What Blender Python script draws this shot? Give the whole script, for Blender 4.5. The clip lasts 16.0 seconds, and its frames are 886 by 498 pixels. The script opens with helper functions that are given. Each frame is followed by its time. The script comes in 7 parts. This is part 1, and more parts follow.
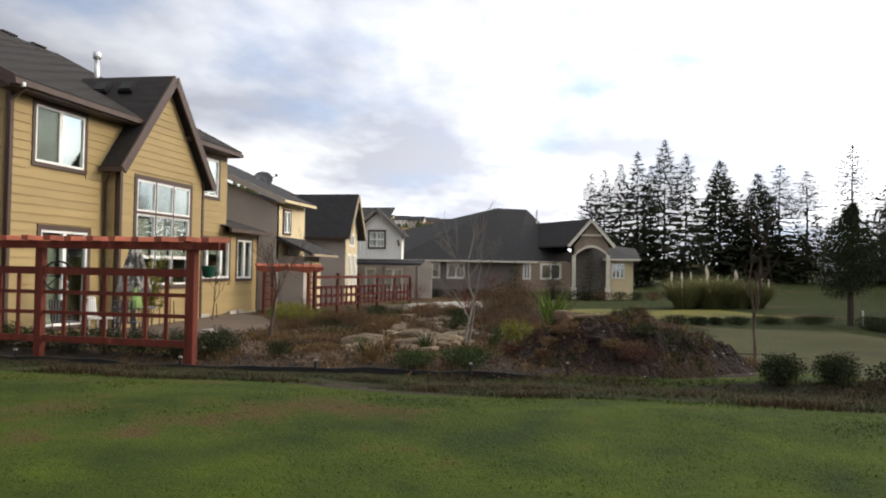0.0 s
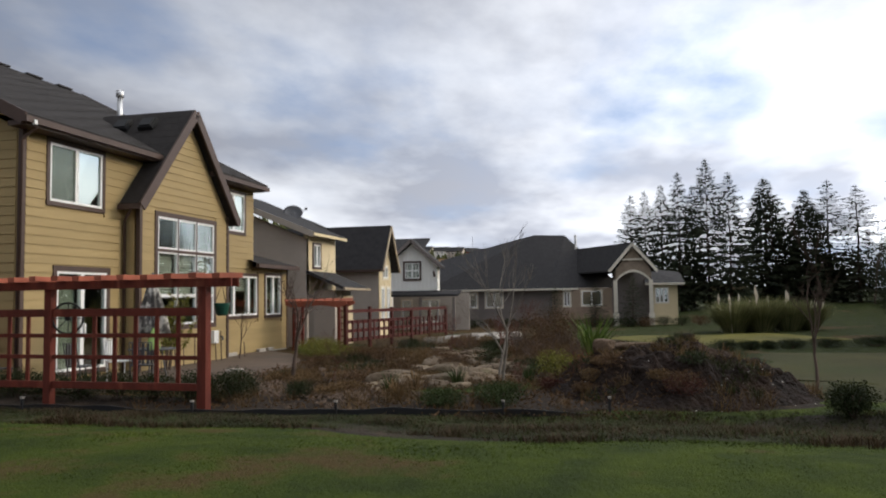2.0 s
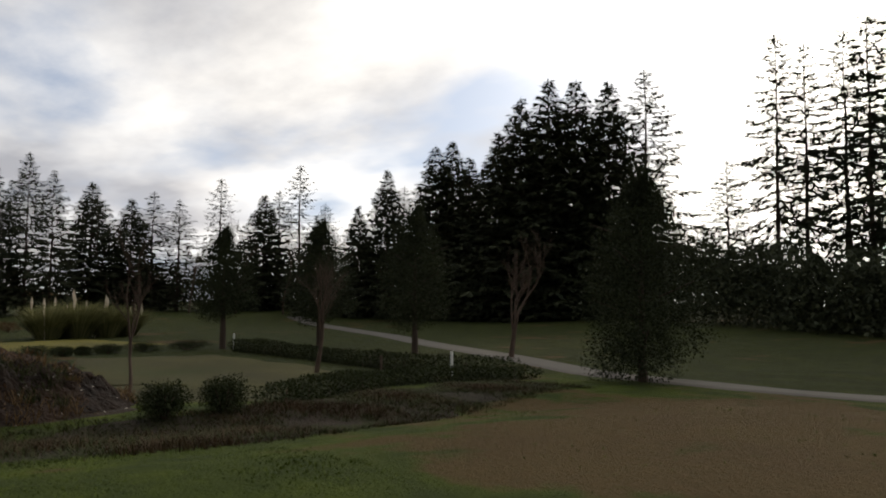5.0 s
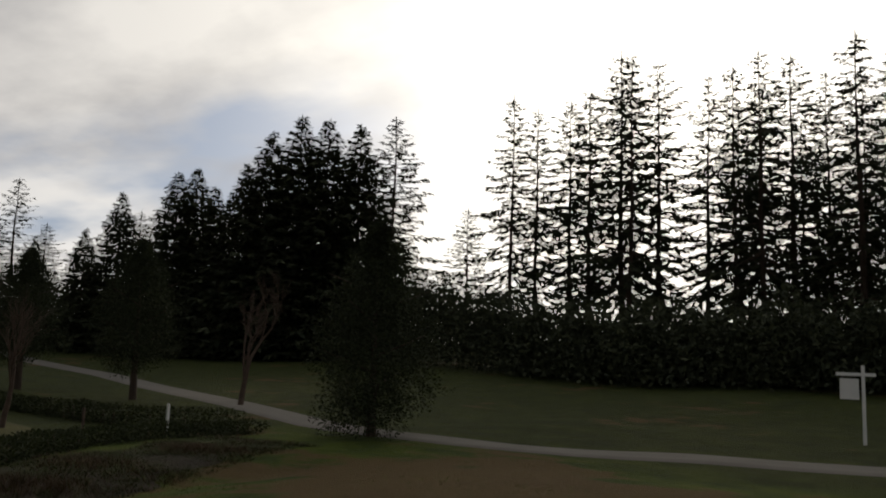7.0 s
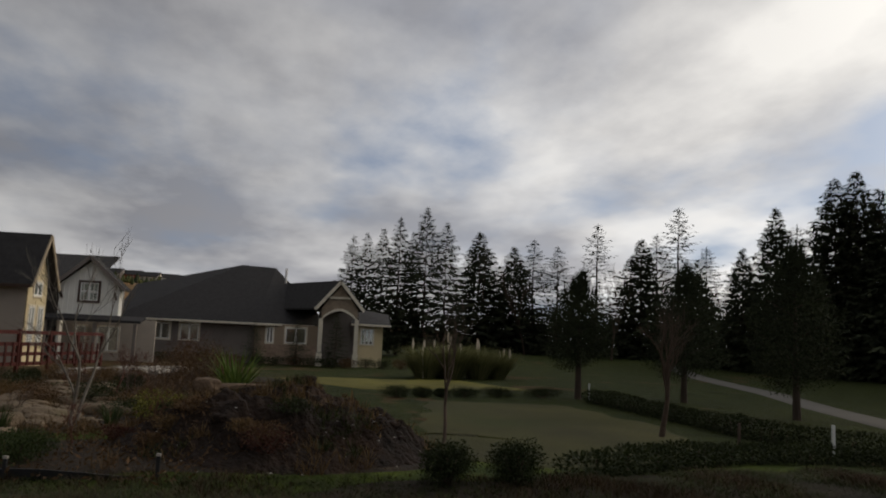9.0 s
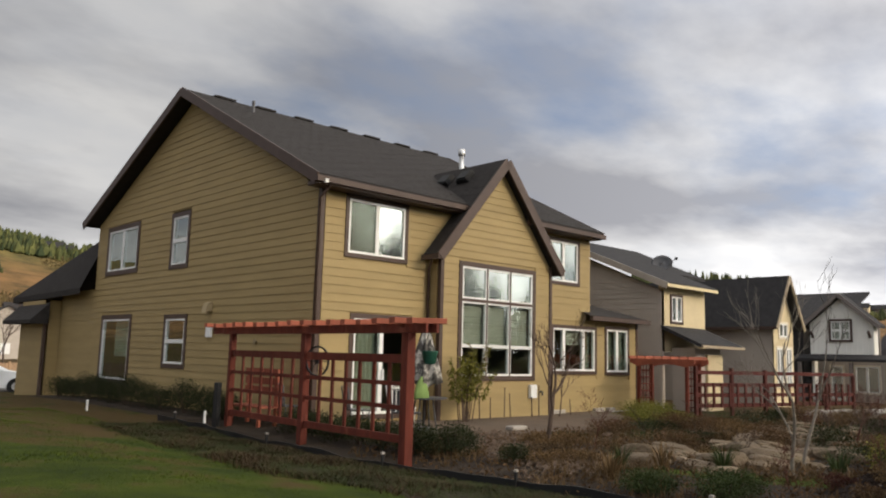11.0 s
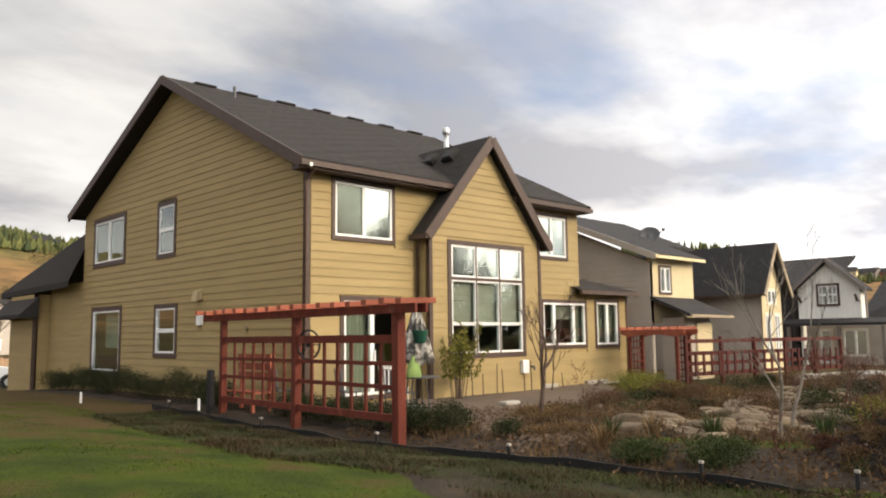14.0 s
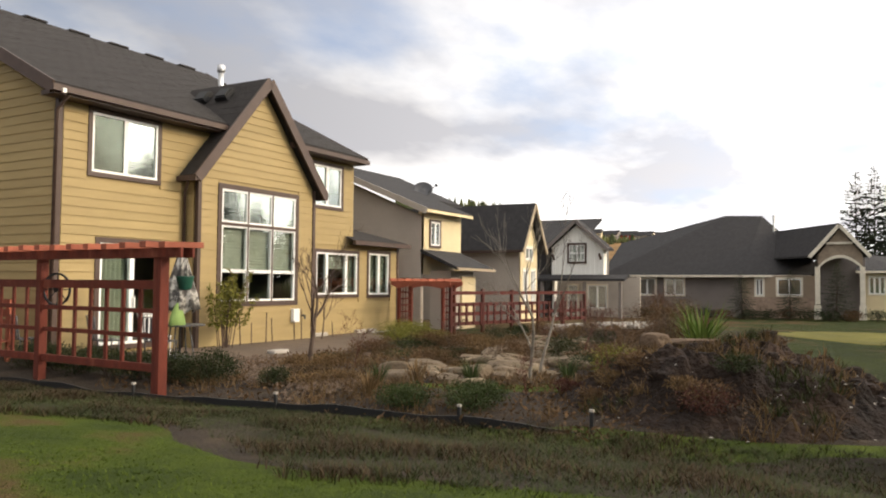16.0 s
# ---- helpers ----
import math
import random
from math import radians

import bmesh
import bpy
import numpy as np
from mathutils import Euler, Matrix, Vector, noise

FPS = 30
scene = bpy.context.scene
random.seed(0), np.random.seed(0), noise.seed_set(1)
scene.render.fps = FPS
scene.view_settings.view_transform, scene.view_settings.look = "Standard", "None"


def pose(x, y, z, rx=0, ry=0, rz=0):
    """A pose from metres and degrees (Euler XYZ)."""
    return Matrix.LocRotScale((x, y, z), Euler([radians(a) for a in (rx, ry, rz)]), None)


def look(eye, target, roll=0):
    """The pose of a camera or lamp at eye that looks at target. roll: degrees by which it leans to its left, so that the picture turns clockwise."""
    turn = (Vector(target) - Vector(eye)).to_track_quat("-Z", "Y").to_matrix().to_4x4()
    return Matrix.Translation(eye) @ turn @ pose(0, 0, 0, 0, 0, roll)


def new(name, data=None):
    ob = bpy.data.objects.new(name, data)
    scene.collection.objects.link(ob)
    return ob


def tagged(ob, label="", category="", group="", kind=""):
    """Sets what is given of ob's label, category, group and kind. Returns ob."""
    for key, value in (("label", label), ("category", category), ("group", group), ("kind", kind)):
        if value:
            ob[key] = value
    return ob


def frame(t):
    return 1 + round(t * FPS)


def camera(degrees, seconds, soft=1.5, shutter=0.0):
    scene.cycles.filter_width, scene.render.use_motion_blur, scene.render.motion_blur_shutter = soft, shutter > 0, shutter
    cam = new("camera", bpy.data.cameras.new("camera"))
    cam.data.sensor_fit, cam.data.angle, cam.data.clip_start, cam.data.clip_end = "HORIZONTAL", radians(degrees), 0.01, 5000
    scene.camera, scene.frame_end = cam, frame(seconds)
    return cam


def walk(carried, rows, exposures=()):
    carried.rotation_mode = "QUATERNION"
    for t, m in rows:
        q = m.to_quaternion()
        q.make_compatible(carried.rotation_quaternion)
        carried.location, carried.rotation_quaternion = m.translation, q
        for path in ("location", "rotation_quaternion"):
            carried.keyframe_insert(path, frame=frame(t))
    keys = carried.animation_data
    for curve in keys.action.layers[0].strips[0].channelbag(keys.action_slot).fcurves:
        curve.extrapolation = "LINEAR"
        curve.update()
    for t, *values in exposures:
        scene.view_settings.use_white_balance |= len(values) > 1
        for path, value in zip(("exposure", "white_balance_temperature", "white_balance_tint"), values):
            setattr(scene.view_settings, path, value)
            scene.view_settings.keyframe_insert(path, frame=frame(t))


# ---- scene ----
cam = camera(59.0, 16.0, soft=2.0)
PATH = [
    (0, (-14.923, -12.357, 1.772), (-12.957, -11.995, 1.821), 1.0),
    (0.5, (-14.757, -12.434, 1.752), (-12.788, -12.081, 1.786), 0.7),
    (1, (-14.453, -12.517, 1.772), (-12.506, -12.063, 1.826), 1.6),
    (1.5, (-14.169, -12.443, 1.752), (-12.235, -11.993, 1.993), 0.5),
    (2, (-13.887, -12.404, 1.758), (-11.945, -11.943, 1.885), -0.8),
    (2.5, (-13.535, -12.466, 1.709), (-11.606, -11.958, 1.86), 1.3),
    (3, (-13.151, -12.501, 1.681), (-11.171, -12.239, 1.798), 1.8),
    (3.5, (-12.903, -12.424, 1.545), (-10.914, -12.568, 1.697), 1.1),
    (4, (-12.661, -12.51, 1.471), (-10.71, -12.888, 1.697), 2.1),
    (4.5, (-12.578, -12.601, 1.468), (-10.705, -13.295, 1.566), 2.3),
    (5, (-12.513, -12.697, 1.531), (-10.847, -13.794, 1.678), 0.5),
    (5.2, (-12.457, -12.731, 1.561), (-10.855, -13.914, 1.747), 0.4),
    (7.3, (-12.263, -13.396, 1.912), (-11.045, -14.965, 2.145), 1.8),
    (7.5, (-12.232, -13.457, 1.918), (-11.01, -15.025, 2.137), 1.4),
    (8, (-12.052, -13.638, 1.918), (-10.765, -15.144, 2.19), -0.1),
    (8.5, (-11.74, -13.933, 1.818), (-10.036, -14.929, 2.139), 0.6),
    (9, (-11.11, -14.385, 1.667), (-9.133, -14.572, 1.904), 2.7),
    (9.5, (-10.424, -14.673, 1.651), (-8.45, -14.413, 1.839), 0.0),
    (10, (-10.234, -14.85, 1.681), (-8.433, -14.007, 1.901), 1.6),
    (12.3, (-10.227, -15.047, 1.645), (-9.053, -13.449, 1.906), -0.7),
    (12.5, (-10.226, -15.04, 1.647), (-9.047, -13.448, 1.92), -0.6),
    (13, (-10.198, -15.031, 1.644), (-9.02, -13.428, 1.848), 0.2),
    (13.5, (-10.217, -15.071, 1.66), (-8.889, -13.59, 1.867), 0.4),
    (14, (-10.213, -15.073, 1.655), (-8.831, -13.645, 1.873), -0.7),
    (14.5, (-10.216, -15.07, 1.664), (-8.81, -13.663, 1.868), -0.3),
    (15, (-10.193, -15.065, 1.659), (-8.719, -13.725, 1.84), -0.3),
    (15.5, (-10.187, -15.04, 1.635), (-8.594, -13.836, 1.751), -0.2),
    (16, (-10.189, -15.057, 1.647), (-8.45, -14.072, 1.737), 0.5),
]
EXPOSURES = [(0,-0.97,6200,10),(1.4,-1.05,6150,10),(2.0,-1.45,5950,10),(2.6,-1.43,5950,10),(3.0,-1.42,6100,10),(3.5,-1.55,6450,10),(4,-1.74,6500,10),(4.5,-1.92,6500,10),(5,-1.95,6550,10),(7.3,-2.62,6550,10),(9,-2.45,6400,10),(10.2,-1.9,6300,10),(12.3,-0.68,6650,10),(16,-0.68,6700,10)]
walk(cam, [(t, look(eye, target, roll)) for t, eye, target, roll in PATH], EXPOSURES)

# ---- world and light ----
SUN_BEARING, SUN_ELEVATION = -68.0, 21.0     # degrees: from +x towards +y, and above the horizon
SUN_WAY = Vector((math.cos(radians(SUN_BEARING)) * math.cos(radians(SUN_ELEVATION)),
                  math.sin(radians(SUN_BEARING)) * math.cos(radians(SUN_ELEVATION)), math.sin(radians(SUN_ELEVATION))))


class Nodes:
    """A short hand for node trees."""

    def __init__(self, tree):
        self.t = tree
        tree.nodes.clear()

    def add(self, kind, inputs=None, **props):
        n = self.t.nodes.new(kind)
        if "operation" in props:
            n.operation = props["operation"]
        if "use_clamp" in props:
            n.use_clamp = props["use_clamp"]
        if "data_type" in props:
            n.data_type, n.blend_type = props["data_type"], props["blend_type"]
        for k, v in (inputs or {}).items():
            if isinstance(v, bpy.types.NodeSocket):
                self.t.links.new(v, n.inputs[k])
            else:
                n.inputs[k].default_value = v
        return n

    def math(self, op, a, b=0.0, clamp=False):
        return self.add("ShaderNodeMath", {0: a, 1: b}, operation=op, use_clamp=clamp).outputs[0]

    def ramp(self, fac, stops):
        n = self.add("ShaderNodeValToRGB", {0: fac})
        e = n.color_ramp.elements
        while len(e) < len(stops):
            e.new(0.5)
        for el, (p, c) in zip(e, stops):
            el.position = p
            el.color = (*c, 1) if isinstance(c, tuple) else (c, c, c, 1)
        return n.outputs[0]

    def mix(self, fac, a, b, blend="MIX"):
        n = self.add("ShaderNodeMix", data_type="RGBA", blend_type=blend)
        for i, v in ((0, fac), (6, a), (7, b)):
            if isinstance(v, bpy.types.NodeSocket):
                self.t.links.new(v, n.inputs[i])
            else:
                n.inputs[i].default_value = (*v, 1) if isinstance(v, tuple) else v
        return n.outputs[2]

    def noise(self, vec, scale, detail=4.0, rough=0.55, out=0):
        return self.add("ShaderNodeTexNoise", {"Vector": vec, "Scale": scale, "Detail": detail, "Roughness": rough}).outputs[out]


world = bpy.data.worlds.new("winter_sky")
scene.world = world
world.use_nodes = True
W = Nodes(world.node_tree)
way = W.add("ShaderNodeTexCoord").outputs["Generated"]
xyz = W.add("ShaderNodeSeparateXYZ", {0: way})
up = W.math("MAXIMUM", xyz.outputs[2], 0.0)
sky = W.add("ShaderNodeTexSky")
sky.sky_type, sky.sun_disc, sky.sun_elevation, sky.sun_rotation = "NISHITA", False, radians(SUN_ELEVATION), radians(90 - SUN_BEARING)
sky.air_density, sky.dust_density, sky.ozone_density = 1.0, 1.5, 1.0
clear = W.mix(0.7, W.mix(1.0, sky.outputs[0], (0.12, 0.12, 0.12), "MULTIPLY"), (0.60, 0.72, 0.98))
# cloud layers, laid on a flat deck overhead
deck = W.math("ADD", up, 0.16)
flat = W.add("ShaderNodeCombineXYZ", {0: W.math("DIVIDE", xyz.outputs[0], deck), 1: W.math("DIVIDE", xyz.outputs[1], deck), 2: 3.7})
turned = W.add("ShaderNodeMapping", {"Vector": flat.outputs[0], "Rotation": (0, 0, radians(-20)), "Scale": (0.75, 1.0, 1.0)})
big = W.noise(turned.outputs[0], 0.95, 8.0, 0.52)
shade = W.noise(turned.outputs[0], 1.25, 7.0, 0.52)
cover = W.ramp(big, [(0.35, 0.0), (0.46, 0.8), (0.55, 1.0)])
sunny = W.add("ShaderNodeVectorMath", {0: way, 1: tuple(SUN_WAY)}, operation="DOT_PRODUCT").outputs["Value"]
near_sun = W.math("MAXIMUM", sunny, 0.0)
glow = W.math("POWER", near_sun, 2.2)
wide = W.mix(W.math("MAXIMUM", W.math("ADD", sunny, 0.42), 0.0), (0, 0, 0), (1.35, 1.35, 1.36))
core = W.math("POWER", near_sun, 20.0)
cloud = W.mix(W.ramp(shade, [(0.36, 0.0), (0.60, 1.0)]), (0.66, 0.66, 0.70), (1.48, 1.45, 1.41))
air = W.mix(cover, clear, cloud)
lit = W.mix(1.0, air, W.mix(glow, wide, (2.9, 2.8, 2.6)), "MULTIPLY")
hot = W.mix(core, (0, 0, 0), (9.0, 8.4, 7.2))
total = W.mix(1.0, W.mix(1.0, air, lit, "ADD"), hot, "ADD")
low_sky = W.math("ADD", 1.0, W.math("MULTIPLY", 0.45, W.math("POWER", W.math("SUBTRACT", 1.0, up), 8.0)))
total = W.mix(1.0, total, W.add("ShaderNodeCombineXYZ", {0: low_sky, 1: low_sky, 2: low_sky}).outputs[0], "MULTIPLY")
bg = W.add("ShaderNodeBackground", {"Color": total, "Strength": 1.0})
W.add("ShaderNodeOutputWorld", {"Surface": bg.outputs[0]})

sun = new("sun", bpy.data.lights.new("sun", "SUN"))
sun.data.energy, sun.data.angle, sun.data.color = 3.1, radians(10), (1.0, 0.80, 0.54)
sun.matrix_world = look(SUN_WAY * 50, (0, 0, 0))

# ---- materials ----
def surface(name, colour, rough=0.8, metal=0.0, vary=0.25, scale=3.0, fine=40.0, bump=0.2, spot=None, spot_at=(0.55, 0.7),
            stretch=(1, 1, 1), per_piece=0.0, spec=0.3, bump_distance=0.02, island=0.0):
    """A plain weathered surface: a base colour varied at two scales, a fine relief, and stains of a second colour."""
    m = bpy.data.materials.new(name)
    m.use_nodes = True
    n = Nodes(m.node_tree)
    co = n.add("ShaderNodeTexCoord").outputs["Object"]
    if stretch != (1, 1, 1):
        co = n.add("ShaderNodeMapping", {"Vector": co, "Scale": stretch}).outputs[0]
    a, b = n.noise(co, scale), n.noise(co, fine, 3.0)
    low, high = tuple(c * (1 - vary) for c in colour), tuple(min(1, c * (1 + vary)) for c in colour)
    c = n.mix(n.ramp(a, [(0.3, 0.0), (0.7, 1.0)]), low, high)
    c = n.mix(n.math("MULTIPLY", b, vary), c, tuple(v * 0.55 for v in colour))
    if spot:
        c = n.mix(n.ramp(n.noise(co, scale * 0.37, 5.0), [(spot_at[0], 0.0), (spot_at[1], 1.0)]), c, spot)
    if per_piece:
        r = n.add("ShaderNodeObjectInfo").outputs["Random"]
        c = n.mix(n.math("MULTIPLY", r, per_piece), c, tuple(v * 0.45 for v in colour))
    if island:
        r = n.add("ShaderNodeNewGeometry").outputs["Random Per Island"]
        c = n.mix(n.math("MULTIPLY", r, island), c, tuple(v * 0.35 for v in colour))
    relief = n.add("ShaderNodeBump", {"Height": b, "Strength": bump, "Distance": bump_distance})
    p = n.add("ShaderNodeBsdfPrincipled", {"Base Color": c, "Roughness": rough, "Metallic": metal, "Normal": relief.outputs[0],
                                           "Specular IOR Level": spec})
    n.add("ShaderNodeOutputMaterial", {"Surface": p.outputs[0]})
    return m


def leafy(name, dark, light, rough=0.7, through_light=0.25):
    """Leaves or needles, each clump with its own tone, letting some light through."""
    m = bpy.data.materials.new(name)
    m.use_nodes = True
    n = Nodes(m.node_tree)
    r = n.add("ShaderNodeNewGeometry").outputs["Random Per Island"]
    co = n.add("ShaderNodeTexCoord").outputs["Object"]
    c = n.mix(r, dark, light)
    c = n.mix(n.ramp(n.noise(co, 0.8), [(0.35, 0.0), (0.65, 0.6)]), c, tuple(v * 0.6 for v in dark))
    p = n.add("ShaderNodeBsdfPrincipled", {"Base Color": c, "Roughness": rough, "Specular IOR Level": 0.2})
    t = n.add("ShaderNodeBsdfTranslucent", {"Color": c})
    mixed = n.add("ShaderNodeMixShader", {0: through_light, 1: p.outputs[0], 2: t.outputs[0]})
    n.add("ShaderNodeOutputMaterial", {"Surface": mixed.outputs[0]})
    return m


def glass(name, tint=(0.9, 0.95, 0.95), see=0.55, soft=0.02):
    """A window pane: partly a mirror of the sky, partly clear."""
    m = bpy.data.materials.new(name)
    m.use_nodes = True
    n = Nodes(m.node_tree)
    co = n.add("ShaderNodeTexCoord").outputs["Object"]
    wavy = n.add("ShaderNodeBump", {"Height": n.noise(co, 0.9, 2.0), "Strength": 0.06, "Distance": 0.05})
    mirror = n.add("ShaderNodeBsdfGlossy", {"Color": (*tint, 1), "Roughness": soft, "Normal": wavy.outputs[0]})
    clear = n.add("ShaderNodeBsdfTransparent", {"Color": (0.85, 0.88, 0.86, 1)})
    mixed = n.add("ShaderNodeMixShader", {0: see, 1: mirror.outputs[0], 2: clear.outputs[0]})
    n.add("ShaderNodeOutputMaterial", {"Surface": mixed.outputs[0]})
    return m


SIDING = surface("yellow_siding_paint", (0.345, 0.254, 0.114), 0.65, vary=0.08, scale=0.8, fine=30, bump=0.1, per_piece=0.16, stretch=(1, 1, 6))
# grey paint; also colours in the shade on a bay and a porch wall
SIDING_B = surface("grey_siding_paint", (0.45, 0.395, 0.335), 0.65, vary=0.1, scale=0.8, fine=30, per_piece=0.2)
# cream paint; on the grey house it stands in for sunlight
SIDING_C = surface("cream_siding", (0.66, 0.55, 0.34), 0.65, vary=0.1, scale=0.8, fine=30, per_piece=0.12)
SIDING_D = surface("dark_grey_siding_paint", (0.19, 0.165, 0.150), 0.7, vary=0.12, scale=0.8, fine=30)
WHITE_BOARD = surface("white_board_paint", (0.82, 0.81, 0.76), 0.6, vary=0.06, scale=1.2, fine=30)
TRIM = surface("dark_brown_trim_paint", (0.075, 0.048, 0.038), 0.5, vary=0.15, scale=3, fine=60, bump=0.08)
CREAM_TRIM = surface("cream_trim_paint", (0.72, 0.66, 0.54), 0.55, vary=0.08)
VINYL = surface("white_vinyl", (0.80, 0.80, 0.78), 0.4, vary=0.04, scale=4, bump=0.03)
SHINGLE = surface("dark_asphalt_shingle", (0.030, 0.026, 0.024), 0.9, vary=0.25, scale=5, fine=45, bump=0.4, island=0.18, stretch=(1, 1, 1))
SHINGLE_B = surface("grey_asphalt_shingle", (0.038, 0.036, 0.037), 0.9, vary=0.25, scale=4, fine=45, bump=0.5, island=0.4)
CONCRETE = surface("pale_concrete", (0.36, 0.33, 0.29), 0.85, vary=0.15, scale=1.5, fine=50, spot=(0.22, 0.2, 0.17))
PATIO = surface("brown_patio_concrete", (0.105, 0.074, 0.052), 0.8, vary=0.22, scale=0.9, fine=40, spot=(0.085, 0.064, 0.048))
STEEL = surface("galvanised_steel", (0.62, 0.62, 0.62), 0.4, 0.8, vary=0.08, bump=0.03)
DARK_METAL = surface("dark_grey_metal", (0.09, 0.09, 0.095), 0.5, 0.3, vary=0.1, bump=0.03)
BLACK = surface("black_plastic", (0.018, 0.018, 0.019), 0.55, vary=0.2, scale=2, bump=0.15)
REDWOOD = surface("red_stained_cedar", (0.130, 0.025, 0.013), 0.7, vary=0.3, scale=2.2, fine=25, bump=0.35, per_piece=0.35, stretch=(4, 4, 1), spot=(0.24, 0.07, 0.04), spot_at=(0.58, 0.75))
MAROON = surface("dark_red_stained_cedar", (0.085, 0.017, 0.012), 0.75, vary=0.3, scale=2.2, fine=25, bump=0.35, per_piece=0.35)
REDTOP = surface("bright_weathered_cedar", (0.36, 0.105, 0.06), 0.75, vary=0.3, scale=3, fine=25, bump=0.35, per_piece=0.5)
BLIND = surface("pale_blind_slat", (0.60, 0.63, 0.55), 0.6, vary=0.05, bump=0.02)
CURTAIN = surface("pale_green_curtain", (0.36, 0.40, 0.32), 0.9, vary=0.1, scale=1, fine=20)
INSIDE = surface("room_plaster", (0.30, 0.28, 0.25), 0.9, vary=0.1)
PANE = glass("window_glass", see=0.80)
PANE_SKY = glass("bright_window_glass", (0.82, 0.88, 0.82), 0.46, 0.07)
SCREEN = glass("insect_screen_mesh", (0.14, 0.15, 0.13), 0.62, 0.6)
TAN_TRIM = surface("tan_trim_paint", (0.36, 0.29, 0.20), 0.6, vary=0.12)
BARK = surface("fir_bark", (0.075, 0.055, 0.042), 0.95, vary=0.35, scale=4, fine=20, bump=0.7, stretch=(1, 1, 0.25), bump_distance=0.05)
BIRCH = surface("pale_birch_bark", (0.20, 0.175, 0.145), 0.85, vary=0.3, scale=5, fine=18, bump=0.4, spot=(0.1, 0.075, 0.06), stretch=(1, 1, 3))
TWIG = surface("brown_twig_bark", (0.095, 0.066, 0.05), 0.9, vary=0.3, scale=4, fine=25, bump=0.4)
RED_TWIG = surface("red_brown_twigs", (0.15, 0.065, 0.045), 0.9, vary=0.3, scale=4, fine=25, island=0.5)
NEEDLE = leafy("fir_needles", (0.030, 0.039, 0.022), (0.078, 0.088, 0.044), 0.8, 0.06)
NEEDLE_B = leafy("cedar_needles", (0.020, 0.028, 0.013), (0.050, 0.060, 0.024), 0.8, 0.08)
LEAF = leafy("dark_evergreen_leaves", (0.020, 0.028, 0.010), (0.040, 0.050, 0.017))
LEAF_Y = leafy("yellow_green_leaves", (0.10, 0.105, 0.02), (0.28, 0.26, 0.055), 0.7, 0.35)
LEAF_G = leafy("fresh_green_leaves", (0.06, 0.11, 0.02), (0.2, 0.26, 0.06), 0.7, 0.3)
LEAF_O = leafy("russet_leaves", (0.06, 0.038, 0.02), (0.18, 0.105, 0.052), 0.8, 0.25)
STRAW = leafy("dry_grass", (0.085, 0.054, 0.026), (0.24, 0.155, 0.072), 0.85, 0.3)
REED = leafy("swale_grass", (0.020, 0.028, 0.009), (0.068, 0.080, 0.023), 0.85, 0.12)
BLADE = leafy("lawn_grass", (0.036, 0.060, 0.006), (0.112, 0.152, 0.014), 0.8, 0.12)
DRY = leafy("dull_dry_stalks", (0.034, 0.023, 0.012), (0.100, 0.066, 0.034), 0.85, 0.12)
# turf colour with the yellow of sunlight put into it
SUNLIT_TURF = surface("sunlit_winter_turf", (0.125, 0.112, 0.015), 0.95, vary=0.35, scale=0.5, fine=25, bump=0.8, spot=(0.075, 0.07, 0.015))
OLIVE_TURF = surface("olive_winter_turf", (0.044, 0.043, 0.009), 1.0, vary=0.35, scale=0.4, fine=25, bump=0.8, spot=(0.035, 0.042, 0.007))
MULCH = surface("dark_garden_soil", (0.032, 0.022, 0.014), 1.0, vary=0.5, scale=2.2, fine=22, bump=0.9, bump_distance=0.06, spot=(0.066, 0.046, 0.026))
SOIL = surface("dark_dirt_heap", (0.020, 0.0115, 0.0075), 1.0, vary=0.6, scale=2.0, fine=14, bump=1.0, bump_distance=0.1, spot=(0.050, 0.029, 0.018))
GRAVEL = surface("pinkish_gravel", (0.165, 0.118, 0.085), 0.95, vary=0.5, scale=9, fine=60, bump=1.0, bump_distance=0.05)
ROCK = surface("grey_brown_boulder", (0.20, 0.150, 0.100), 0.9, vary=0.35, scale=3, fine=16, bump=0.8, bump_distance=0.05, spot=(0.15, 0.135, 0.07), per_piece=0.6)
PATH_MAT = surface("pale_asphalt_path", (0.10, 0.092, 0.082), 0.9, vary=0.15, scale=1, fine=40)
FENCE_WOOD = surface("pale_fence_cedar", (0.42, 0.28, 0.17), 0.85, vary=0.2, scale=2, fine=20, per_piece=0.3)
CAR_WHITE = surface("white_car_paint", (0.78, 0.79, 0.80), 0.25, vary=0.02, bump=0.0, spec=0.6)
RUBBER = surface("tyre_rubber", (0.02, 0.02, 0.02), 0.85, vary=0.2)
SIGN_WHITE = surface("white_sign_paint", (0.80, 0.80, 0.78), 0.5, vary=0.05)


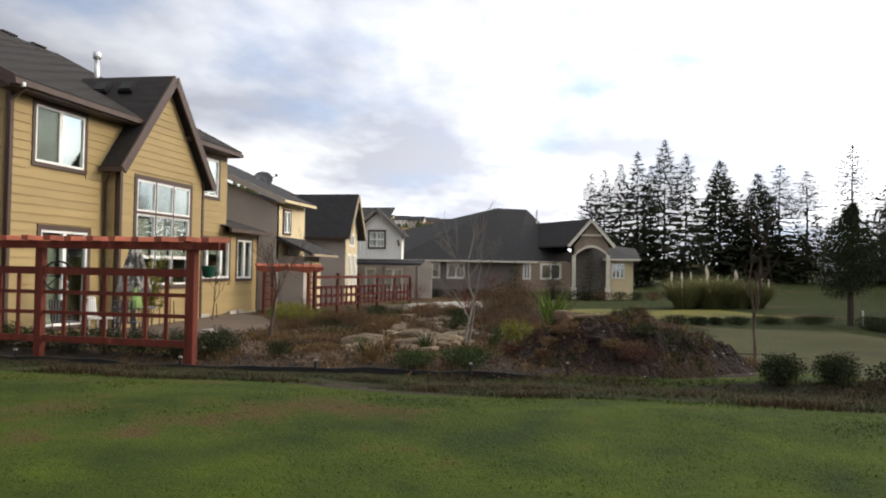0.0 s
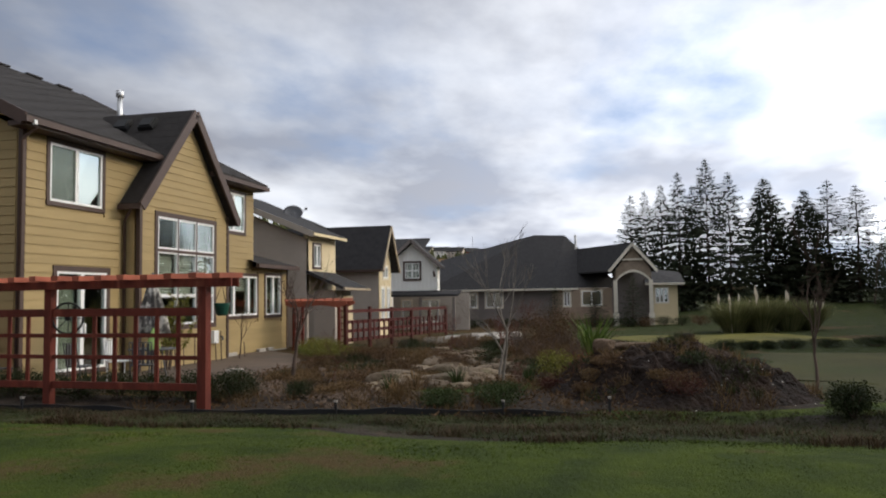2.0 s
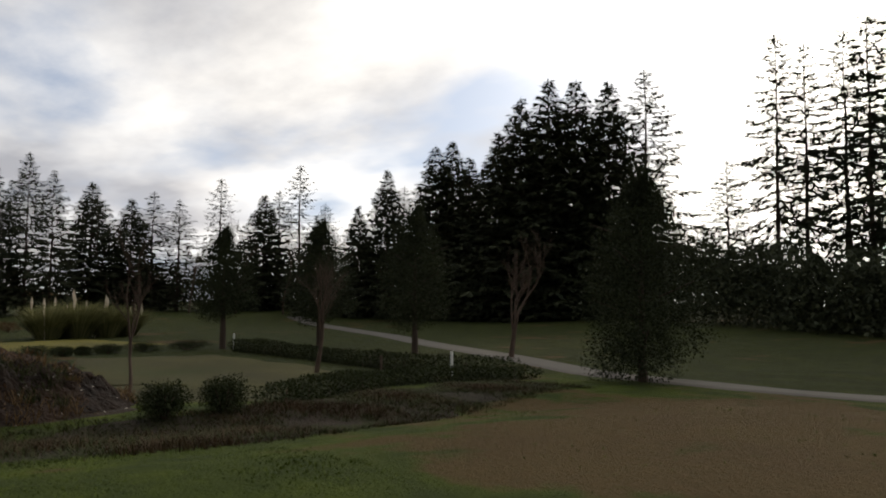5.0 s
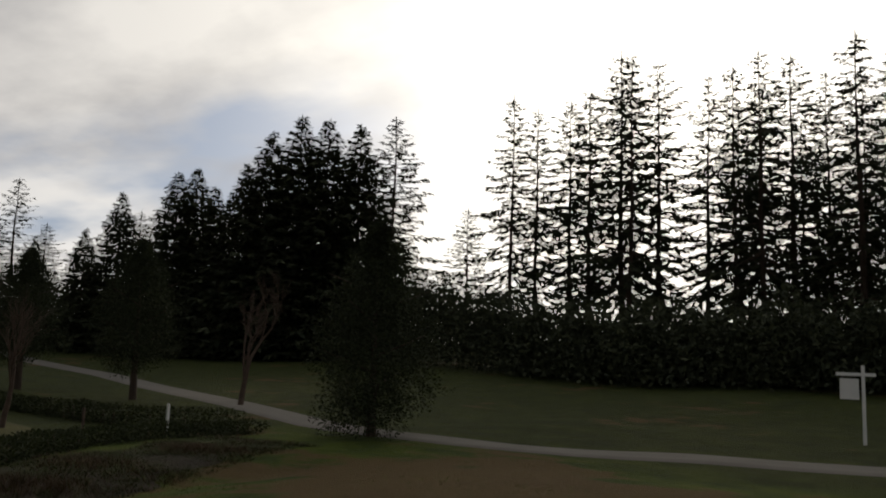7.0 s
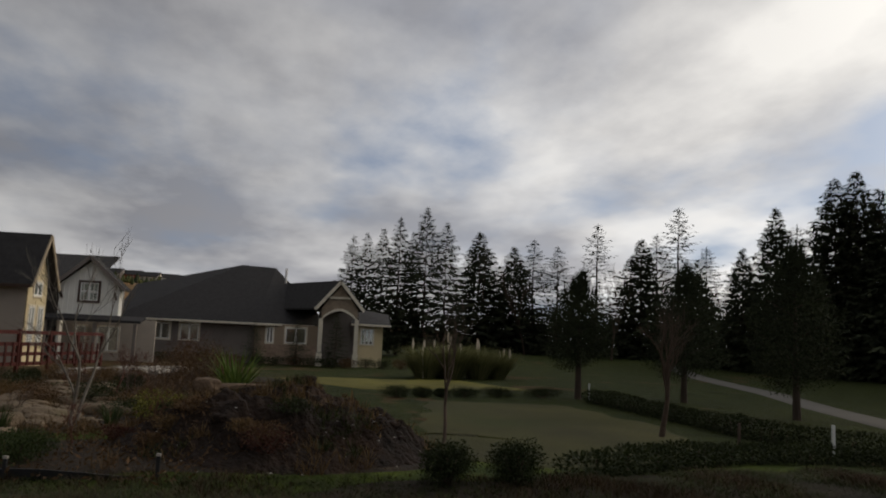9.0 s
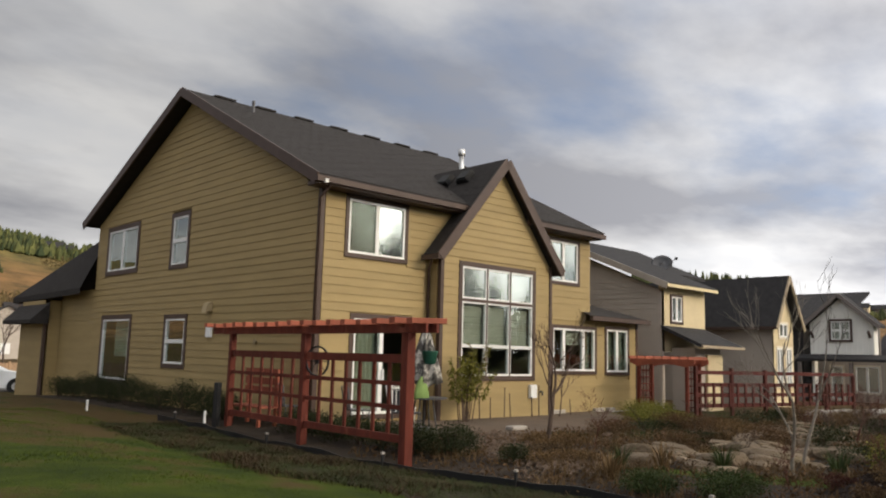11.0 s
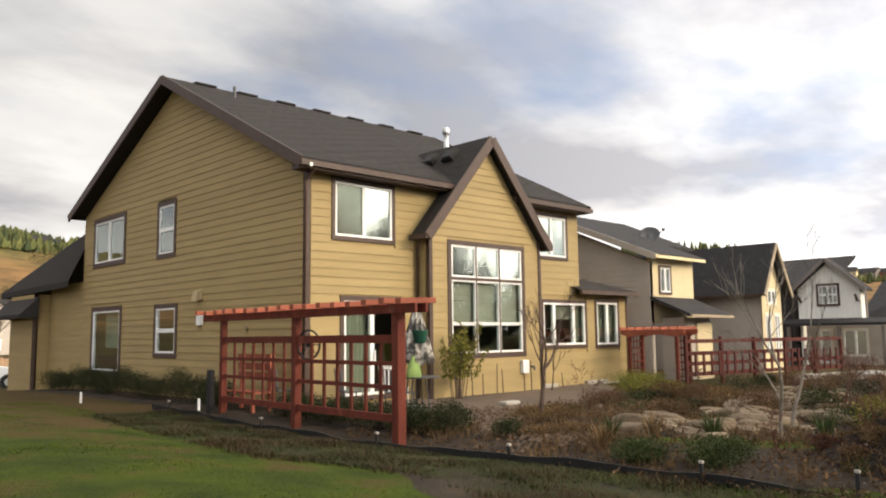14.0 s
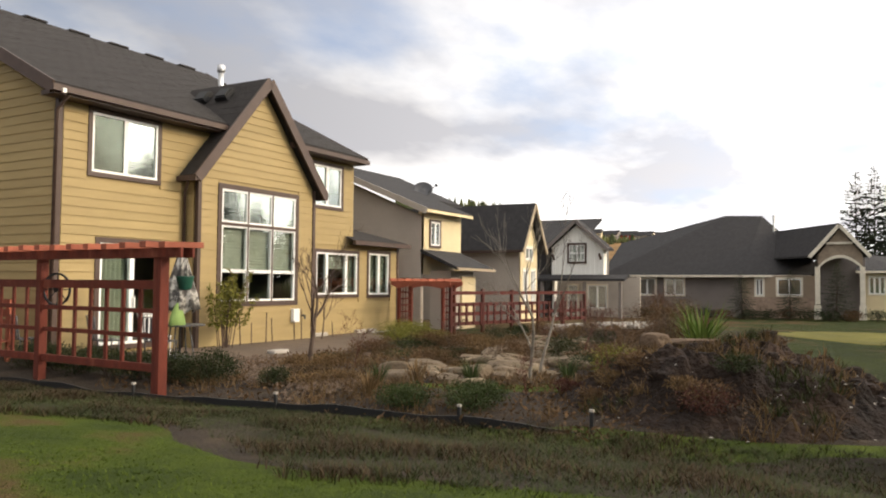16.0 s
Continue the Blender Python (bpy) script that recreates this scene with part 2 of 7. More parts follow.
def ground_material():
    """Mown grass, worn to brown in drifts, greener near the camera's lawn, with meadow and moss on the far hillside."""
    m = bpy.data.materials.new("grass_ground")
    m.use_nodes = True
    n = Nodes(m.node_tree)
    co = n.add("ShaderNodeNewGeometry").outputs["Position"]
    big, mid, small = n.noise(co, 0.16, 5.0), n.noise(co, 0.9, 6.0, 0.6), n.noise(co, 14.0, 4.0, 0.65)
    tuft = n.noise(co, 45.0, 3.0, 0.6)
    green = n.mix(n.ramp(mid, [(0.35, 0.0), (0.65, 1.0)]), (0.030, 0.050, 0.005), (0.092, 0.128, 0.007))
    green = n.mix(n.math("MULTIPLY", small, 0.55), green, (0.022, 0.028, 0.007))
    brown = n.mix(small, (0.046, 0.028, 0.012), (0.125, 0.074, 0.032))
    pos = n.add("ShaderNodeSeparateXYZ", {0: co})
    # the open plot beyond the swale is worn down to brown stubble, and so is the roadside
    worn = n.math("ADD", n.math("MULTIPLY", big, 0.9), n.math("MULTIPLY", mid, 0.55))
    south = n.add("ShaderNodeMapRange", {0: pos.outputs[1], 1: -13.8, 2: -17.5, 3: 0.0, 4: 0.21}).outputs[0]
    west = n.add("ShaderNodeMapRange", {0: pos.outputs[0], 1: 0.0, 2: -4.0, 3: 0.0, 4: 1.0}).outputs[0]
    near = n.add("ShaderNodeMapRange", {0: pos.outputs[1], 1: -24.0, 2: -27.5, 3: 1.0, 4: 0.0}).outputs[0]
    plot = n.math("MULTIPLY", n.math("MULTIPLY", south, west), near)
    verge = n.math("MULTIPLY", n.add("ShaderNodeMapRange", {0: pos.outputs[1], 1: -15.0, 2: 0.0, 3: 0.0, 4: 0.24}).outputs[0], 1.0)
    bare = n.ramp(n.math("ADD", worn, n.math("ADD", plot, verge)), [(0.83, 0.0), (0.90, 0.85)])
    # the golf course's side is mixed towards a darker green
    turf = n.math("MAXIMUM", n.add("ShaderNodeMapRange", {0: pos.outputs[1], 1: -25.0, 2: -28.0, 3: 0.0, 4: 1.0}).outputs[0],
                  n.add("ShaderNodeMapRange", {0: pos.outputs[0], 1: 1.5, 2: 3.5, 3: 0.0, 4: 1.0}).outputs[0])
    green = n.mix(n.math("MULTIPLY", turf, 0.75), green, n.mix(mid, (0.013, 0.020, 0.005), (0.034, 0.036, 0.009)))
    c = n.mix(bare, green, brown)
    # hillside: dry meadow below, mossy scrub above
    hill = n.add("ShaderNodeMapRange", {0: pos.outputs[2], 1: 2.5, 2: 7.0, 3: 0.0, 4: 1.0}).outputs[0]
    meadow = n.mix(n.ramp(n.noise(co, 0.05, 8.0, 0.65), [(0.38, 0.0), (0.60, 1.0)]), (0.085, 0.060, 0.024), (0.24, 0.135, 0.055))
    scrub = n.mix(n.ramp(n.noise(co, 0.06, 8.0, 0.65), [(0.38, 0.0), (0.60, 1.0)]), (0.04, 0.050, 0.018), (0.19, 0.15, 0.05))
    high = n.add("ShaderNodeMapRange", {0: pos.outputs[2], 1: 36.0, 2: 56.0, 3: 0.0, 4: 1.0}).outputs[0]
    c = n.mix(hill, c, n.mix(high, meadow, scrub))
    relief = n.add("ShaderNodeBump", {"Height": n.math("ADD", small, tuft), "Strength": 0.9, "Distance": 0.05})
    p = n.add("ShaderNodeBsdfPrincipled", {"Base Color": c, "Roughness": 0.95, "Normal": relief.outputs[0], "Specular IOR Level": 0.15})
    n.add("ShaderNodeOutputMaterial", {"Surface": p.outputs[0]})
    return m


GRASS = ground_material()

# ---- building blocks ----
class Mesh:
    """Collects boxes, prisms, tubes and leaves, and links them as one mesh."""

    def __init__(self):
        self.v, self.f = [], []

    def add(self, verts, faces):
        k = len(self.v)
        self.v.extend(verts)
        self.f.extend([tuple(i + k for i in f) for f in faces])
        return self

    def box(self, x0, x1, y0, y1, z0, z1, m=None):
        v = [(x, y, z) for x in (x0, x1) for y in (y0, y1) for z in (z0, z1)]
        if m is not None:
            v = [tuple(m @ Vector(p)) for p in v]
        return self.add(v, [(0, 1, 3, 2), (4, 6, 7, 5), (0, 4, 5, 1), (2, 3, 7, 6), (0, 2, 6, 4), (1, 5, 7, 3)])

    def prism(self, poly, a, b, axis="x"):
        """A polygon of (u, w) carried from a to b along an axis: x -> (y, z), y -> (x, z), z -> (x, y)."""
        put = {"x": lambda s, u, w: (s, u, w), "y": lambda s, u, w: (u, s, w), "z": lambda s, u, w: (u, w, s)}[axis]
        n = len(poly)
        v = [put(a, *p) for p in poly] + [put(b, *p) for p in poly]
        f = [tuple(range(n)), tuple(range(2 * n - 1, n - 1, -1))] + [(i, i + n, (i + 1) % n + n, (i + 1) % n) for i in range(n)]
        return self.add(v, f)

    def slab(self, corners, thick):
        """A flat or warped four-cornered plate, thickened downwards."""
        v = [tuple(c) for c in corners] + [(c[0], c[1], c[2] - thick) for c in corners]
        n = len(corners)
        return self.add(v, [tuple(range(n)), tuple(range(2 * n - 1, n - 1, -1))] + [(i, i + n, (i + 1) % n + n, (i + 1) % n) for i in range(n)])

    def tube(self, path, radii, sides=6, cap=True):
        base = len(self.v)
        path = [Vector(p) for p in path]
        for i, p in enumerate(path):
            d = (path[min(i + 1, len(path) - 1)] - path[max(i - 1, 0)])
            d = d.normalized() if d.length > 1e-6 else Vector((0, 0, 1))
            u = d.cross(Vector((0.31, 0.95, 0.07)) if abs(d.y) < 0.9 else Vector((1, 0, 0))).normalized()
            w = d.cross(u)
            for s in range(sides):
                a = 2 * math.pi * s / sides
                self.v.append(tuple(p + (u * math.cos(a) + w * math.sin(a)) * radii[i]))
        for i in range(len(path) - 1):
            for s in range(sides):
                t = (s + 1) % sides
                self.f.append((base + i * sides + s, base + i * sides + t, base + (i + 1) * sides + t, base + (i + 1) * sides + s))
        if cap:
            self.f.append(tuple(base + s for s in range(sides))[::-1])
            self.f.append(tuple(base + (len(path) - 1) * sides + s for s in range(sides)))
        return self

    def disc(self, centre, normal, r0, r1, depth, sides=20):
        """A round or ring-shaped plate."""
        m = Vector(normal).to_track_quat("Z", "Y").to_matrix()
        c = Vector(centre)
        ring = lambda r, h: [tuple(c + m @ Vector((r * math.cos(2 * math.pi * s / sides), r * math.sin(2 * math.pi * s / sides), h))) for s in range(sides)]
        v = ring(r1, 0) + ring(r1, depth) + ring(max(r0, 1e-4), depth) + ring(max(r0, 1e-4), 0)
        f = [(k * sides + s, k * sides + (s + 1) % sides, (k + 1) % 4 * sides + (s + 1) % sides, (k + 1) % 4 * sides + s) for k in range(4) for s in range(sides)]
        return self.add(v, f)

    def leaf(self, p, d, up, length, width):
        """A small kite-shaped leaf at p, pointing along d."""
        s = d.cross(up)
        s = s.normalized() * width * 0.5 if s.length > 1e-6 else Vector((width * 0.5, 0, 0))
        q = p + d * length * 0.45
        k = len(self.v)
        self.v.extend((tuple(p), tuple(q + s), tuple(p + d * length), tuple(q - s)))
        self.f.append((k, k + 1, k + 2, k + 3))
        return self

    def mesh(self, name, mat, smooth=False):
        me = bpy.data.meshes.new(name)
        me.from_pydata(self.v, [], self.f)
        me.materials.append(mat)
        if smooth:
            me.polygons.foreach_set("use_smooth", [True] * len(me.polygons))
        me.update()
        return me

    def done(self, name, mat, parent=None, label="", smooth=False, bevel=0.0):
        ob = new(name, self.mesh(name, mat, smooth))
        if parent is not None:
            ob.parent = parent
        if label:
            ob["label"] = label
        if bevel:
            b = ob.modifiers.new("worn_edges", "BEVEL")
            b.width, b.segments, b.limit_method = bevel, 1, "ANGLE"
        return ob


def thing(name, label, category, at=(0, 0, 0), group="", kind=""):
    """An empty at the base of a thing, to carry its parts."""
    ob = new(name)
    ob.empty_display_size = 0.2
    ob.location = at
    return tagged(ob, label, category, group, kind)


def smooth_step(a, b, x):
    t = min(1.0, max(0.0, (x - a) / (b - a)))
    return t * t * (3 - 2 * t)


def between(x, xs, ys):
    return float(np.interp(x, xs, ys))


# ---- the lie of the land ----
def ground(x, y):
    """The height of the ground: the plots lie level, the lawn where the walk goes is a little higher, a shallow swale runs between,
    the golf course dips and rises again, the street lies lower, and hills stand round the north and east."""
    h = 0.38 * smooth_step(-2.6, -7.5, x) * smooth_step(9.0, 0.0, y) * smooth_step(-26.0, -20.0, y)
    h -= 0.12 * math.exp(-((x + 1.9 + 0.12 * max(0.0, -y - 12)) / 0.9) ** 2) * smooth_step(2.0, -4.0, y) * smooth_step(-24.0, -18.0, y)
    h -= 0.16 * smooth_step(-10.0, -17.0, y) * smooth_step(-2.0, 3.0, x)
    h -= 0.75 * smooth_step(9.0, 32.0, y) * smooth_step(30.0, 8.0, x)
    h -= 0.30 * smooth_step(18.0, 32.0, x) * smooth_step(-20.0, -8.0, y) * smooth_step(60.0, 30.0, y)
    h -= 0.12 * smooth_step(-22.0, -28.0, y) * smooth_step(4.0, -4.0, x)
    h += 1.6 * smooth_step(-34.0, -75.0, y) * (1 - 0.35 * smooth_step(0.0, -30.0, x))
    h += 1.0 * smooth_step(45.0, 80.0, x) * smooth_step(-12.0, -25.0, y)
    r = math.hypot(x + 10, y + 14)
    if r > 95:
        b = math.degrees(math.atan2(y + 14, x + 10))
        rise = between(b, [-60, -12, 2, 8, 12, 18, 25, 30, 50, 72, 77, 88, 130, 160], [0.0, 0.1, 1.4, 2.9, 3.1, 3.3, 4.4, 5.0, 5.9, 6.0, 6.8, 6.9, 5.0, 1.0])
        h += math.tan(radians(rise)) * smooth_step(95, 620, r) * min(r, 700) * (1 + 0.05 * noise.noise((x * 0.006, y * 0.006, 0.3)))
    h += 0.05 * noise.noise((x * 0.35, y * 0.35, 0.0)) * smooth_step(1.0, -2.0, x if y < -10 else y + 8)
    return h


def lines(points):
    return [a + (b - a) * i / n for (a, n), (b, _) in zip(points, points[1:]) for i in range(n)] + [points[-1][0]]


gx = lines([(-4000, 6), (-600, 8), (-120, 10), (-30, 24), (-16, 56), (6, 50), (30, 30), (80, 24), (250, 22), (1100, 8), (4000, 0)])
gy = lines([(-4000, 6), (-600, 10), (-120, 12), (-60, 30), (-28, 60), (-2, 40), (20, 30), (80, 24), (250, 26), (1100, 8), (4000, 0)])
land = Mesh()
land.v = [(x, y, ground(x, y)) for x in gx for y in gy]
land.f = [(i * len(gy) + j, (i + 1) * len(gy) + j, (i + 1) * len(gy) + j + 1, i * len(gy) + j + 1) for i in range(len(gx) - 1) for j in range(len(gy) - 1)]
tagged(land.done("ground", GRASS, smooth=True), "uneven green and brown winter grass running out to the hills", "ground", kind="structure")


def drape(name, mat, centre, label, category="ground", lift=0.03, step=0.35, edge=0.0, smooth=True):
    """A sheet laid on the ground along a line of (x, y, half width), or inside it."""
    xs = [p[0] for p in centre]
    ss = [0.0]
    for a, b in zip(centre, centre[1:]):
        ss.append(ss[-1] + math.hypot(b[0] - a[0], b[1] - a[1]))
    n = max(2, int(ss[-1] / step))
    m, wide = Mesh(), 8
    for i in range(n + 1):
        s = ss[-1] * i / n
        x, y, w = (float(np.interp(s, ss, [p[k] for p in centre])) for k in range(3))
        x2, y2 = (float(np.interp(min(s + 0.05, ss[-1]), ss, [p[k] for p in centre])) for k in range(2))
        x1, y1 = (float(np.interp(max(s - 0.05, 0), ss, [p[k] for p in centre])) for k in range(2))
        d = Vector((x2 - x1, y2 - y1)).normalized()
        w += edge * noise.noise((s * 0.9, 3.1, xs[0]))
        for j in range(wide + 1):
            o = (j / wide * 2 - 1) * w
            px, py = x - d.y * o, y + d.x * o
            down = 0.06 if j in (0, wide) or i in (0, n) else 0.0
            m.v.append((px, py, ground(px, py) + lift - down))
    m.f = [(i * (wide + 1) + j, (i + 1) * (wide + 1) + j, (i + 1) * (wide + 1) + j + 1, i * (wide + 1) + j + 1) for i in range(n) for j in range(wide)]
    return tagged(m.done(name, mat, smooth=smooth), label, category, kind="structure")


drape("golf_path", PATH_MAT, [(60, -43, 0.9), (27, -35.0, 0.85), (17.4, -31.8, 0.8), (8.4, -29.3, 0.75), (3.0, -27.4, 0.7), (-0.2, -26.7, 0.65), (-3.3, -27.1, 0.65), (-6.5, -28.7, 0.7), (-9.7, -30.0, 0.75), (-25, -38, 0.9)],
      "pale grey asphalt cart path winding along the golf course", "path", 0.035)
# a sunlit strip of the grass, painted as a yellower sheet
drape("far_lawn", SUNLIT_TURF, [(18.5, -12.5, 3.0), (23.0, -15.5, 4.5), (25.0, -20.5, 3.6)], "winter turf coloured yellow-green for sunlight beyond the clipped shrubs", "lawn", 0.02, edge=1.2)
drape("small_lawn", OLIVE_TURF, [(0.6, -16.2, 1.3), (4, -18.3, 3.3), (8, -18.9, 3.6), (14.0, -18.7, 2.9)], "olive-brown winter turf between the clipped hedges", "lawn", 0.016, edge=0.5)
drape("garden_soil", MULCH, [(-0.3, -6.2, 1.3), (3.0, -7.2, 3.4), (8, -7.2, 5.0), (14, -8.0, 4.6), (19, -8.5, 4.2), (21, -9, 2.5)], "dark planted garden soil with stones and dry stalks", "garden bed", 0.03, edge=1.2)
drape("side_bed", MULCH, [(-0.9, -0.5, 0.9), (-0.9, 8, 0.9), (-0.9, 15.5, 0.8)], "dark mulch strip along the house wall", "garden bed", 0.03)

# ---- houses: walls, windows, roofs ----
def on(face, level):
    """Puts (along, out, up) on a wall: "-y" and "-x" faces look towards -y and -x, "+x" towards +x."""
    return {"-y": lambda u, d, z: (u, level - d, z), "-x": lambda u, d, z: (level - d, u, z), "+x": lambda u, d, z: (level + d, u, z)}[face]


def slab_on(m, put, u0, u1, d0, d1, z0, z1):
    a, b = put(u0, d0, z0), put(u1, d1, z1)
    return m.box(min(a[0], b[0]), max(a[0], b[0]), min(a[1], b[1]), max(a[1], b[1]), min(a[2], b[2]), max(a[2], b[2]))


def wall(parent, name, face, level, u0, u1, z0, z1, holes, mat, thick=0.14, gable=None):
    """A wall with openings through it; gable: the corners (u, z) of the part above z1."""
    put, m = on(face, level), Mesh()
    us = sorted({u0, u1, *[h[0] for h in holes], *[h[1] for h in holes]})
    zs = sorted({z0, z1, *[h[2] for h in holes], *[h[3] for h in holes]})
    for a, b in zip(us, us[1:]):
        for c, d in zip(zs, zs[1:]):
            if not any(h[0] <= a and b <= h[1] and h[2] <= c and d <= h[3] for h in holes):
                slab_on(m, put, a, b, -thick, 0.0, c, d)
    if gable:
        front, back = [put(u, 0.0, z) for u, z in gable], [put(u, -thick, z) for u, z in gable]
        n = len(gable)
        m.add(front + back, [tuple(range(n)), tuple(range(2 * n - 1, n - 1, -1))] + [(i, i + n, (i + 1) % n + n, (i + 1) % n) for i in range(n)])
    seen, index = {}, []
    for p in m.v:
        index.append(seen.setdefault(tuple(round(c, 5) for c in p), len(seen)))
    m.v, m.f = list(seen), [tuple(index[i] for i in f) for f in m.f]
    return m.done(name, mat, parent)


def siding(parent, face, level, span, z0, z1, holes, mat, course=0.2, joined=False, label=""):
    """Lapped boards: each course a wedge, thicker at its lower edge, cut round the openings. span(z) gives its ends."""
    put, joint = on(face, level), Mesh()
    k = 0
    while z0 + k * course < z1 - 0.02:
        a, b = z0 + k * course, min(z0 + (k + 1) * course, z1)
        lo, hi = span((a + b) / 2)
        cuts = sorted((h[0], h[1]) for h in holes if h[2] < b - 0.02 and h[3] > a + 0.02)
        runs, u = [], lo
        for c, d in cuts:
            if c > u:
                runs.append((u, min(c, hi)))
            u = max(u, d)
        if u < hi:
            runs.append((u, hi))
        for c, d in runs:
            if d - c < 0.03:
                continue
            m = joint if joined else Mesh()
            c0, c1 = (span(a)[0], span(b)[0]) if c == lo else (c, c)
            d0, d1 = (span(a)[1], span(b)[1]) if d == hi else (d, d)
            pts = [put(c0, 0, a), put(c0, 0.030, a), put(c1, 0.012, b), put(c1, 0, b), put(d0, 0, a), put(d0, 0.030, a), put(d1, 0.012, b), put(d1, 0, b)]
            m.add(pts, [(0, 1, 2, 3), (7, 6, 5, 4), (0, 4, 5, 1), (1, 5, 6, 2), (2, 6, 7, 3)])
            if not joined:
                m.done("siding_board", mat, parent)
        k += 1
    if joined:
        tagged(joint.done("lap_siding", mat, parent, label), kind="stuff")


def window(parent, face, level, u0, u1, z0, z1, lights, trim=0.11, trim_mat=None, blinds=(), pane=None, name="window", label="", sub=True):
    """A window: dark trim boards, a white frame, panes given as (u0, u1, z0, z1) in parts of the opening, and blinds (u0, u1, z0, z1)."""
    put = on(face, level)
    m = Mesh()
    slab_on(m, put, u0, u1, 0.0, 0.05, z1 - trim, z1)
    slab_on(m, put, u0, u1, 0.0, 0.05, z0, z0 + trim)
    slab_on(m, put, u0, u0 + trim, 0.0, 0.047, z0 + trim, z1 - trim)
    slab_on(m, put, u1 - trim, u1, 0.0, 0.047, z0 + trim, z1 - trim)
    w = m.done(name, trim_mat or TRIM, parent, label)
    a, b, c, d = u0 + trim, u1 - trim, z0 + trim, z1 - trim
    for (p, q, r, s) in lights:
        l0, l1, k0, k1 = a + (b - a) * p, a + (b - a) * q, c + (d - c) * r, c + (d - c) * s
        f, t = Mesh(), 0.058
        slab_on(f, put, l0, l1, -0.07, 0.035, k1 - t, k1)
        slab_on(f, put, l0, l1, -0.07, 0.035, k0, k0 + t)
        slab_on(f, put, l0, l0 + t, -0.07, 0.033, k0 + t, k1 - t)
        slab_on(f, put, l1 - t, l1, -0.07, 0.033, k0 + t, k1 - t)
        f.done("frame", VINYL, w, "white vinyl frame")
        g = Mesh()
        slab_on(g, put, l0 + t, l1 - t, -0.012, -0.004, k0 + t, k1 - t)
        g.done("pane", pane or PANE, w).visible_shadow = False
    for (p, q, r, s) in blinds:
        l0, l1, k0, k1 = a + (b - a) * p, a + (b - a) * q, c + (d - c) * r, c + (d - c) * s
        f, n = Mesh(), max(2, int((k1 - k0) / 0.07))
        for i in range(n):
            z = k0 + (k1 - k0) * i / n
            v = [put(l0, -0.10, z), put(l1, -0.10, z), put(l1, -0.14, z + 0.062), put(l0, -0.14, z + 0.062)]
            f.add(v + [put(l0, -0.103, z), put(l1, -0.103, z), put(l1, -0.143, z + 0.062), put(l0, -0.143, z + 0.062)], [(0, 1, 2, 3), (7, 6, 5, 4), (0, 4, 5, 1), (2, 6, 7, 3)])
        tagged(f.done("blind", BLIND, w, "pale slatted blind half drawn"), kind="stuff")
    return w


def curtain(parent, face, level, u0, u1, z0, z1, mat):
    """A pleated curtain just inside a window."""
    put, m = on(face, level), Mesh()
    n = max(4, int((u1 - u0) / 0.06))
    for i in range(n + 1):
        u, d = u0 + (u1 - u0) * i / n, -0.14 - 0.03 * (i % 2)
        m.v += [put(u, d, z0), put(u, d, z1)]
    m.f = [(2 * i, 2 * i + 2, 2 * i + 3, 2 * i + 1) for i in range(n)]
    return m.done("curtain", mat, parent, "pale green pleated curtain")


def roof_plane(parent, name, low0, low1, top1, top0, mat, thick=0.14, course=0.28, tab=0.95, label="", clip=None):
    """A roof slope: a deck, and rows of lapped shingles on it. low0-low1 is the eave, top0-top1 the upper edge."""
    low0, low1, top0, top1 = (Vector(p) for p in (low0, low1, top0, top1))
    deck = Mesh().slab([low0, low1, top1, top0], thick).done(name, mat, parent, label)
    normal = (low1 - low0).cross(top0 - low0).normalized()
    if normal.z < 0:
        normal = -normal
    n = max(2, int((top0 - low0).length / course))
    m = Mesh()
    for i in range(n):
        s0, s1 = i / n, min(1.0, (i + 1.25) / n)
        a0, b0 = low0.lerp(top0, s0), low1.lerp(top1, s0)
        a1, b1 = low0.lerp(top0, s1), low1.lerp(top1, s1)
        cols = max(1, int((b0 - a0).length / tab))
        shift = 0.5 * (i % 2)
        for j in range(cols + 1):
            f0, f1 = max(0.0, (j - shift) / cols), min(1.0, (j + 1 - shift) / cols - 0.012)
            if f1 <= f0:
                continue
            lift = 0.009 + 0.002 * random.random()
            q = [a0.lerp(b0, f0) + normal * lift, a0.lerp(b0, f1) + normal * lift, a1.lerp(b1, f1) + normal * 0.006, a1.lerp(b1, f0) + normal * 0.006]
            base = [a0.lerp(b0, f0) + normal * 0.002, a0.lerp(b0, f1) + normal * 0.002]
            m.add([tuple(p) for p in q + base], [(0, 1, 2, 3), (4, 5, 1, 0)])
    tagged(m.done("shingles", mat, deck, "dark lapped asphalt shingles"), kind="stuff")
    return deck


def board(parent, name, a, b, wide, deep, mat, label=""):
    """A straight board from a to b with its width upright."""
    a, b = Vector(a), Vector(b)
    d = (b - a)
    q = d.to_track_quat("X", "Z").to_matrix().to_4x4()
    m = Mesh().box(0, d.length, -deep / 2, deep / 2, -wide / 2, wide / 2, Matrix.Translation(a) @ q)
    return m.done(name, mat, parent, label)


# ---- the yellow house ----
house = thing("house", "two-storey house with ochre yellow lap siding and dark brown trim", "house")
EAVE, RIDGE_Y, RIDGE_Z, BACK = 5.60, 6.95, 9.42, 6.0      # the back eave sits a little higher than the garden eave
side_holes = [(10.31, 13.06, 4.10, 5.80), (6.67, 7.93, 4.03, 5.74), (10.46, 13.05, 0.46, 2.74), (6.46, 8.00, 1.09, 2.67)]
side = wall(house, "wall", "-x", 0.0, 0.0, 14.0, -0.9, EAVE, side_holes, SIDING, gable=[(0, EAVE), (RIDGE_Y, RIDGE_Z - 0.22), (14.0, BACK), (14.0, EAVE)])


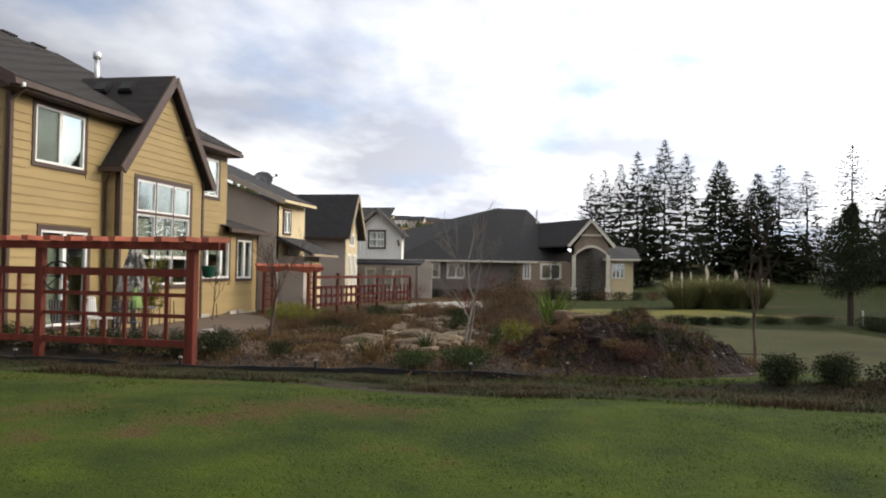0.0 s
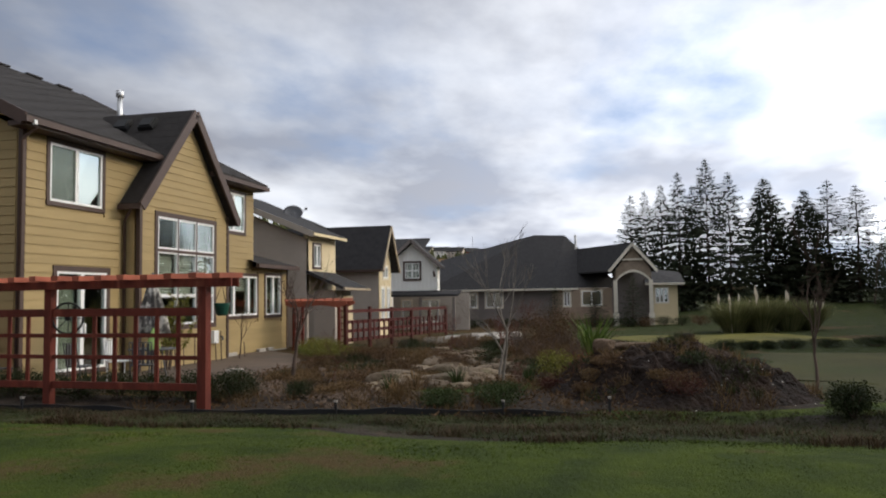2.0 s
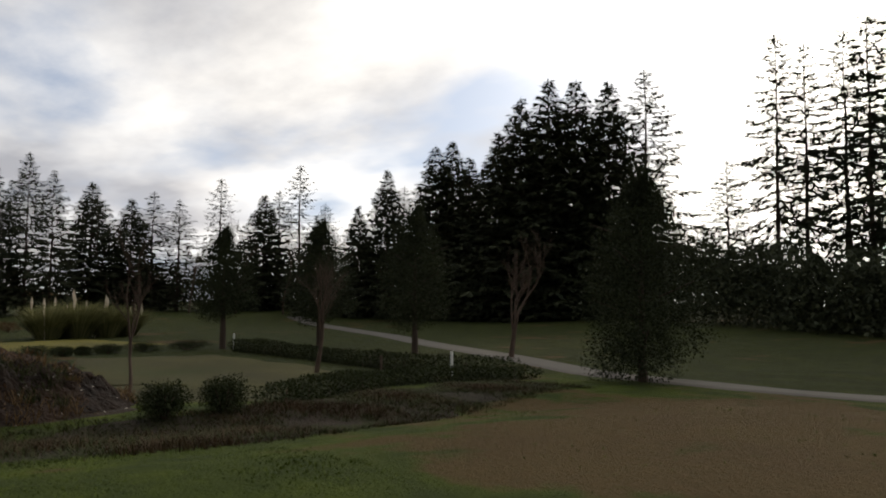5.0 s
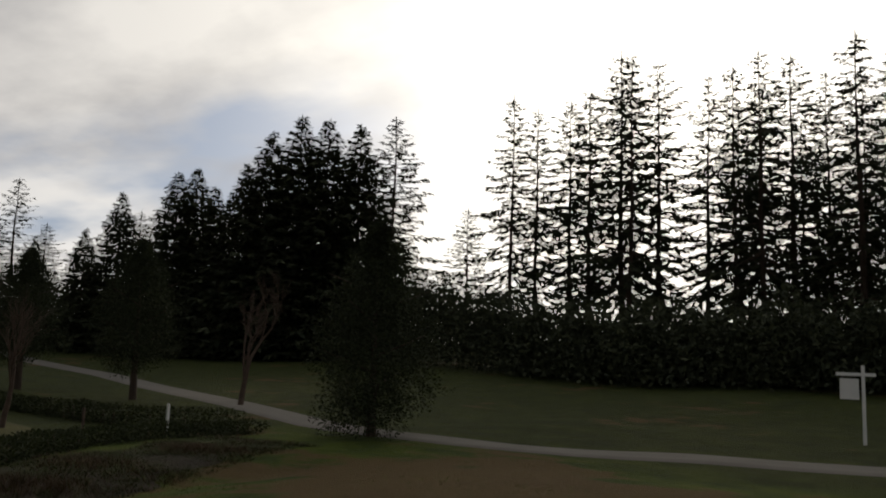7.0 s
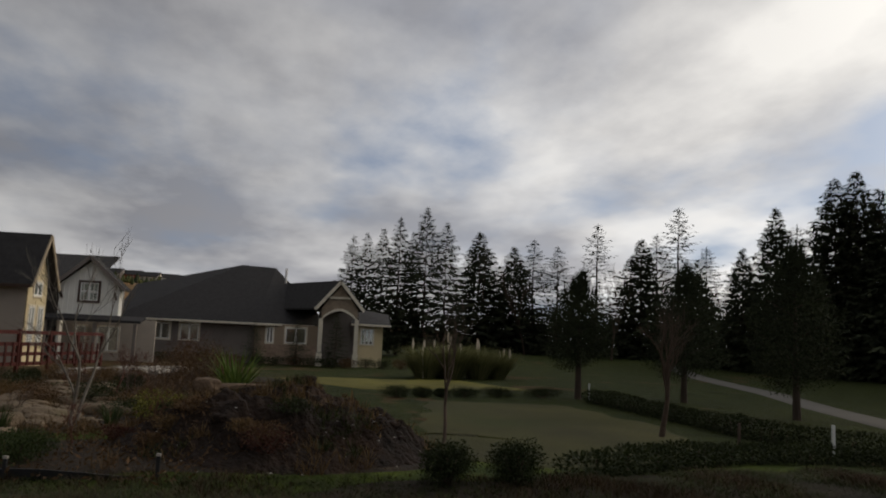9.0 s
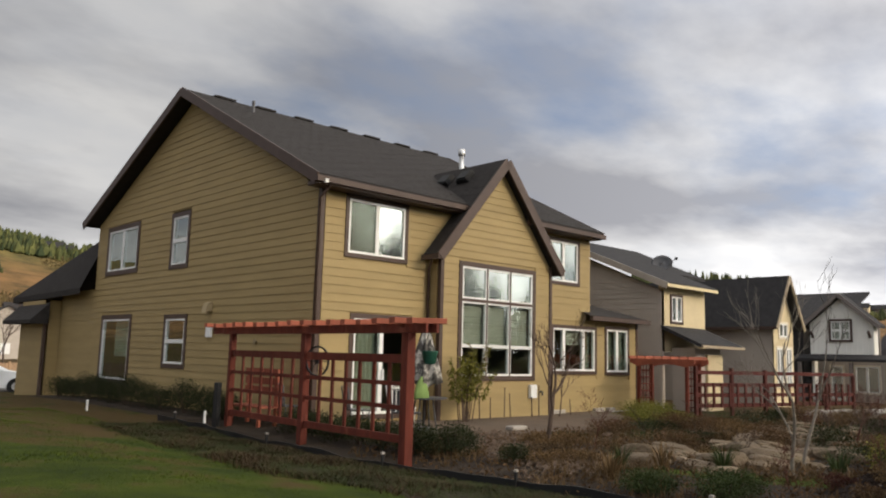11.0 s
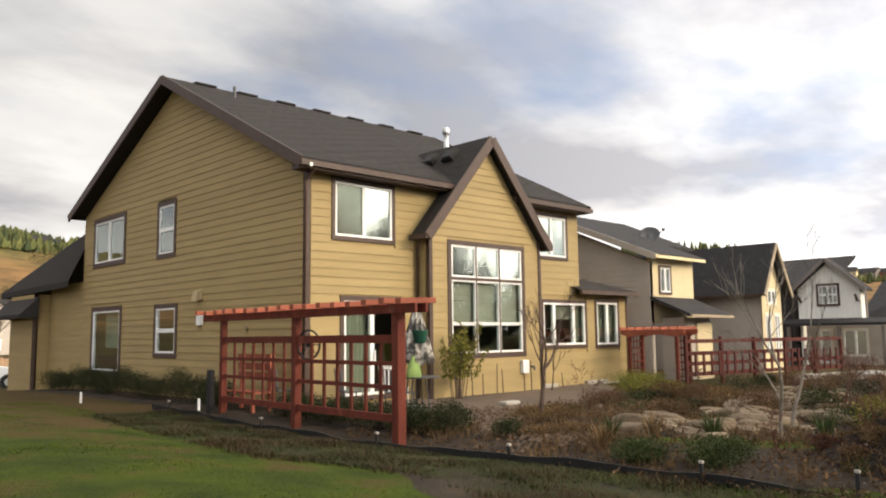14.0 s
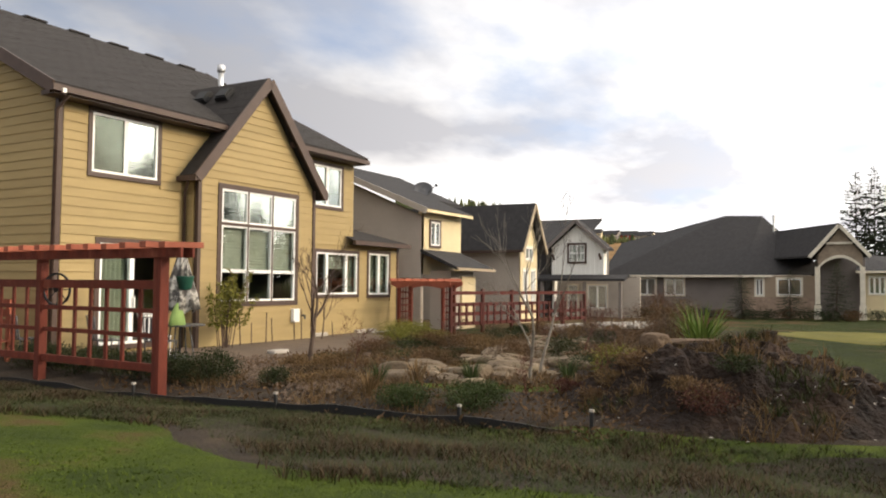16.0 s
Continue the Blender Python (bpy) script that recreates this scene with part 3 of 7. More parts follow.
def gable_span(z):
    k = max(0.0, (z + 0.1 - EAVE) / (RIDGE_Z - 0.22 - EAVE))
    b = max(0.0, (z + 0.1 - BACK) / (RIDGE_Z - 0.22 - BACK))
    return (0.12 + k * (RIDGE_Y - 0.12), 13.98 - b * (13.98 - RIDGE_Y))


siding(side, "-x", 0.0, gable_span, -0.15, RIDGE_Z - 0.4, side_holes, SIDING)
for a, b, c, d in side_holes:
    wide = b - a > 2
    if wide and c > 3:
        window(house, "-x", 0.0, a, b, c, d, [(0, 0.5, 0, 1), (0.5, 1, 0, 1)], trim=0.15, label="sliding window with dark brown trim")
    elif wide:
        w = window(house, "-x", 0.0, a, b, c, d, [(0, 1, 0, 1)], trim=0.15, label="tall single-pane window with dark brown trim")
        curtain(w, "-x", 0.0, a + 0.2, b - 0.9, c + 0.9, d - 0.2, CURTAIN)
    else:
        window(house, "-x", 0.0, a, b, c, d, [(0, 1, 0, 0.5), (0, 1, 0.5, 1)], trim=0.13, label="narrow sash window with dark brown trim")
# garden front
front_holes = [(0.68, 2.65, 3.94, 5.45), (0.93, 2.88, 0.12, 2.62)]
front = wall(house, "wall", "-y", 0.0, 0.14, 3.45, -0.4, EAVE, front_holes, SIDING)
siding(front, "-y", 0.0, lambda z: (0.10, 3.45), 0.05, EAVE - 0.15, front_holes, SIDING)
screened = window(house, "-y", 0.0, *front_holes[0], [(0, 0.5, 0, 1), (0.5, 1, 0, 1)], trim=0.10, pane=PANE_SKY, label="wide sliding window reflecting the sky")
screen = Mesh()
hu0, hu1, hz0, hz1 = front_holes[0]
slab_on(screen, on("-y", 0.0), hu0 + 0.16, (hu0 + hu1) / 2 - 0.04, 0.012, 0.016, hz0 + 0.16, hz1 - 0.16)
screen.done("insect_screen", SCREEN, screened, "dull grey insect screen").visible_shadow = False
door = window(house, "-y", 0.0, *front_holes[1], [(0, 0.5, 0, 1), (0.5, 1, 0, 1)], trim=0.12, name="sliding_door", label="white-framed sliding glass patio door")
Mesh().box(1.93, 1.97, -0.09, -0.05, 1.0, 1.3).done("door_handle", VINYL, door)
curtain(door, "-y", 0.0, 1.08, 1.88, 0.2, 2.48, CURTAIN)
BUMP = -0.42
upper = Mesh().prism([(3.45, 4.3), (3.58, 4.3), (4.73, 5.60), (3.45, 5.60)], 0.0, 0.14, "y").done("wall", SIDING, house)
siding(upper, "-y", 0.0, lambda z: (3.45, 3.48 + max(0.0, (z - 4.3) * 0.85)), 4.45, EAVE - 0.15, [], SIDING)
bump_holes = [(4.10, 7.20, 1.03, 4.16)]
bump_gable = [(3.45, 4.30), (7.90, 4.30), (5.67, 6.95)]
bump = wall(house, "wall", "-y", BUMP, 3.45, 7.90, -0.3, 4.30, bump_holes, SIDING, gable=bump_gable)


def bump_span(z):
    k = max(0.0, (z + 0.08 - 4.30) / (6.95 - 4.30))
    return (3.55 + k * 2.12, 7.84 - k * 2.17)


siding(bump, "-y", BUMP, bump_span, 0.05, 6.75, bump_holes, SIDING)
cheek = wall(house, "wall", "-x", 3.45, BUMP + 0.001, -0.002, -0.3, 4.2, [], SIDING)
siding(cheek, "-x", 3.45, lambda z: (BUMP + 0.1, -0.03), 0.05, 4.15, [], SIDING)
Mesh().box(7.76, 7.90, BUMP + 0.14, -0.002, -0.3, 4.3).done("wall", SIDING, house)
thirds = [0, 0.335, 0.665, 1]
big = [(thirds[i], thirds[i + 1], 0.70, 1.0) for i in range(3)] + [(thirds[i], thirds[i + 1], 0.27, 0.68) for i in range(3)] + [(thirds[i], thirds[i + 1], 0.0, 0.275) for i in range(3)]
w = window(house, "-y", BUMP, *bump_holes[0], big[:3], trim=0.13, pane=PANE_SKY, label="tall nine-light gable window with dark brown trim",
           blinds=[(0.02, 0.32, 0.28, 0.67), (0.345, 0.655, 0.24, 0.67), (0.68, 0.98, 0.28, 0.67)])
for k, (p, q, r, s) in enumerate(big[3:]):
    a, b, c, d = 4.23, 7.07, 1.16, 4.03
    l0, l1, k0, k1 = a + (b - a) * p, a + (b - a) * q, c + (d - c) * r, c + (d - c) * s
    put, f = on("-y", BUMP), Mesh()
    slab_on(f, put, l0, l1, -0.07, 0.035, k1 - 0.05, k1)
    slab_on(f, put, l0, l1, -0.07, 0.035, k0, k0 + 0.05)
    slab_on(f, put, l0, l0 + 0.05, -0.07, 0.033, k0 + 0.05, k1 - 0.05)
    slab_on(f, put, l1 - 0.05, l1, -0.07, 0.033, k0 + 0.05, k1 - 0.05)
    f.done("frame", VINYL, w, "white vinyl frame")
    g = Mesh()
    slab_on(g, put, l0 + 0.05, l1 - 0.05, -0.012, -0.004, k0 + 0.05, k1 - 0.05)
    g.done("pane", PANE, w).visible_shadow = False
m = Mesh()
slab_on(m, on("-y", BUMP), 4.23, 7.07, -0.02, 0.045, 3.10, 3.18)
for u in (4.23 + 2.84 * 0.335, 4.23 + 2.84 * 0.665):
    slab_on(m, on("-y", BUMP), u - 0.03, u + 0.03, -0.02, 0.04, 1.16, 4.03)
m.done("mullion", TRIM, w, "dark brown mullions")
right_holes = [(8.45, 10.77, 1.20, 2.70), (11.23, 12.62, 1.18, 2.76)]
low = wall(house, "wall", "-y", 0.0, 7.90, 13.11, -0.5, 2.95, right_holes, SIDING)
siding(low, "-y", 0.0, lambda z: (7.92, 13.05), -0.15, 2.95, right_holes, SIDING)
up_holes = [(8.28, 9.86, 3.93, 5.37)]
high = wall(house, "wall", "-y", 0.0, 7.76, 10.45, 2.95, 5.55, up_holes, SIDING)
siding(high, "-y", 0.0, lambda z: (7.92 if z < 4.3 else 7.76, 10.42), 2.95, 5.5, up_holes, SIDING)
w = window(house, "-y", 0.0, *right_holes[0], [(0, 0.25, 0, 1), (0.25, 0.72, 0, 1), (0.72, 1, 0, 1)], trim=0.10, label="three-light kitchen window with dark brown trim", blinds=[(0.27, 0.7, 0.62, 0.98)])
curtain(w, "-y", 0.0, 10.1, 10.62, 1.3, 2.6, CURTAIN)
w = window(house, "-y", 0.0, *right_holes[1], [(0, 0.5, 0, 1), (0.5, 1, 0, 1)], trim=0.10, label="two-light window with dark brown trim and curtains")
curtain(w, "-y", 0.0, 11.4, 11.9, 1.3, 2.65, CURTAIN)
curtain(w, "-y", 0.0, 12.0, 12.5, 1.3, 2.65, CURTAIN)
window(house, "-y", 0.0, *up_holes[0], [(0, 0.48, 0, 1), (0.48, 1, 0, 1)], trim=0.10, pane=PANE_SKY, label="upper sliding window reflecting bare branches")
Mesh().box(10.31, 10.45, 0.14, 13.9, 2.0, 5.6).done("wall", SIDING, house)
Mesh().box(12.97, 13.11, 0.14, 5.0, -0.9, 2.95).done("wall", SIDING, house)
Mesh().box(0.14, 10.3, 13.86, 14.0, -1.2, 6.0).done("wall", SIDING, house)
Mesh().box(0.2, 10.3, 0.2, 13.8, 2.78, 2.95).done("inner_floor", INSIDE, house)
Mesh().box(0.2, 12.9, 4.4, 4.5, 0.0, 2.78).box(0.2, 10.3, 4.4, 4.5, 2.95, 5.55).done("inner_wall", INSIDE, house)
# corner boards and downspouts
for u, v, z0, z1 in ((-0.045, 0.0, -0.1, EAVE - 0.1), (3.43, BUMP, 0.0, 4.35), (7.83, BUMP, 0.0, 4.35), (13.03, 0.0, -0.2, 2.95)):
    Mesh().box(u, u + 0.11, v - 0.05, v + 0.06, z0, z1).done("corner_board", TRIM, house, "dark brown corner board")


def downspout(pts):
    Mesh().tube(pts, [0.04] * len(pts), 6).done("downspout", TRIM, house, "dark brown downspout", smooth=True)


downspout([(-0.06, -0.46, 5.55), (-0.08, -0.40, 5.45), (-0.10, -0.06, 5.22), (-0.10, -0.06, 0.05)])
downspout([(3.18, -0.40, 4.22), (3.20, -0.34, 4.05), (3.34, -0.10, 3.85), (3.34, -0.10, 0.05)])
Mesh().box(-0.30, -0.22, -0.56, -0.49, 5.48, 5.57).done("gutter_end", VINYL, house, "white gutter end cap")
# roofs
roof_plane(house, "roof", (-0.45, -0.42, 5.70), (10.52, -0.42, 5.70), (10.52, RIDGE_Y, RIDGE_Z), (-0.45, RIDGE_Y, RIDGE_Z), SHINGLE, label="dark asphalt shingle main roof slope")
roof_plane(house, "roof", (10.52, 14.4, 6.10), (-0.45, 14.4, 6.10), (-0.45, RIDGE_Y, RIDGE_Z), (10.52, RIDGE_Y, RIDGE_Z), SHINGLE)
roof_plane(house, "roof", (3.22, -0.67, 4.25), (3.22, 1.4, 4.25), (5.67, 2.3, 7.16), (5.67, -0.67, 7.16), SHINGLE, label="steep gable roof over the tall window")
roof_plane(house, "roof", (8.12, 1.4, 4.25), (8.12, -0.67, 4.25), (5.67, -0.67, 7.16), (5.67, 2.3, 7.16), SHINGLE)
hip = Mesh().add([(13.25, -0.34, 3.05), (10.0, -0.34, 3.05), (10.0, 2.4, 4.0), (10.46, 2.4, 4.0), (13.25, 5.0, 3.05), (10.46, 5.0, 4.0), (13.25, -0.34, 2.90), (10.0, -0.34, 2.90), (13.25, 5.0, 2.90)],
                 [(1, 0, 3, 2), (0, 4, 5, 3), (2, 3, 5), (0, 1, 7, 6), (4, 0, 6, 8), (6, 7, 8)])
hip.done("porch_roof", SHINGLE, house, "low hipped shingle roof over the side bay")
# fascias, rakes and gutters
for a, b, wide in (((-0.47, -0.45, 5.58), (-0.47, RIDGE_Y, RIDGE_Z - 0.10), 0.26), ((-0.47, 14.42, 5.98), (-0.47, RIDGE_Y, RIDGE_Z - 0.10), 0.26),
                   ((10.54, -0.44, 5.58), (10.54, RIDGE_Y, RIDGE_Z - 0.10), 0.24), ((3.18, -0.70, 4.15), (5.67, -0.70, 7.05), 0.26), ((8.16, -0.70, 4.15), (5.67, -0.70, 7.05), 0.26)):
    board(house, "rake_board", a, b, wide, 0.05, TRIM, "dark brown rake board")
for a, b in (((-0.5, -0.48, 5.57), (4.6, -0.48, 5.57)), ((6.8, -0.48, 5.55), (10.6, -0.48, 5.55)), ((3.16, -0.70, 4.16), (3.16, -0.05, 4.16)), ((8.18, -0.70, 4.16), (8.18, -0.3, 4.16)), ((10.0, -0.40, 2.95), (13.3, -0.40, 2.95))):
    board(house, "gutter", a, b, 0.13, 0.11, TRIM, "dark brown metal gutter")
Mesh().box(-0.42, 4.5, -0.44, -0.004, 5.46, 5.56).done("soffit", TRIM, house)
Mesh().box(6.9, 10.5, -0.43, -0.004, 5.46, 5.55).done("soffit", TRIM, house)
# wing towards the street
wing = wall(house, "wall", "-x", 0.02, 14.0, 17.5, -1.6, 3.7, [], SIDING)
siding(wing, "-x", 0.02, lambda z: (14.02, 17.45), -1.0, 3.6, [], SIDING)
wing2 = wall(house, "wall", "-x", -0.55, 17.5, 20.5, -1.8, 3.4, [], SIDING)
siding(wing2, "-x", -0.55, lambda z: (17.58, 20.45), -1.2, 3.2, [], SIDING)
Mesh().box(-0.55, 9.4, 17.5, 17.6, -1.8, 3.4).box(-0.5, 9.4, 20.4, 20.5, -1.8, 3.4).done("wall", SIDING, house)
Mesh().box(-0.60, -0.48, 17.44, 17.55, -1.2, 3.2).done("corner_board", TRIM, house)
Mesh().add([(-0.55, 13.95, 3.72), (-0.55, 22.0, 3.62), (9.5, 22.0, 3.62), (0.35, 13.95, 5.75), (9.5, 13.95, 6.05), (-0.55, 13.95, 3.5), (-0.55, 22.0, 3.4), (9.5, 22.0, 3.4)],
           [(0, 1, 3), (1, 2, 4, 3), (0, 5, 6, 1), (1, 6, 7, 2)]).done("roof", SHINGLE, house, "dark hipped roof of the street wing")
Mesh().add([(-1.15, 17.2, 2.62), (-1.15, 20.9, 2.62), (-0.5, 20.9, 3.3), (-0.5, 17.2, 3.3), (-1.15, 17.2, 2.48), (-1.15, 20.9, 2.48), (-0.5, 17.2, 2.48), (-0.5, 20.9, 2.48)],
           [(0, 1, 2, 3), (0, 4, 5, 1), (0, 3, 6, 4), (1, 5, 7, 2), (4, 6, 7, 5)]).done("roof", SHINGLE, house, "small shed roof")
# roof fittings and wall fittings
Mesh().tube([(7.78, 3.3, 7.3), (7.78, 3.3, 8.32)], [0.085, 0.085], 12).tube([(7.78, 3.3, 8.32), (7.78, 3.3, 8.35), (7.78, 3.3, 8.55), (7.78, 3.3, 8.58)], [0.09, 0.125, 0.125, 0.05], 12).done("flue_pipe", STEEL, house, "galvanised steel flue pipe", smooth=True)
for y in (0.55, 1.35):
    q = Matrix.Translation((5.25, y, 6.72)) @ Matrix.Rotation(radians(-50), 4, "Y")
    Mesh().box(-0.2, 0.2, -0.22, 0.22, -0.03, 0.10, q).box(-0.16, 0.16, -0.18, 0.18, 0.10, 0.14, q).done("roof_vent", BLACK, house, "black box roof vent")
Mesh().tube([(1.3, 5.8, 8.75), (1.3, 5.8, 9.2)], [0.05, 0.05], 8).done("vent_pipe", DARK_METAL, house)
for x in np.arange(0.9, 10.0, 1.45):
    Mesh().box(x - 0.35, x + 0.35, RIDGE_Y - 0.14, RIDGE_Y + 0.14, RIDGE_Z - 0.02, RIDGE_Z + 0.03).done("ridge_vent", SHINGLE, house)
Mesh().prism([(0.0, 2.72), (-0.22, 2.66), (-0.16, 2.92), (0.0, 2.98)], 4.98, 5.25, "y").done("wall_vent", surface("tan_vent_cover", (0.42, 0.33, 0.19), 0.6), house, "tan dryer vent hood")
Mesh().box(-0.10, -0.028, 4.9, 5.16, 2.0, 2.34).done("meter_box", VINYL, house, "small white wall box")
Mesh().box(6.95, 7.2, BUMP - 0.13, BUMP - 0.028, 0.55, 0.92).done("meter_box", VINYL, house, "white utility box")
Mesh().tube([(7.45, BUMP - 0.03, 0.72), (7.45, BUMP - 0.12, 0.72), (7.45, BUMP - 0.12, 0.62)], [0.03, 0.03, 0.03], 6).done("hose_tap", DARK_METAL, house)
Mesh().box(0.0, 3.2, -0.03, 0.1, -0.35, 0.05).box(3.47, 7.88, BUMP - 0.035, BUMP + 0.1, -0.35, 0.05).box(7.92, 13.08, -0.035, 0.1, -0.5, 0.05).done("foundation", CONCRETE, house, "pale concrete foundation")

# ---- the grey house next door, its garden gables cream for sunlight ----
# cream on the garden faces puts their warm sunlight into the siding colour
grey = thing("house", "grey-sided house with garden gables coloured cream for sunlight, dark shingle roofs", "house", (14.2, 0, 0))
grey.location = (0, 0, 0)
H2 = 14.2
rake = lambda y: 4.26 + 0.43 * (y + 0.35)
g_side = Mesh()
g_side.prism([(-0.35, -0.6), (12.0, -0.6), (12.0, 4.2), (4.5, rake(4.5) - 0.12), (-0.35, 4.14)], H2, H2 + 0.14, "x").done("wall", SIDING_B, grey, "grey lap-sided wall")
siding(grey, "-x", H2, lambda z: (-0.33 if z < 4.1 else (z + 0.12 - 4.26) / 0.43 - 0.25, 11.9 if z < 4.1 else 11.9 - (z - 4.1) * 3.4), -0.3, 6.1, [], SIDING_B, joined=True, label="grey lap siding")
# upper garden gable, cream, with a narrow window
dorm_hole = [(14.72, 15.56, 3.0, 4.05)]
wall(grey, "wall", "-y", -0.35, H2, 17.2, 2.0, 4.30, dorm_hole, SIDING_C)
window(grey, "-y", -0.35, *dorm_hole[0], [(0, 0.5, 0, 1), (0.5, 1, 0, 1)], trim=0.08, trim_mat=TRIM, label="narrow upper window")
Mesh().slab([(H2 - 0.35, -0.75, 4.40), (17.4, -0.75, 4.40), (17.4, 4.5, rake(4.5) + 0.2), (H2 - 0.35, 4.5, rake(4.5) + 0.2)], 0.12).done("roof", SHINGLE_B, grey, "low dark shingle roof")
Mesh().slab([(H2 - 0.35, 12.5, 4.4), (17.4, 12.5, 4.4), (17.4, 4.5, rake(4.5) + 0.2), (H2 - 0.35, 4.5, rake(4.5) + 0.2)], 0.12).done("roof", SHINGLE_B, grey)
board(grey, "rake_board", (H2 - 0.37, -0.78, 4.27), (H2 - 0.37, 4.5, rake(4.5) + 0.08), 0.22, 0.05, SIDING_B, "grey rake board")
Mesh().slab([(17.4, 1.2, rake(1.2) + 0.2), (20.2, 1.2, rake(1.2) + 0.2), (20.2, 4.5, rake(4.5) + 0.2), (17.4, 4.5, rake(4.5) + 0.2)], 0.12).done("roof", SHINGLE_B, grey)
board(grey, "fascia", (H2 - 0.37, -0.78, 4.29), (17.4, -0.78, 4.29), 0.11, 0.05, SIDING_C, "cream fascia")
# lower shed-roofed bay: shadow on its left part put into grey colour
Mesh().box(H2 + 0.6, 16.6, -1.25, -0.37, -0.5, 2.15).done("wall", SIDING_B, grey)
Mesh().box(15.5, 16.6, -1.32, -1.25, -0.5, 1.95).done("wall", SIDING_C, grey, "lap-sided bay wall coloured cream for sunlight")
siding(grey, "-y", -1.32, lambda z: (15.5, 16.58), -0.3, 1.95, [], SIDING_C, joined=True, label="lap siding coloured cream for sunlight")
Mesh().slab([(H2 - 0.1, -1.85, 2.28), (17.1, -1.85, 2.26), (17.1, -0.36, 2.90), (H2 - 0.1, -0.36, 2.92)], 0.12).done("roof", SHINGLE_B, grey, "shed roof over the lower bay")
board(grey, "gutter", (H2 - 0.1, -1.9, 2.20), (17.1, -1.9, 2.18), 0.09, 0.08, TAN_TRIM, "cream gutter")
# garden wing with a steep roof and a cream gable end
GX0, GX1, GXA, GY = 22.8, 24.85, 23.83, -0.42
Mesh().box(GX0, GX0 + 0.14, GY, 9.0, -0.8, 3.3).done("wall", SIDING_B, grey, "grey lap-sided wing wall")
siding(grey, "-x", GX0, lambda z: (GY + 0.02, 8.9), -0.4, 3.25, [], SIDING_B, joined=True, label="grey lap siding")
g_holes = [(23.35, 24.3, 2.75, 3.5), (23.05, 23.75, 0.7, 2.45), (23.95, 24.65, 0.7, 2.45)]
g_wall = wall(grey, "wall", "-y", GY, GX0, GX1, -0.8, 3.65, g_holes, SIDING_C, gable=[(GX0, 3.65), (GX1, 3.65), (GXA, 5.25)])
siding(grey, "-y", GY, lambda z: (GX0 + 0.05, GX1 - 0.05), -0.4, 3.0, g_holes, SIDING_C, joined=True, label="lap siding coloured cream for sunlight")
for h in g_holes:
    window(grey, "-y", GY, *h, [(0, 0.5, 0, 1), (0.5, 1, 0, 1)], trim=0.09, trim_mat=CREAM_TRIM, label="white garden window")
Mesh().slab([(GX0 - 0.35, GY - 0.35, 3.25), (GX0 - 0.35, 9.2, 3.25), (GXA, 9.2, 5.50), (GXA, GY - 0.35, 5.50)], 0.12).done("roof", SHINGLE_B, grey, "steep dark shingle roof slope")
Mesh().slab([(GX1 + 0.35, GY - 0.35, 3.25), (GX1 + 0.35, 9.2, 3.25), (GXA, 9.2, 5.50), (GXA, GY - 0.35, 5.50)], 0.12).done("roof", SHINGLE_B, grey)
Mesh().box(GX0, GXA + 0.1, 8.9, 9.1, 2.9, 3.6).box(19.0, 24.8, 9.2, 12.0, -0.8, 4.6).done("wall", SIDING_B, grey)
for e in (GX0 - 0.38, GX1 + 0.38):
    board(grey, "rake_board", (e, GY - 0.38, 3.15), (GXA, GY - 0.38, 5.42), 0.16, 0.05, TAN_TRIM, "tan rake board")
board(grey, "gutter", (GX0 - 0.40, GY - 0.3, 3.18), (GX0 - 0.40, 9.0, 3.18), 0.12, 0.09, TRIM, "dark gutter")
Mesh().box(GX1 - 0.14, GX1, GY + 0.14, 9.0, -0.8, 3.3).done("wall", SIDING_B, grey)

# satellite dish on the grey roof
dish = thing("satellite_dish", "dark grey satellite dish on a short mast on the roof", "dish", (18.15, 2.0, 4.82))
d = Mesh()
rings = [(0.0, 0.10), (0.17, 0.09), (0.32, 0.055), (0.43, 0.0)]
aim = Vector((-0.8, -0.45, 0.42)).to_track_quat("Z", "Y").to_matrix()
for r, depth in rings:
    for s in range(20):
        a = 2 * math.pi * s / 20
        d.v.append(tuple(Vector((0, 0, 0.85)) + aim @ Vector((r * math.cos(a), r * math.sin(a) * 0.85, -depth))))
d.f = [(k * 20 + s, k * 20 + (s + 1) % 20, (k + 1) * 20 + (s + 1) % 20, (k + 1) * 20 + s) for k in range(3) for s in range(20)]
bowl = d.done("bowl", DARK_METAL, dish, "dark dished reflector", smooth=True)
bowl.modifiers.new("thickness", "SOLIDIFY").thickness = 0.02
Mesh().tube([(0, 0, 0), (0, 0, 0.6), (0.05, 0.1, 0.85)], [0.035, 0.035, 0.03], 8).done("mast", DARK_METAL, dish)
Mesh().tube([tuple(Vector((0, 0, 0.5))), tuple(Vector((0.2, -0.5, 1.0)))], [0.015, 0.015], 6).box(0.16, 0.24, -0.58, -0.48, 0.95, 1.06).done("feed_arm", DARK_METAL, dish)

# ---- the white board-and-batten house ----
white = thing("house", "house with a white board-and-batten upper gable and dark roof", "house", (-0.35, -0.2, 0.25))
WX = 36.0
w_hole = [(1.02, 2.26, 2.74, 4.0)]
w_wall = wall(white, "wall", "-x", WX, -0.05, 3.3, 2.06, 3.75, [], WHITE_BOARD, gable=[(-0.05, 3.75), (1.62, 5.15), (3.3, 3.75)])
for i, y in enumerate(np.arange(-0.03, 3.3, 0.28)):
    top = 3.75 + (1.67 - abs(y - 1.62)) * 0.83
    Mesh().box(WX - 0.035, WX - 0.002, y, y + 0.05, 2.06, top).done("batten", WHITE_BOARD, w_wall)
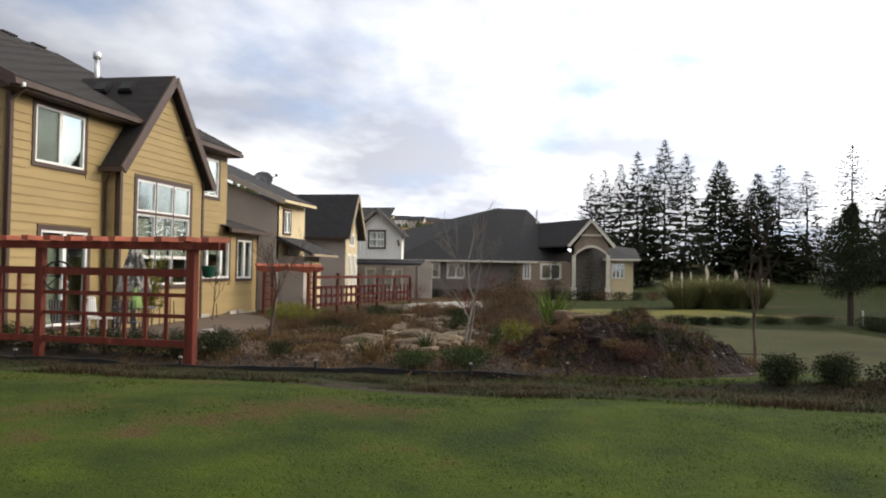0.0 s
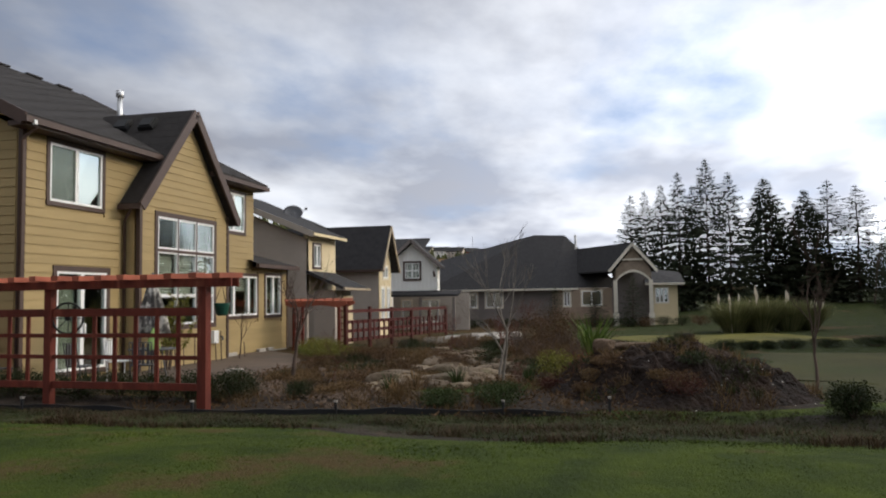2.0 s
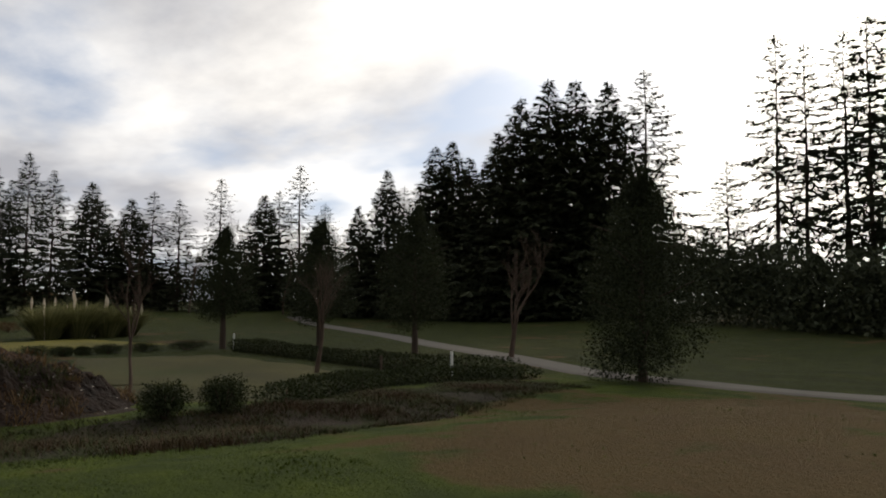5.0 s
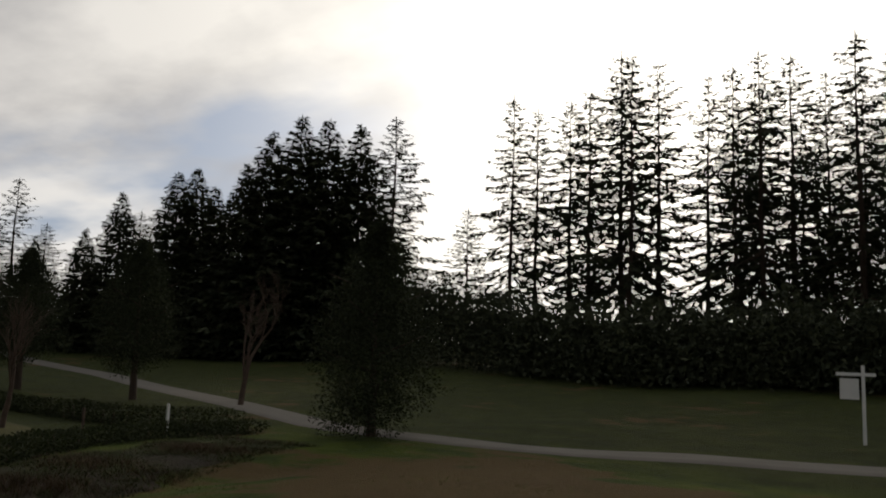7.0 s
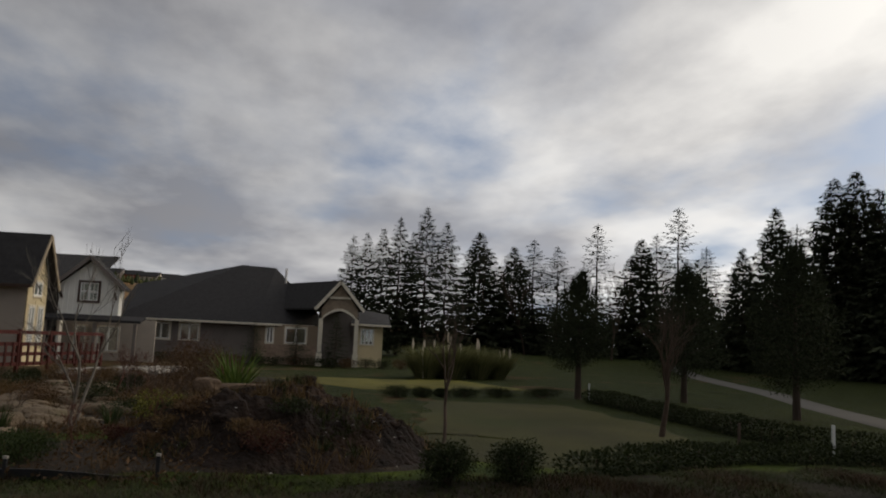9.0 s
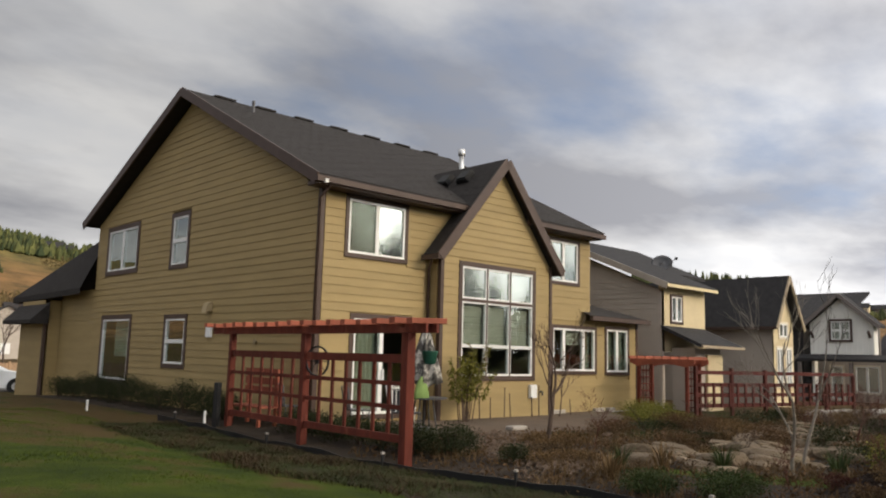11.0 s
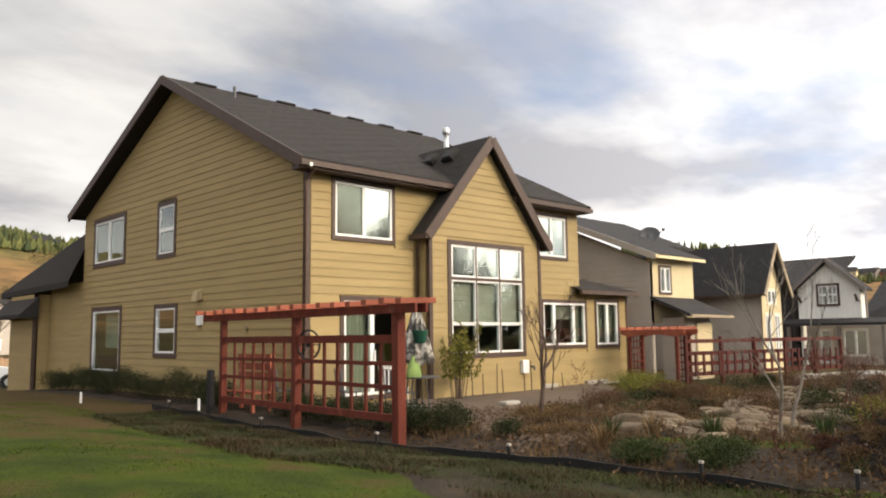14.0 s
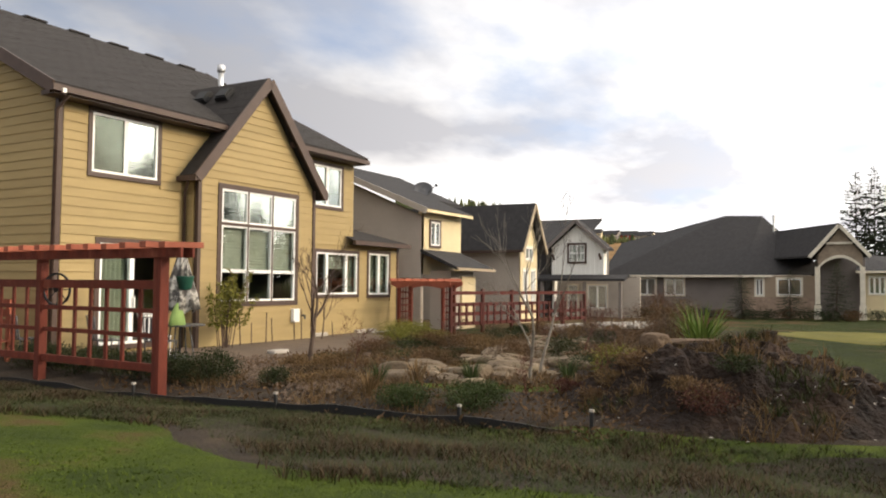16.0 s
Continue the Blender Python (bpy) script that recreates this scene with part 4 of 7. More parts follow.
window(white, "-x", WX - 0.035, *w_hole[0], [(0, 0.5, 0, 0.5), (0.5, 1, 0, 0.5), (0, 0.5, 0.5, 1), (0.5, 1, 0.5, 1)], trim=0.12, label="square four-light window with dark trim")
for s in (1, -1):
    e = 1.62 + s * 2.05
    Mesh().slab([(WX - 0.4, e, 3.62), (WX + 0.7, e, 3.62), (WX + 0.7, 1.62, 5.42), (WX - 0.4, 1.62, 5.42)], 0.14).done("roof", SHINGLE_B, white, "dark shingle roof slope")
    board(white, "rake_board", (WX - 0.43, e, 3.52), (WX - 0.43, 1.62, 5.33), 0.2, 0.05, SIDING_D, "dark rake board")
    board(white, "bracket", (WX - 0.38, 1.62 + s * 1.5, 3.3), (WX - 0.05, 1.62 + s * 1.5, 3.0), 0.12, 0.1, TRIM)
Mesh().box(WX + 0.14, WX + 0.6, 3.16, 3.3, -0.8, 3.75).box(WX + 0.14, WX + 0.6, -0.05, 0.09, 2.06, 3.75).done("wall", WHITE_BOARD, white)
Mesh().prism([(0.4, -0.8), (8.8, -0.8), (8.8, 3.9), (0.4, 3.9)], WX + 2.2, WX + 2.4, "x").done("wall", SIDING_D, white, "dark rear wall")
Mesh().slab([(WX - 1.0, -1.6, 1.80), (WX - 1.0, 4.1, 1.80), (WX + 0.1, 4.1, 2.06), (WX + 0.1, -1.6, 2.06)], 0.14).done("porch_roof", SHINGLE_B, white, "dark porch roof")
for y in (-1.3, 0.9, 3.6):
    Mesh().box(WX - 0.9, WX - 0.74, y - 0.09, y + 0.09, -0.75, 1.62).done("porch_post", SIDING_D, white)
# cream wall coloured grey: the porch's shade is put into its colour
low_wall = wall(white, "wall", "-x", WX + 1.6, -1.8, 3.9, -0.8, 1.9, [(0.2, 1.6, -0.1, 1.5), (2.1, 2.9, -0.5, 1.5)], SIDING_B)
window(white, "-x", WX + 1.6, 0.2, 1.6, -0.1, 1.5, [(0, 0.5, 0, 1), (0.5, 1, 0, 1)], trim=0.08, trim_mat=CREAM_TRIM)
window(white, "-x", WX + 1.6, 2.1, 2.9, -0.5, 1.5, [(0, 1, 0, 1)], trim=0.08, trim_mat=CREAM_TRIM, name="door")
Mesh().slab([(WX + 0.4, 1.7, 3.9), (WX + 0.4, 9.0, 3.9), (WX + 5, 9.0, 5.9), (WX + 5, 1.7, 5.9)], 0.15).box(WX + 0.8, WX + 5, 4.0, 8.8, -0.8, 3.8).done("rear_wing", SHINGLE_B, white)

# ---- the long dark house with the arched porch ----
dark = thing("house", "long dark grey house with a hipped roof and arched porch", "house", (-0.6, -0.81, 0.5))
dark.scale = (0.951, 0.951, 0.951)
DX = 46.4
d_holes = [(-0.65, 0.75, 0.50, 1.84), (-2.65, -1.15, 0.50, 1.86), (-7.85, -7.2, 0.55, 1.84), (-10.2, -8.55, 0.58, 1.86)]
# same siding as the grey part; tan puts the sunlight into its colour
SUNLIT_WALL = surface("tan_sunlit_siding", (0.30, 0.23, 0.165), 0.75, vary=0.1, scale=0.8, fine=20)
wall(dark, "wall", "-x", DX, -10.9, -6.4, -0.9, 1.98, d_holes[2:], SUNLIT_WALL)
d_wall = wall(dark, "wall", "-x", DX, -6.4, 2.6, -0.9, 1.98, d_holes[:2], SIDING_D)
siding(dark, "-x", DX, lambda z: (-6.4, 2.55), -0.5, 1.95, d_holes, SIDING_D, joined=True, label="dark grey lap siding")
Mesh().box(DX - 0.06, DX, -10.9, -6.5, -0.9, 0.52).done("stone_base", surface("tan_stone_facing", (0.33, 0.24, 0.18), 0.9, vary=0.3, scale=3, fine=14, bump=0.6), dark, "tan stone wainscot")
for h in d_holes:
    window(dark, "-x", DX, *h, [(0, 0.5, 0, 1), (0.5, 1, 0, 1)], trim=0.10, trim_mat=CREAM_TRIM, label="white-framed window")
# hipped roof
hr = Mesh()
hr.add([(DX - 0.7, -6.5, 2.0), (DX - 0.6, 3.3, 2.0), (DX + 6.6, 3.9, 4.7), (DX + 6.6, -2.4, 5.75), (DX + 5.6, -4.4, 6.58), (DX + 13, 4.2, 2.0), (DX + 13, -6.5, 2.0),
        (DX - 0.7, -6.5, 1.84), (DX - 0.6, 3.3, 1.84), (DX + 13, 4.2, 1.84)],
       [(0, 4, 3, 2, 1), (1, 2, 5), (0, 7, 8, 1), (1, 8, 9, 5), (2, 3, 4, 6, 5)])
hr.done("roof", SHINGLE_B, dark, "broad dark hipped shingle roof")
hr = Mesh()
hr.add([(DX - 0.7, -6.5, 2.004), (DX + 1.8, -11.6, 2.05), (DX + 5.6, -7.0, 6.48), (DX + 5.6, -4.4, 6.584), (DX + 12, -11.4, 2.0), (DX + 12, -4.4, 2.0), (DX - 0.7, -6.5, 1.84), (DX + 1.8, -11.6, 1.88)],
       [(0, 1, 2, 3), (1, 4, 2), (4, 5, 3, 2), (0, 6, 7, 1)])
hr.done("roof", SHINGLE_B, dark, "tall dark hipped shingle roof")
Mesh().tube([(DX + 4, -8.0, 5.2), (DX + 4, -8.0, 6.35)], [0.09, 0.09], 8).done("flue_pipe", STEEL, dark, "pale metal flue pipe")
board(dark, "gutter", (DX - 0.74, -6.5, 1.93), (DX - 0.64, 3.3, 1.93), 0.14, 0.1, CREAM_TRIM, "cream gutter")
board(dark, "gutter", (DX - 0.74, -6.5, 1.93), (DX + 1.0, -10.6, 1.95), 0.14, 0.1, CREAM_TRIM, "cream gutter")
# arched porch gable
PX, PA, P0, P1 = DX - 1.6, -12.45, -11.2, -13.72
porch = Mesh()
n = 14
arch = [(P0 + (P1 - P0) * (i / n), 2.35 + 0.75 * math.sin(math.pi * i / n) ** 0.8) for i in range(n + 1)]
porch.prism([(P0 + 0.0, 3.25), *arch, (P1, 3.25), (PA, 4.9)], PX, PX + 0.15, "x").done("porch_gable", surface("tan_shake", (0.30, 0.235, 0.175), 0.85, vary=0.2, scale=3, fine=12, bump=0.5), dark, "tan shingled porch gable with an arch")
trimm = Mesh()
for (u0, z0), (u1, z1) in zip(arch, arch[1:]):
    trimm.prism([(u0, z0 - 0.02), (u1, z1 - 0.02), (u1, z1 + 0.16), (u0, z0 + 0.16)], PX - 0.06, PX - 0.003, "x")
trimm.done("arch_trim", CREAM_TRIM, dark, "cream curved arch trim")
for u in (P0 + 0.02, P1 + 0.02):
    Mesh().box(PX - 0.1, PX + 0.2, u - 0.14, u + 0.14, -0.9, 2.5).box(PX - 0.16, PX + 0.26, u - 0.2, u + 0.2, -0.9, 0.1).done("porch_column", CREAM_TRIM, dark, "cream square porch column")
for e, s in ((P0 + 0.45, 1), (P1 - 0.45, -1)):
    board(dark, "rake_board", (PX - 0.32, e, 3.12), (PX - 0.32, PA, 5.12), 0.22, 0.08, CREAM_TRIM, "cream rake board")
    Mesh().slab([(PX - 0.3, e, 3.22), (PX + 6, e + 4.3, 3.22), (PX + 6, PA + 4.3, 5.24), (PX - 0.3, PA, 5.24)], 0.12).done("porch_roof", SHINGLE_B, dark, "porch gable roof slope")
board(dark, "tie_beam", (PX - 0.1, PA + 0.75, 4.0), (PX - 0.1, PA - 0.75, 4.0), 0.13, 0.1, CREAM_TRIM, "cream gable tie beam")
Mesh().box(DX + 0.6, DX + 0.75, -13.8, -10.9, -0.9, 3.3).done("wall", SIDING_D, dark)
r_hole = [(-15.0, -13.95, 0.75, 2.0)]
wall(dark, "wall", "-x", DX - 0.4, -15.6, -13.75, -0.9, 2.2, r_hole, SIDING_C)
window(dark, "-x", DX - 0.4, *r_hole[0], [(0, 0.34, 0, 1), (0.34, 0.67, 0, 1), (0.67, 1, 0, 1)], trim=0.08, trim_mat=CREAM_TRIM, label="white three-light bay window")
Mesh().slab([(DX - 0.9, -16.1, 2.25), (DX - 0.9, -13.3, 2.25), (DX + 5, -13.3, 3.6), (DX + 5, -16.1, 3.2)], 0.15).done("roof", SHINGLE_B, dark)
board(dark, "gutter", (DX - 0.95, -16.1, 2.2), (DX - 0.95, -13.3, 2.2), 0.14, 0.1, CREAM_TRIM, "cream gutter")
Mesh().box(DX - 0.3, DX + 14, -15.6, -15.45, -0.9, 2.2).box(DX + 0.1, DX + 14, 2.45, 2.6, -0.9, 2.0).box(DX + 13.8, DX + 14, -15.4, 2.4, -0.9, 2.0).done("wall", SIDING_D, dark)

# ---- houses along the street and on the hill ----
def far_house(x, y, turn, length, depth, eave, ridge, body, roof, label, windows=3, storeys=2, chimney=False):
    """A distant house with its walls, pitched roof, windows and door; the long front looks towards local -y."""
    ob = thing("house", label, "house", (x, y, ground(x, y) - 0.3))
    ob.rotation_euler = (0, 0, radians(turn))
    hl, hd = length / 2, depth / 2
    w = Mesh().prism([(-hd, 0), (hd, 0), (hd, eave), (0, ridge), (-hd, eave)], -hl, hl, "x").done("wall", body, ob)
    k = (ridge - eave) / hd
    for s in (1, -1):
        Mesh().slab([(-hl - 0.4, s * (hd + 0.5), eave - 0.5 * k + 0.15), (hl + 0.4, s * (hd + 0.5), eave - 0.5 * k + 0.15), (hl + 0.4, 0, ridge + 0.15), (-hl - 0.4, 0, ridge + 0.15)], 0.2).done("roof", roof, ob)
    for st in range(storeys):
        for i in range(windows):
            u = -hl + length * (i + 0.5) / windows
            z = 0.9 + st * 2.8
            if z + 1.5 > eave:
                continue
            fr = Mesh().box(u - 0.65, u + 0.65, -hd - 0.06, -hd + 0.05, z, z + 1.4).done("window", VINYL, ob)
            Mesh().box(u - 0.52, u + 0.52, -hd - 0.075, -hd - 0.05, z + 0.12, z + 1.28).done("pane", DARK_GLASS, fr)
            fr = Mesh().box(-hl - 0.06, -hl + 0.05, -0.6 + 0.2 * i, 0.6 + 0.2 * i, z, z + 1.4).done("window", VINYL, ob) if i == 0 else fr
    if chimney:
        Mesh().box(-0.3, 0.3, -0.3, 0.3, ridge - 0.5, ridge + 0.9).done("chimney", SIDING_B, ob)
    return ob


DARK_GLASS = surface("dark_window_glass", (0.04, 0.05, 0.06), 0.15, vary=0.1, spec=0.6, bump=0.0)
RED_PAINT = surface("rust_red_siding", (0.30, 0.06, 0.04), 0.7, vary=0.1)

# ---- red cedar pergola with trellis, at the edge of the plot ----
PGX = -1.5
pergola = thing("pergola", "red-stained cedar pergola with a trellis screen below", "pergola", (PGX, -2.1, 0))
pergola.location, pergola.rotation_euler = (-0.09, 0, 0), (0, 0, -0.046)


def timber(m, y0, y1, z0, z1, x0=-0.05, x1=0.05):
    return m.box(PGX + x0, PGX + x1, y0, y1, z0, z1)


for y, w in ((-5.43, 0.085), (-2.25, 0.075), (0.86, 0.065)):
    timber(Mesh(), y - w, y + w, -0.15, 2.08, -w, w).done("post", REDWOOD, pergola, bevel=0.008)
for x in (-0.13, 0.09):
    timber(Mesh(), -6.02, 1.63, 2.02, 2.16, x, x + 0.045).done("beam", REDWOOD, pergola)
for i in range(17):
    y = -5.88 + i * 0.4625
    q = Matrix.Translation((PGX, y, 2.205)) @ Matrix.Rotation(radians(random.uniform(-3, 3)), 4, "Z") @ Matrix.Rotation(radians(random.uniform(-2, 2)), 4, "Y")
    Mesh().box(-0.36, 0.36, -0.075, 0.075, -0.045, 0.045, q).done("rafter", REDTOP, pergola, bevel=0.006)
for y0, y1 in ((-5.34, -2.33), (-2.17, 0.79)):
    timber(Mesh(), y0, y1, 1.53, 1.67, -0.03, 0.03).done("top_rail", REDWOOD, pergola)
    timber(Mesh(), y0, y1, 0.26, 0.38, -0.03, 0.03).done("bottom_rail", REDWOOD, pergola)
    for z in (0.78, 1.16):
        timber(Mesh(), y0, y1, z, z + 0.07, -0.02, 0.012).done("trellis_rail", REDWOOD, pergola)
    n = 7
    for i in range(1, n):
        y = y0 + (y1 - y0) * i / n
        timber(Mesh(), y - 0.037, y + 0.037, 0.38, 1.53, 0.012, 0.045).done("trellis_slat", REDWOOD, pergola)

# ---- red arbour and fence by the neighbour ----
arbour = thing("arbour", "red-stained cedar arbour with lattice sides", "arbour", (12.3, -1.6, 0))
arbour.location = (0, 0, 0)
for y in (-0.75, -2.45):
    for x in (12.1, 12.85):
        Mesh().box(x - 0.05, x + 0.05, y - 0.05, y + 0.05, -0.05, 1.62).done("post", REDWOOD, arbour)
    for z in np.arange(0.25, 1.5, 0.22):
        Mesh().box(12.15, 12.8, y - 0.02, y + 0.02, z, z + 0.045).done("lattice_slat", REDWOOD, arbour)
    for x in (12.3, 12.48, 12.66):
        Mesh().box(x - 0.02, x + 0.02, y - 0.035, y - 0.02, 0.1, 1.55).done("lattice_slat", REDWOOD, arbour)
for x in (12.05, 12.88):
    m = Mesh()
    m.prism([(-0.45, 1.62), (-0.75, 1.50), (-1.1, 1.56), (-1.6, 1.60), (-2.1, 1.56), (-2.45, 1.50), (-2.75, 1.62), (-2.75, 1.74), (-0.45, 1.74)], x - 0.025, x + 0.025, "x").done("beam", REDTOP, arbour)
for y in np.arange(-2.6, -0.5, 0.3):
    Mesh().box(11.9, 13.05, y - 0.025, y + 0.025, 1.745, 1.83).done("rafter", REDTOP, arbour)

fence = thing("fence", "low dark red-stained lattice fence with a top rail", "fence")
FA, FB = Vector((12.35, -2.6, 0)), Vector((20.6, -4.3, 0))
along = (FB - FA).normalized()
run = (FB - FA).length
fm = Matrix.Translation(FA) @ along.to_track_quat("X", "Z").to_matrix().to_4x4()
for i in range(6):
    u = run * i / 5
    drop = -0.45 * i / 5
    Mesh().box(u - 0.05, u + 0.05, -0.05, 0.05, drop - 0.1, 1.55 - 0.04 * i, fm).done("post", MAROON, fence)
for z in (1.30, 0.92, 0.60, 0.28):
    Mesh().box(0.02, run if z != 0.92 else run * 0.7, -0.03, 0.03, z, z + 0.12, fm).done("rail", MAROON, fence)
for i in range(1, 22):
    u = run * i / 22
    if i % 22:
        Mesh().box(u - 0.042, u + 0.042, -0.075, -0.032, 0.28, 1.03, fm).done("slat", MAROON, fence)

# ---- patio, gravel, edging ----
def sheet(name, mat, corners, label, category, top=0.05, thick=0.12):
    m = Mesh()
    n = len(corners)
    m.v = [(x, y, top) for x, y in corners] + [(x, y, top - thick) for x, y in corners]
    m.f = [tuple(range(n)), tuple(range(2 * n - 1, n - 1, -1))] + [(i, i + n, (i + 1) % n + n, (i + 1) % n) for i in range(n)]
    return tagged(m.done(name, mat), label, category, kind="structure")


sheet("patio", PATIO, [(-0.6, -0.04), (3.4, -0.04), (3.4, -0.46), (7.95, -0.46), (7.95, -0.04), (11.4, -0.04), (9.8, -1.7), (7.5, -3.0), (5.0, -3.9), (2.6, -3.6), (0.4, -2.6), (-0.6, -2.2)], "brown stained concrete patio against the house", "patio", 0.055)
drape("gravel_path", GRAVEL, [(2.3, -3.5, 0.75), (1.0, -4.5, 0.7), (0.1, -6.0, 0.5), (-0.3, -7.4, 0.3)], "pinkish gravel path with small stones", "path", 0.06, edge=0.2)
pebbles = Mesh()
for i in range(1500):
    s = random.random()
    x, y = 2.2 - 2.7 * s + random.gauss(0, 0.45), -3.4 - 4.3 * s + random.gauss(0, 0.25)
    r = random.uniform(0.02, 0.055)
    z = ground(x, y) + 0.06
    pebbles.add([(x + r, y, z), (x, y + r, z), (x - r, y, z), (x, y - r, z), (x + r * 0.2, y, z + r * 0.9)], [(0, 1, 4), (1, 2, 4), (2, 3, 4), (3, 0, 4)])
tagged(pebbles.done("pebbles", GRAVEL), "loose pinkish pebbles on the path", "pebbles", kind="stuff")

edging = thing("edging", "low black plastic silt fence on short stakes", "edging")
line = [(-2.2, 3.0), (-2.3, 0.5), (-2.55, -2.4), (-2.5, -4.6), (-2.3, -6.0), (-1.95, -7.3), (-1.65, -9.1), (-1.5, -10.6), (-1.4, -11.7), (-1.2, -12.4)]
m = Mesh()
pts = []
for (xa, ya), (xb, yb) in zip(line, line[1:]):
    for i in range(8):
        pts.append((xa + (xb - xa) * i / 8 + 0.03 * noise.noise((ya + i, 0.5, 0)), ya + (yb - ya) * i / 8))
for x, y in pts:
    z, top = ground(x, y), 0.13 * smooth_step(-12.4, -10.0, y) + 0.05 * noise.noise((x * 3, y * 1.3, 0.4))
    m.v += [(x - 0.012, y, z - 0.05), (x - 0.03, y, z + top), (x + 0.0, y, z + top), (x + 0.012, y, z - 0.05)]
m.f = [(4 * i + k, 4 * i + 4 + k, 4 * i + 4 + (k + 1) % 4, 4 * i + (k + 1) % 4) for i in range(len(pts) - 1) for k in range(4)]
m.done("sheet", BLACK, edging, "sagging black sheet")
for i in range(3, len(pts), 13):
    x, y = pts[i]
    z = ground(x, y)
    s = Mesh().box(x - 0.05, x - 0.012, y - 0.02, y + 0.02, z - 0.05, z + 0.24).done("stake", BLACK, edging)
    Mesh().box(x - 0.055, x - 0.008, y - 0.025, y + 0.025, z + 0.24, z + 0.27).done("cap", CONCRETE, s, "pale stake cap")

drape("trellis_bed", MULCH, [(-1.4, 1.0, 0.95), (-1.5, -2.5, 1.1), (-1.2, -5.2, 1.25), (-0.8, -7.5, 1.25), (-0.4, -9.5, 1.4), (0.1, -11.5, 1.6), (0.6, -14.0, 1.8), (0.8, -15.6, 0.9)],
      "dark bare soil and bark under the trellis and round the heap", "garden bed", 0.022, edge=0.5)

# ---- things on the patio ----
def garden_chair(x, y, turn, mat, label):
    c = thing("garden_chair", label, "chair", (x, y, 0.055), "chairs on the patio")
    c.rotation_euler = (0, 0, radians(turn))
    for a in (-0.22, 0.22):
        for b in (-0.2, 0.2):
            Mesh().tube([(a, b, 0), (a, b, 0.42)], [0.016, 0.016], 6).done("leg", mat, c)
    for i in range(5):
        Mesh().box(-0.24, 0.24, -0.22 + i * 0.09, -0.15 + i * 0.09, 0.41, 0.435).done("seat_slat", mat, c)
    Mesh().tube([(-0.22, 0.22, 0.42), (-0.22, 0.30, 0.9), (0.22, 0.30, 0.9), (0.22, 0.22, 0.42)], [0.016] * 4, 6).done("back_frame", mat, c)
    for i in range(4):
        Mesh().box(-0.17 + i * 0.1, -0.12 + i * 0.1, 0.24, 0.27, 0.45, 0.88).done("back_slat", mat, c)
    return c


garden_chair(1.5, -1.35, 10, VINYL, "white slatted garden chair on the patio")
garden_chair(0.6, -2.55, 110, DARK_METAL, "dark metal garden chair beside the round table")
garden_chair(-0.5, 0.1, 80, DARK_METAL, "dark metal garden chair against the wall")
garden_chair(0.2, -1.4, 70, DARK_METAL, "dark metal garden chair on the patio")
tbl = thing("patio_table", "round dark metal patio table", "table", (1.40, -2.20, 0.055))
Mesh().disc((0, 0, 0.68), (0, 0, 1), 0.03, 0.5, 0.03, 24).done("tabletop", DARK_METAL, tbl)
for k in range(4):
    a = k * math.pi / 2 + 0.4
    Mesh().tube([(0.32 * math.cos(a), 0.32 * math.sin(a), 0), (0.2 * math.cos(a), 0.2 * math.sin(a), 0.69)], [0.018, 0.018], 6).done("leg", DARK_METAL, tbl)
bench = thing("bench", "orange-brown wooden bench back beside the house wall", "bench", (-0.75, 0.9, 0.0))
for z in (0.42, 0.72, 0.92, 1.12):
    Mesh().box(-0.05 if z > 0.5 else -0.45, 0.0, -0.7, 0.7, z, z + (0.15 if z > 0.5 else 0.04)).done("slat", REDTOP, bench)
for y in (-0.6, 0.6):
    Mesh().box(-0.04, 0.03, y - 0.04, y + 0.04, 0, 1.25).done("leg", REDTOP, bench)
    Mesh().box(-0.45, -0.39, y - 0.04, y + 0.04, 0, 0.44).done("leg", REDTOP, bench)
ring = thing("garden_ornament", "black iron wheel ornament hung on the pergola post", "ornament", (-1.62, -2.50, 1.50))
Mesh().disc((0, 0, 0), (-1, -0.25, 0), 0.26, 0.29, 0.03, 28).done("rim", BLACK, ring)
Mesh().disc((0, 0, 0), (-1, -0.25, 0), 0.0, 0.05, 0.04, 14).done("hub", BLACK, ring)
Mesh().tube([(-0.02, 0.22, 0.16), (-0.06, 0.27, 0.18)], [0.012, 0.012], 5).done("hook", BLACK, ring)
for k in range(4):
    d = Vector((-0.25 * math.cos(k * math.pi / 4), math.cos(k * math.pi / 4), math.sin(k * math.pi / 4))) * 0.265
    Mesh().tube([tuple(-d), tuple(d)], [0.009, 0.009], 5).done("spoke", BLACK, ring)
GREEN_BAG = surface("pale_green_fabric", (0.20, 0.30, 0.09), 0.7, vary=0.15, scale=3)
GREEN_POT = surface("dark_green_plastic", (0.02, 0.09, 0.06), 0.5)
UMBRELLA = surface("grey_patterned_canvas", (0.42, 0.40, 0.36), 0.9, vary=0.3, scale=9, fine=40, bump=0.2, spot=(0.07, 0.065, 0.06), spot_at=(0.47, 0.55))
umbrella = thing("patio_umbrella", "closed patio umbrella with dark and pale patterned canvas", "umbrella", (1.40, -2.20, 0.055))
Mesh().tube([(0, 0, 0), (0, 0, 2.30)], [0.024, 0.024], 10).done("pole", DARK_METAL, umbrella, smooth=True)
Mesh().tube([(0, 0, 0), (0, 0, 0.06), (0, 0, 0.09)], [0.24, 0.22, 0.06], 20).done("base", DARK_METAL, umbrella)
canopy = Mesh()
FOLDS = [(0.98, 0.30), (1.02, 0.33), (1.25, 0.29), (1.55, 0.22), (1.85, 0.15), (2.10, 0.085), (2.27, 0.03)]
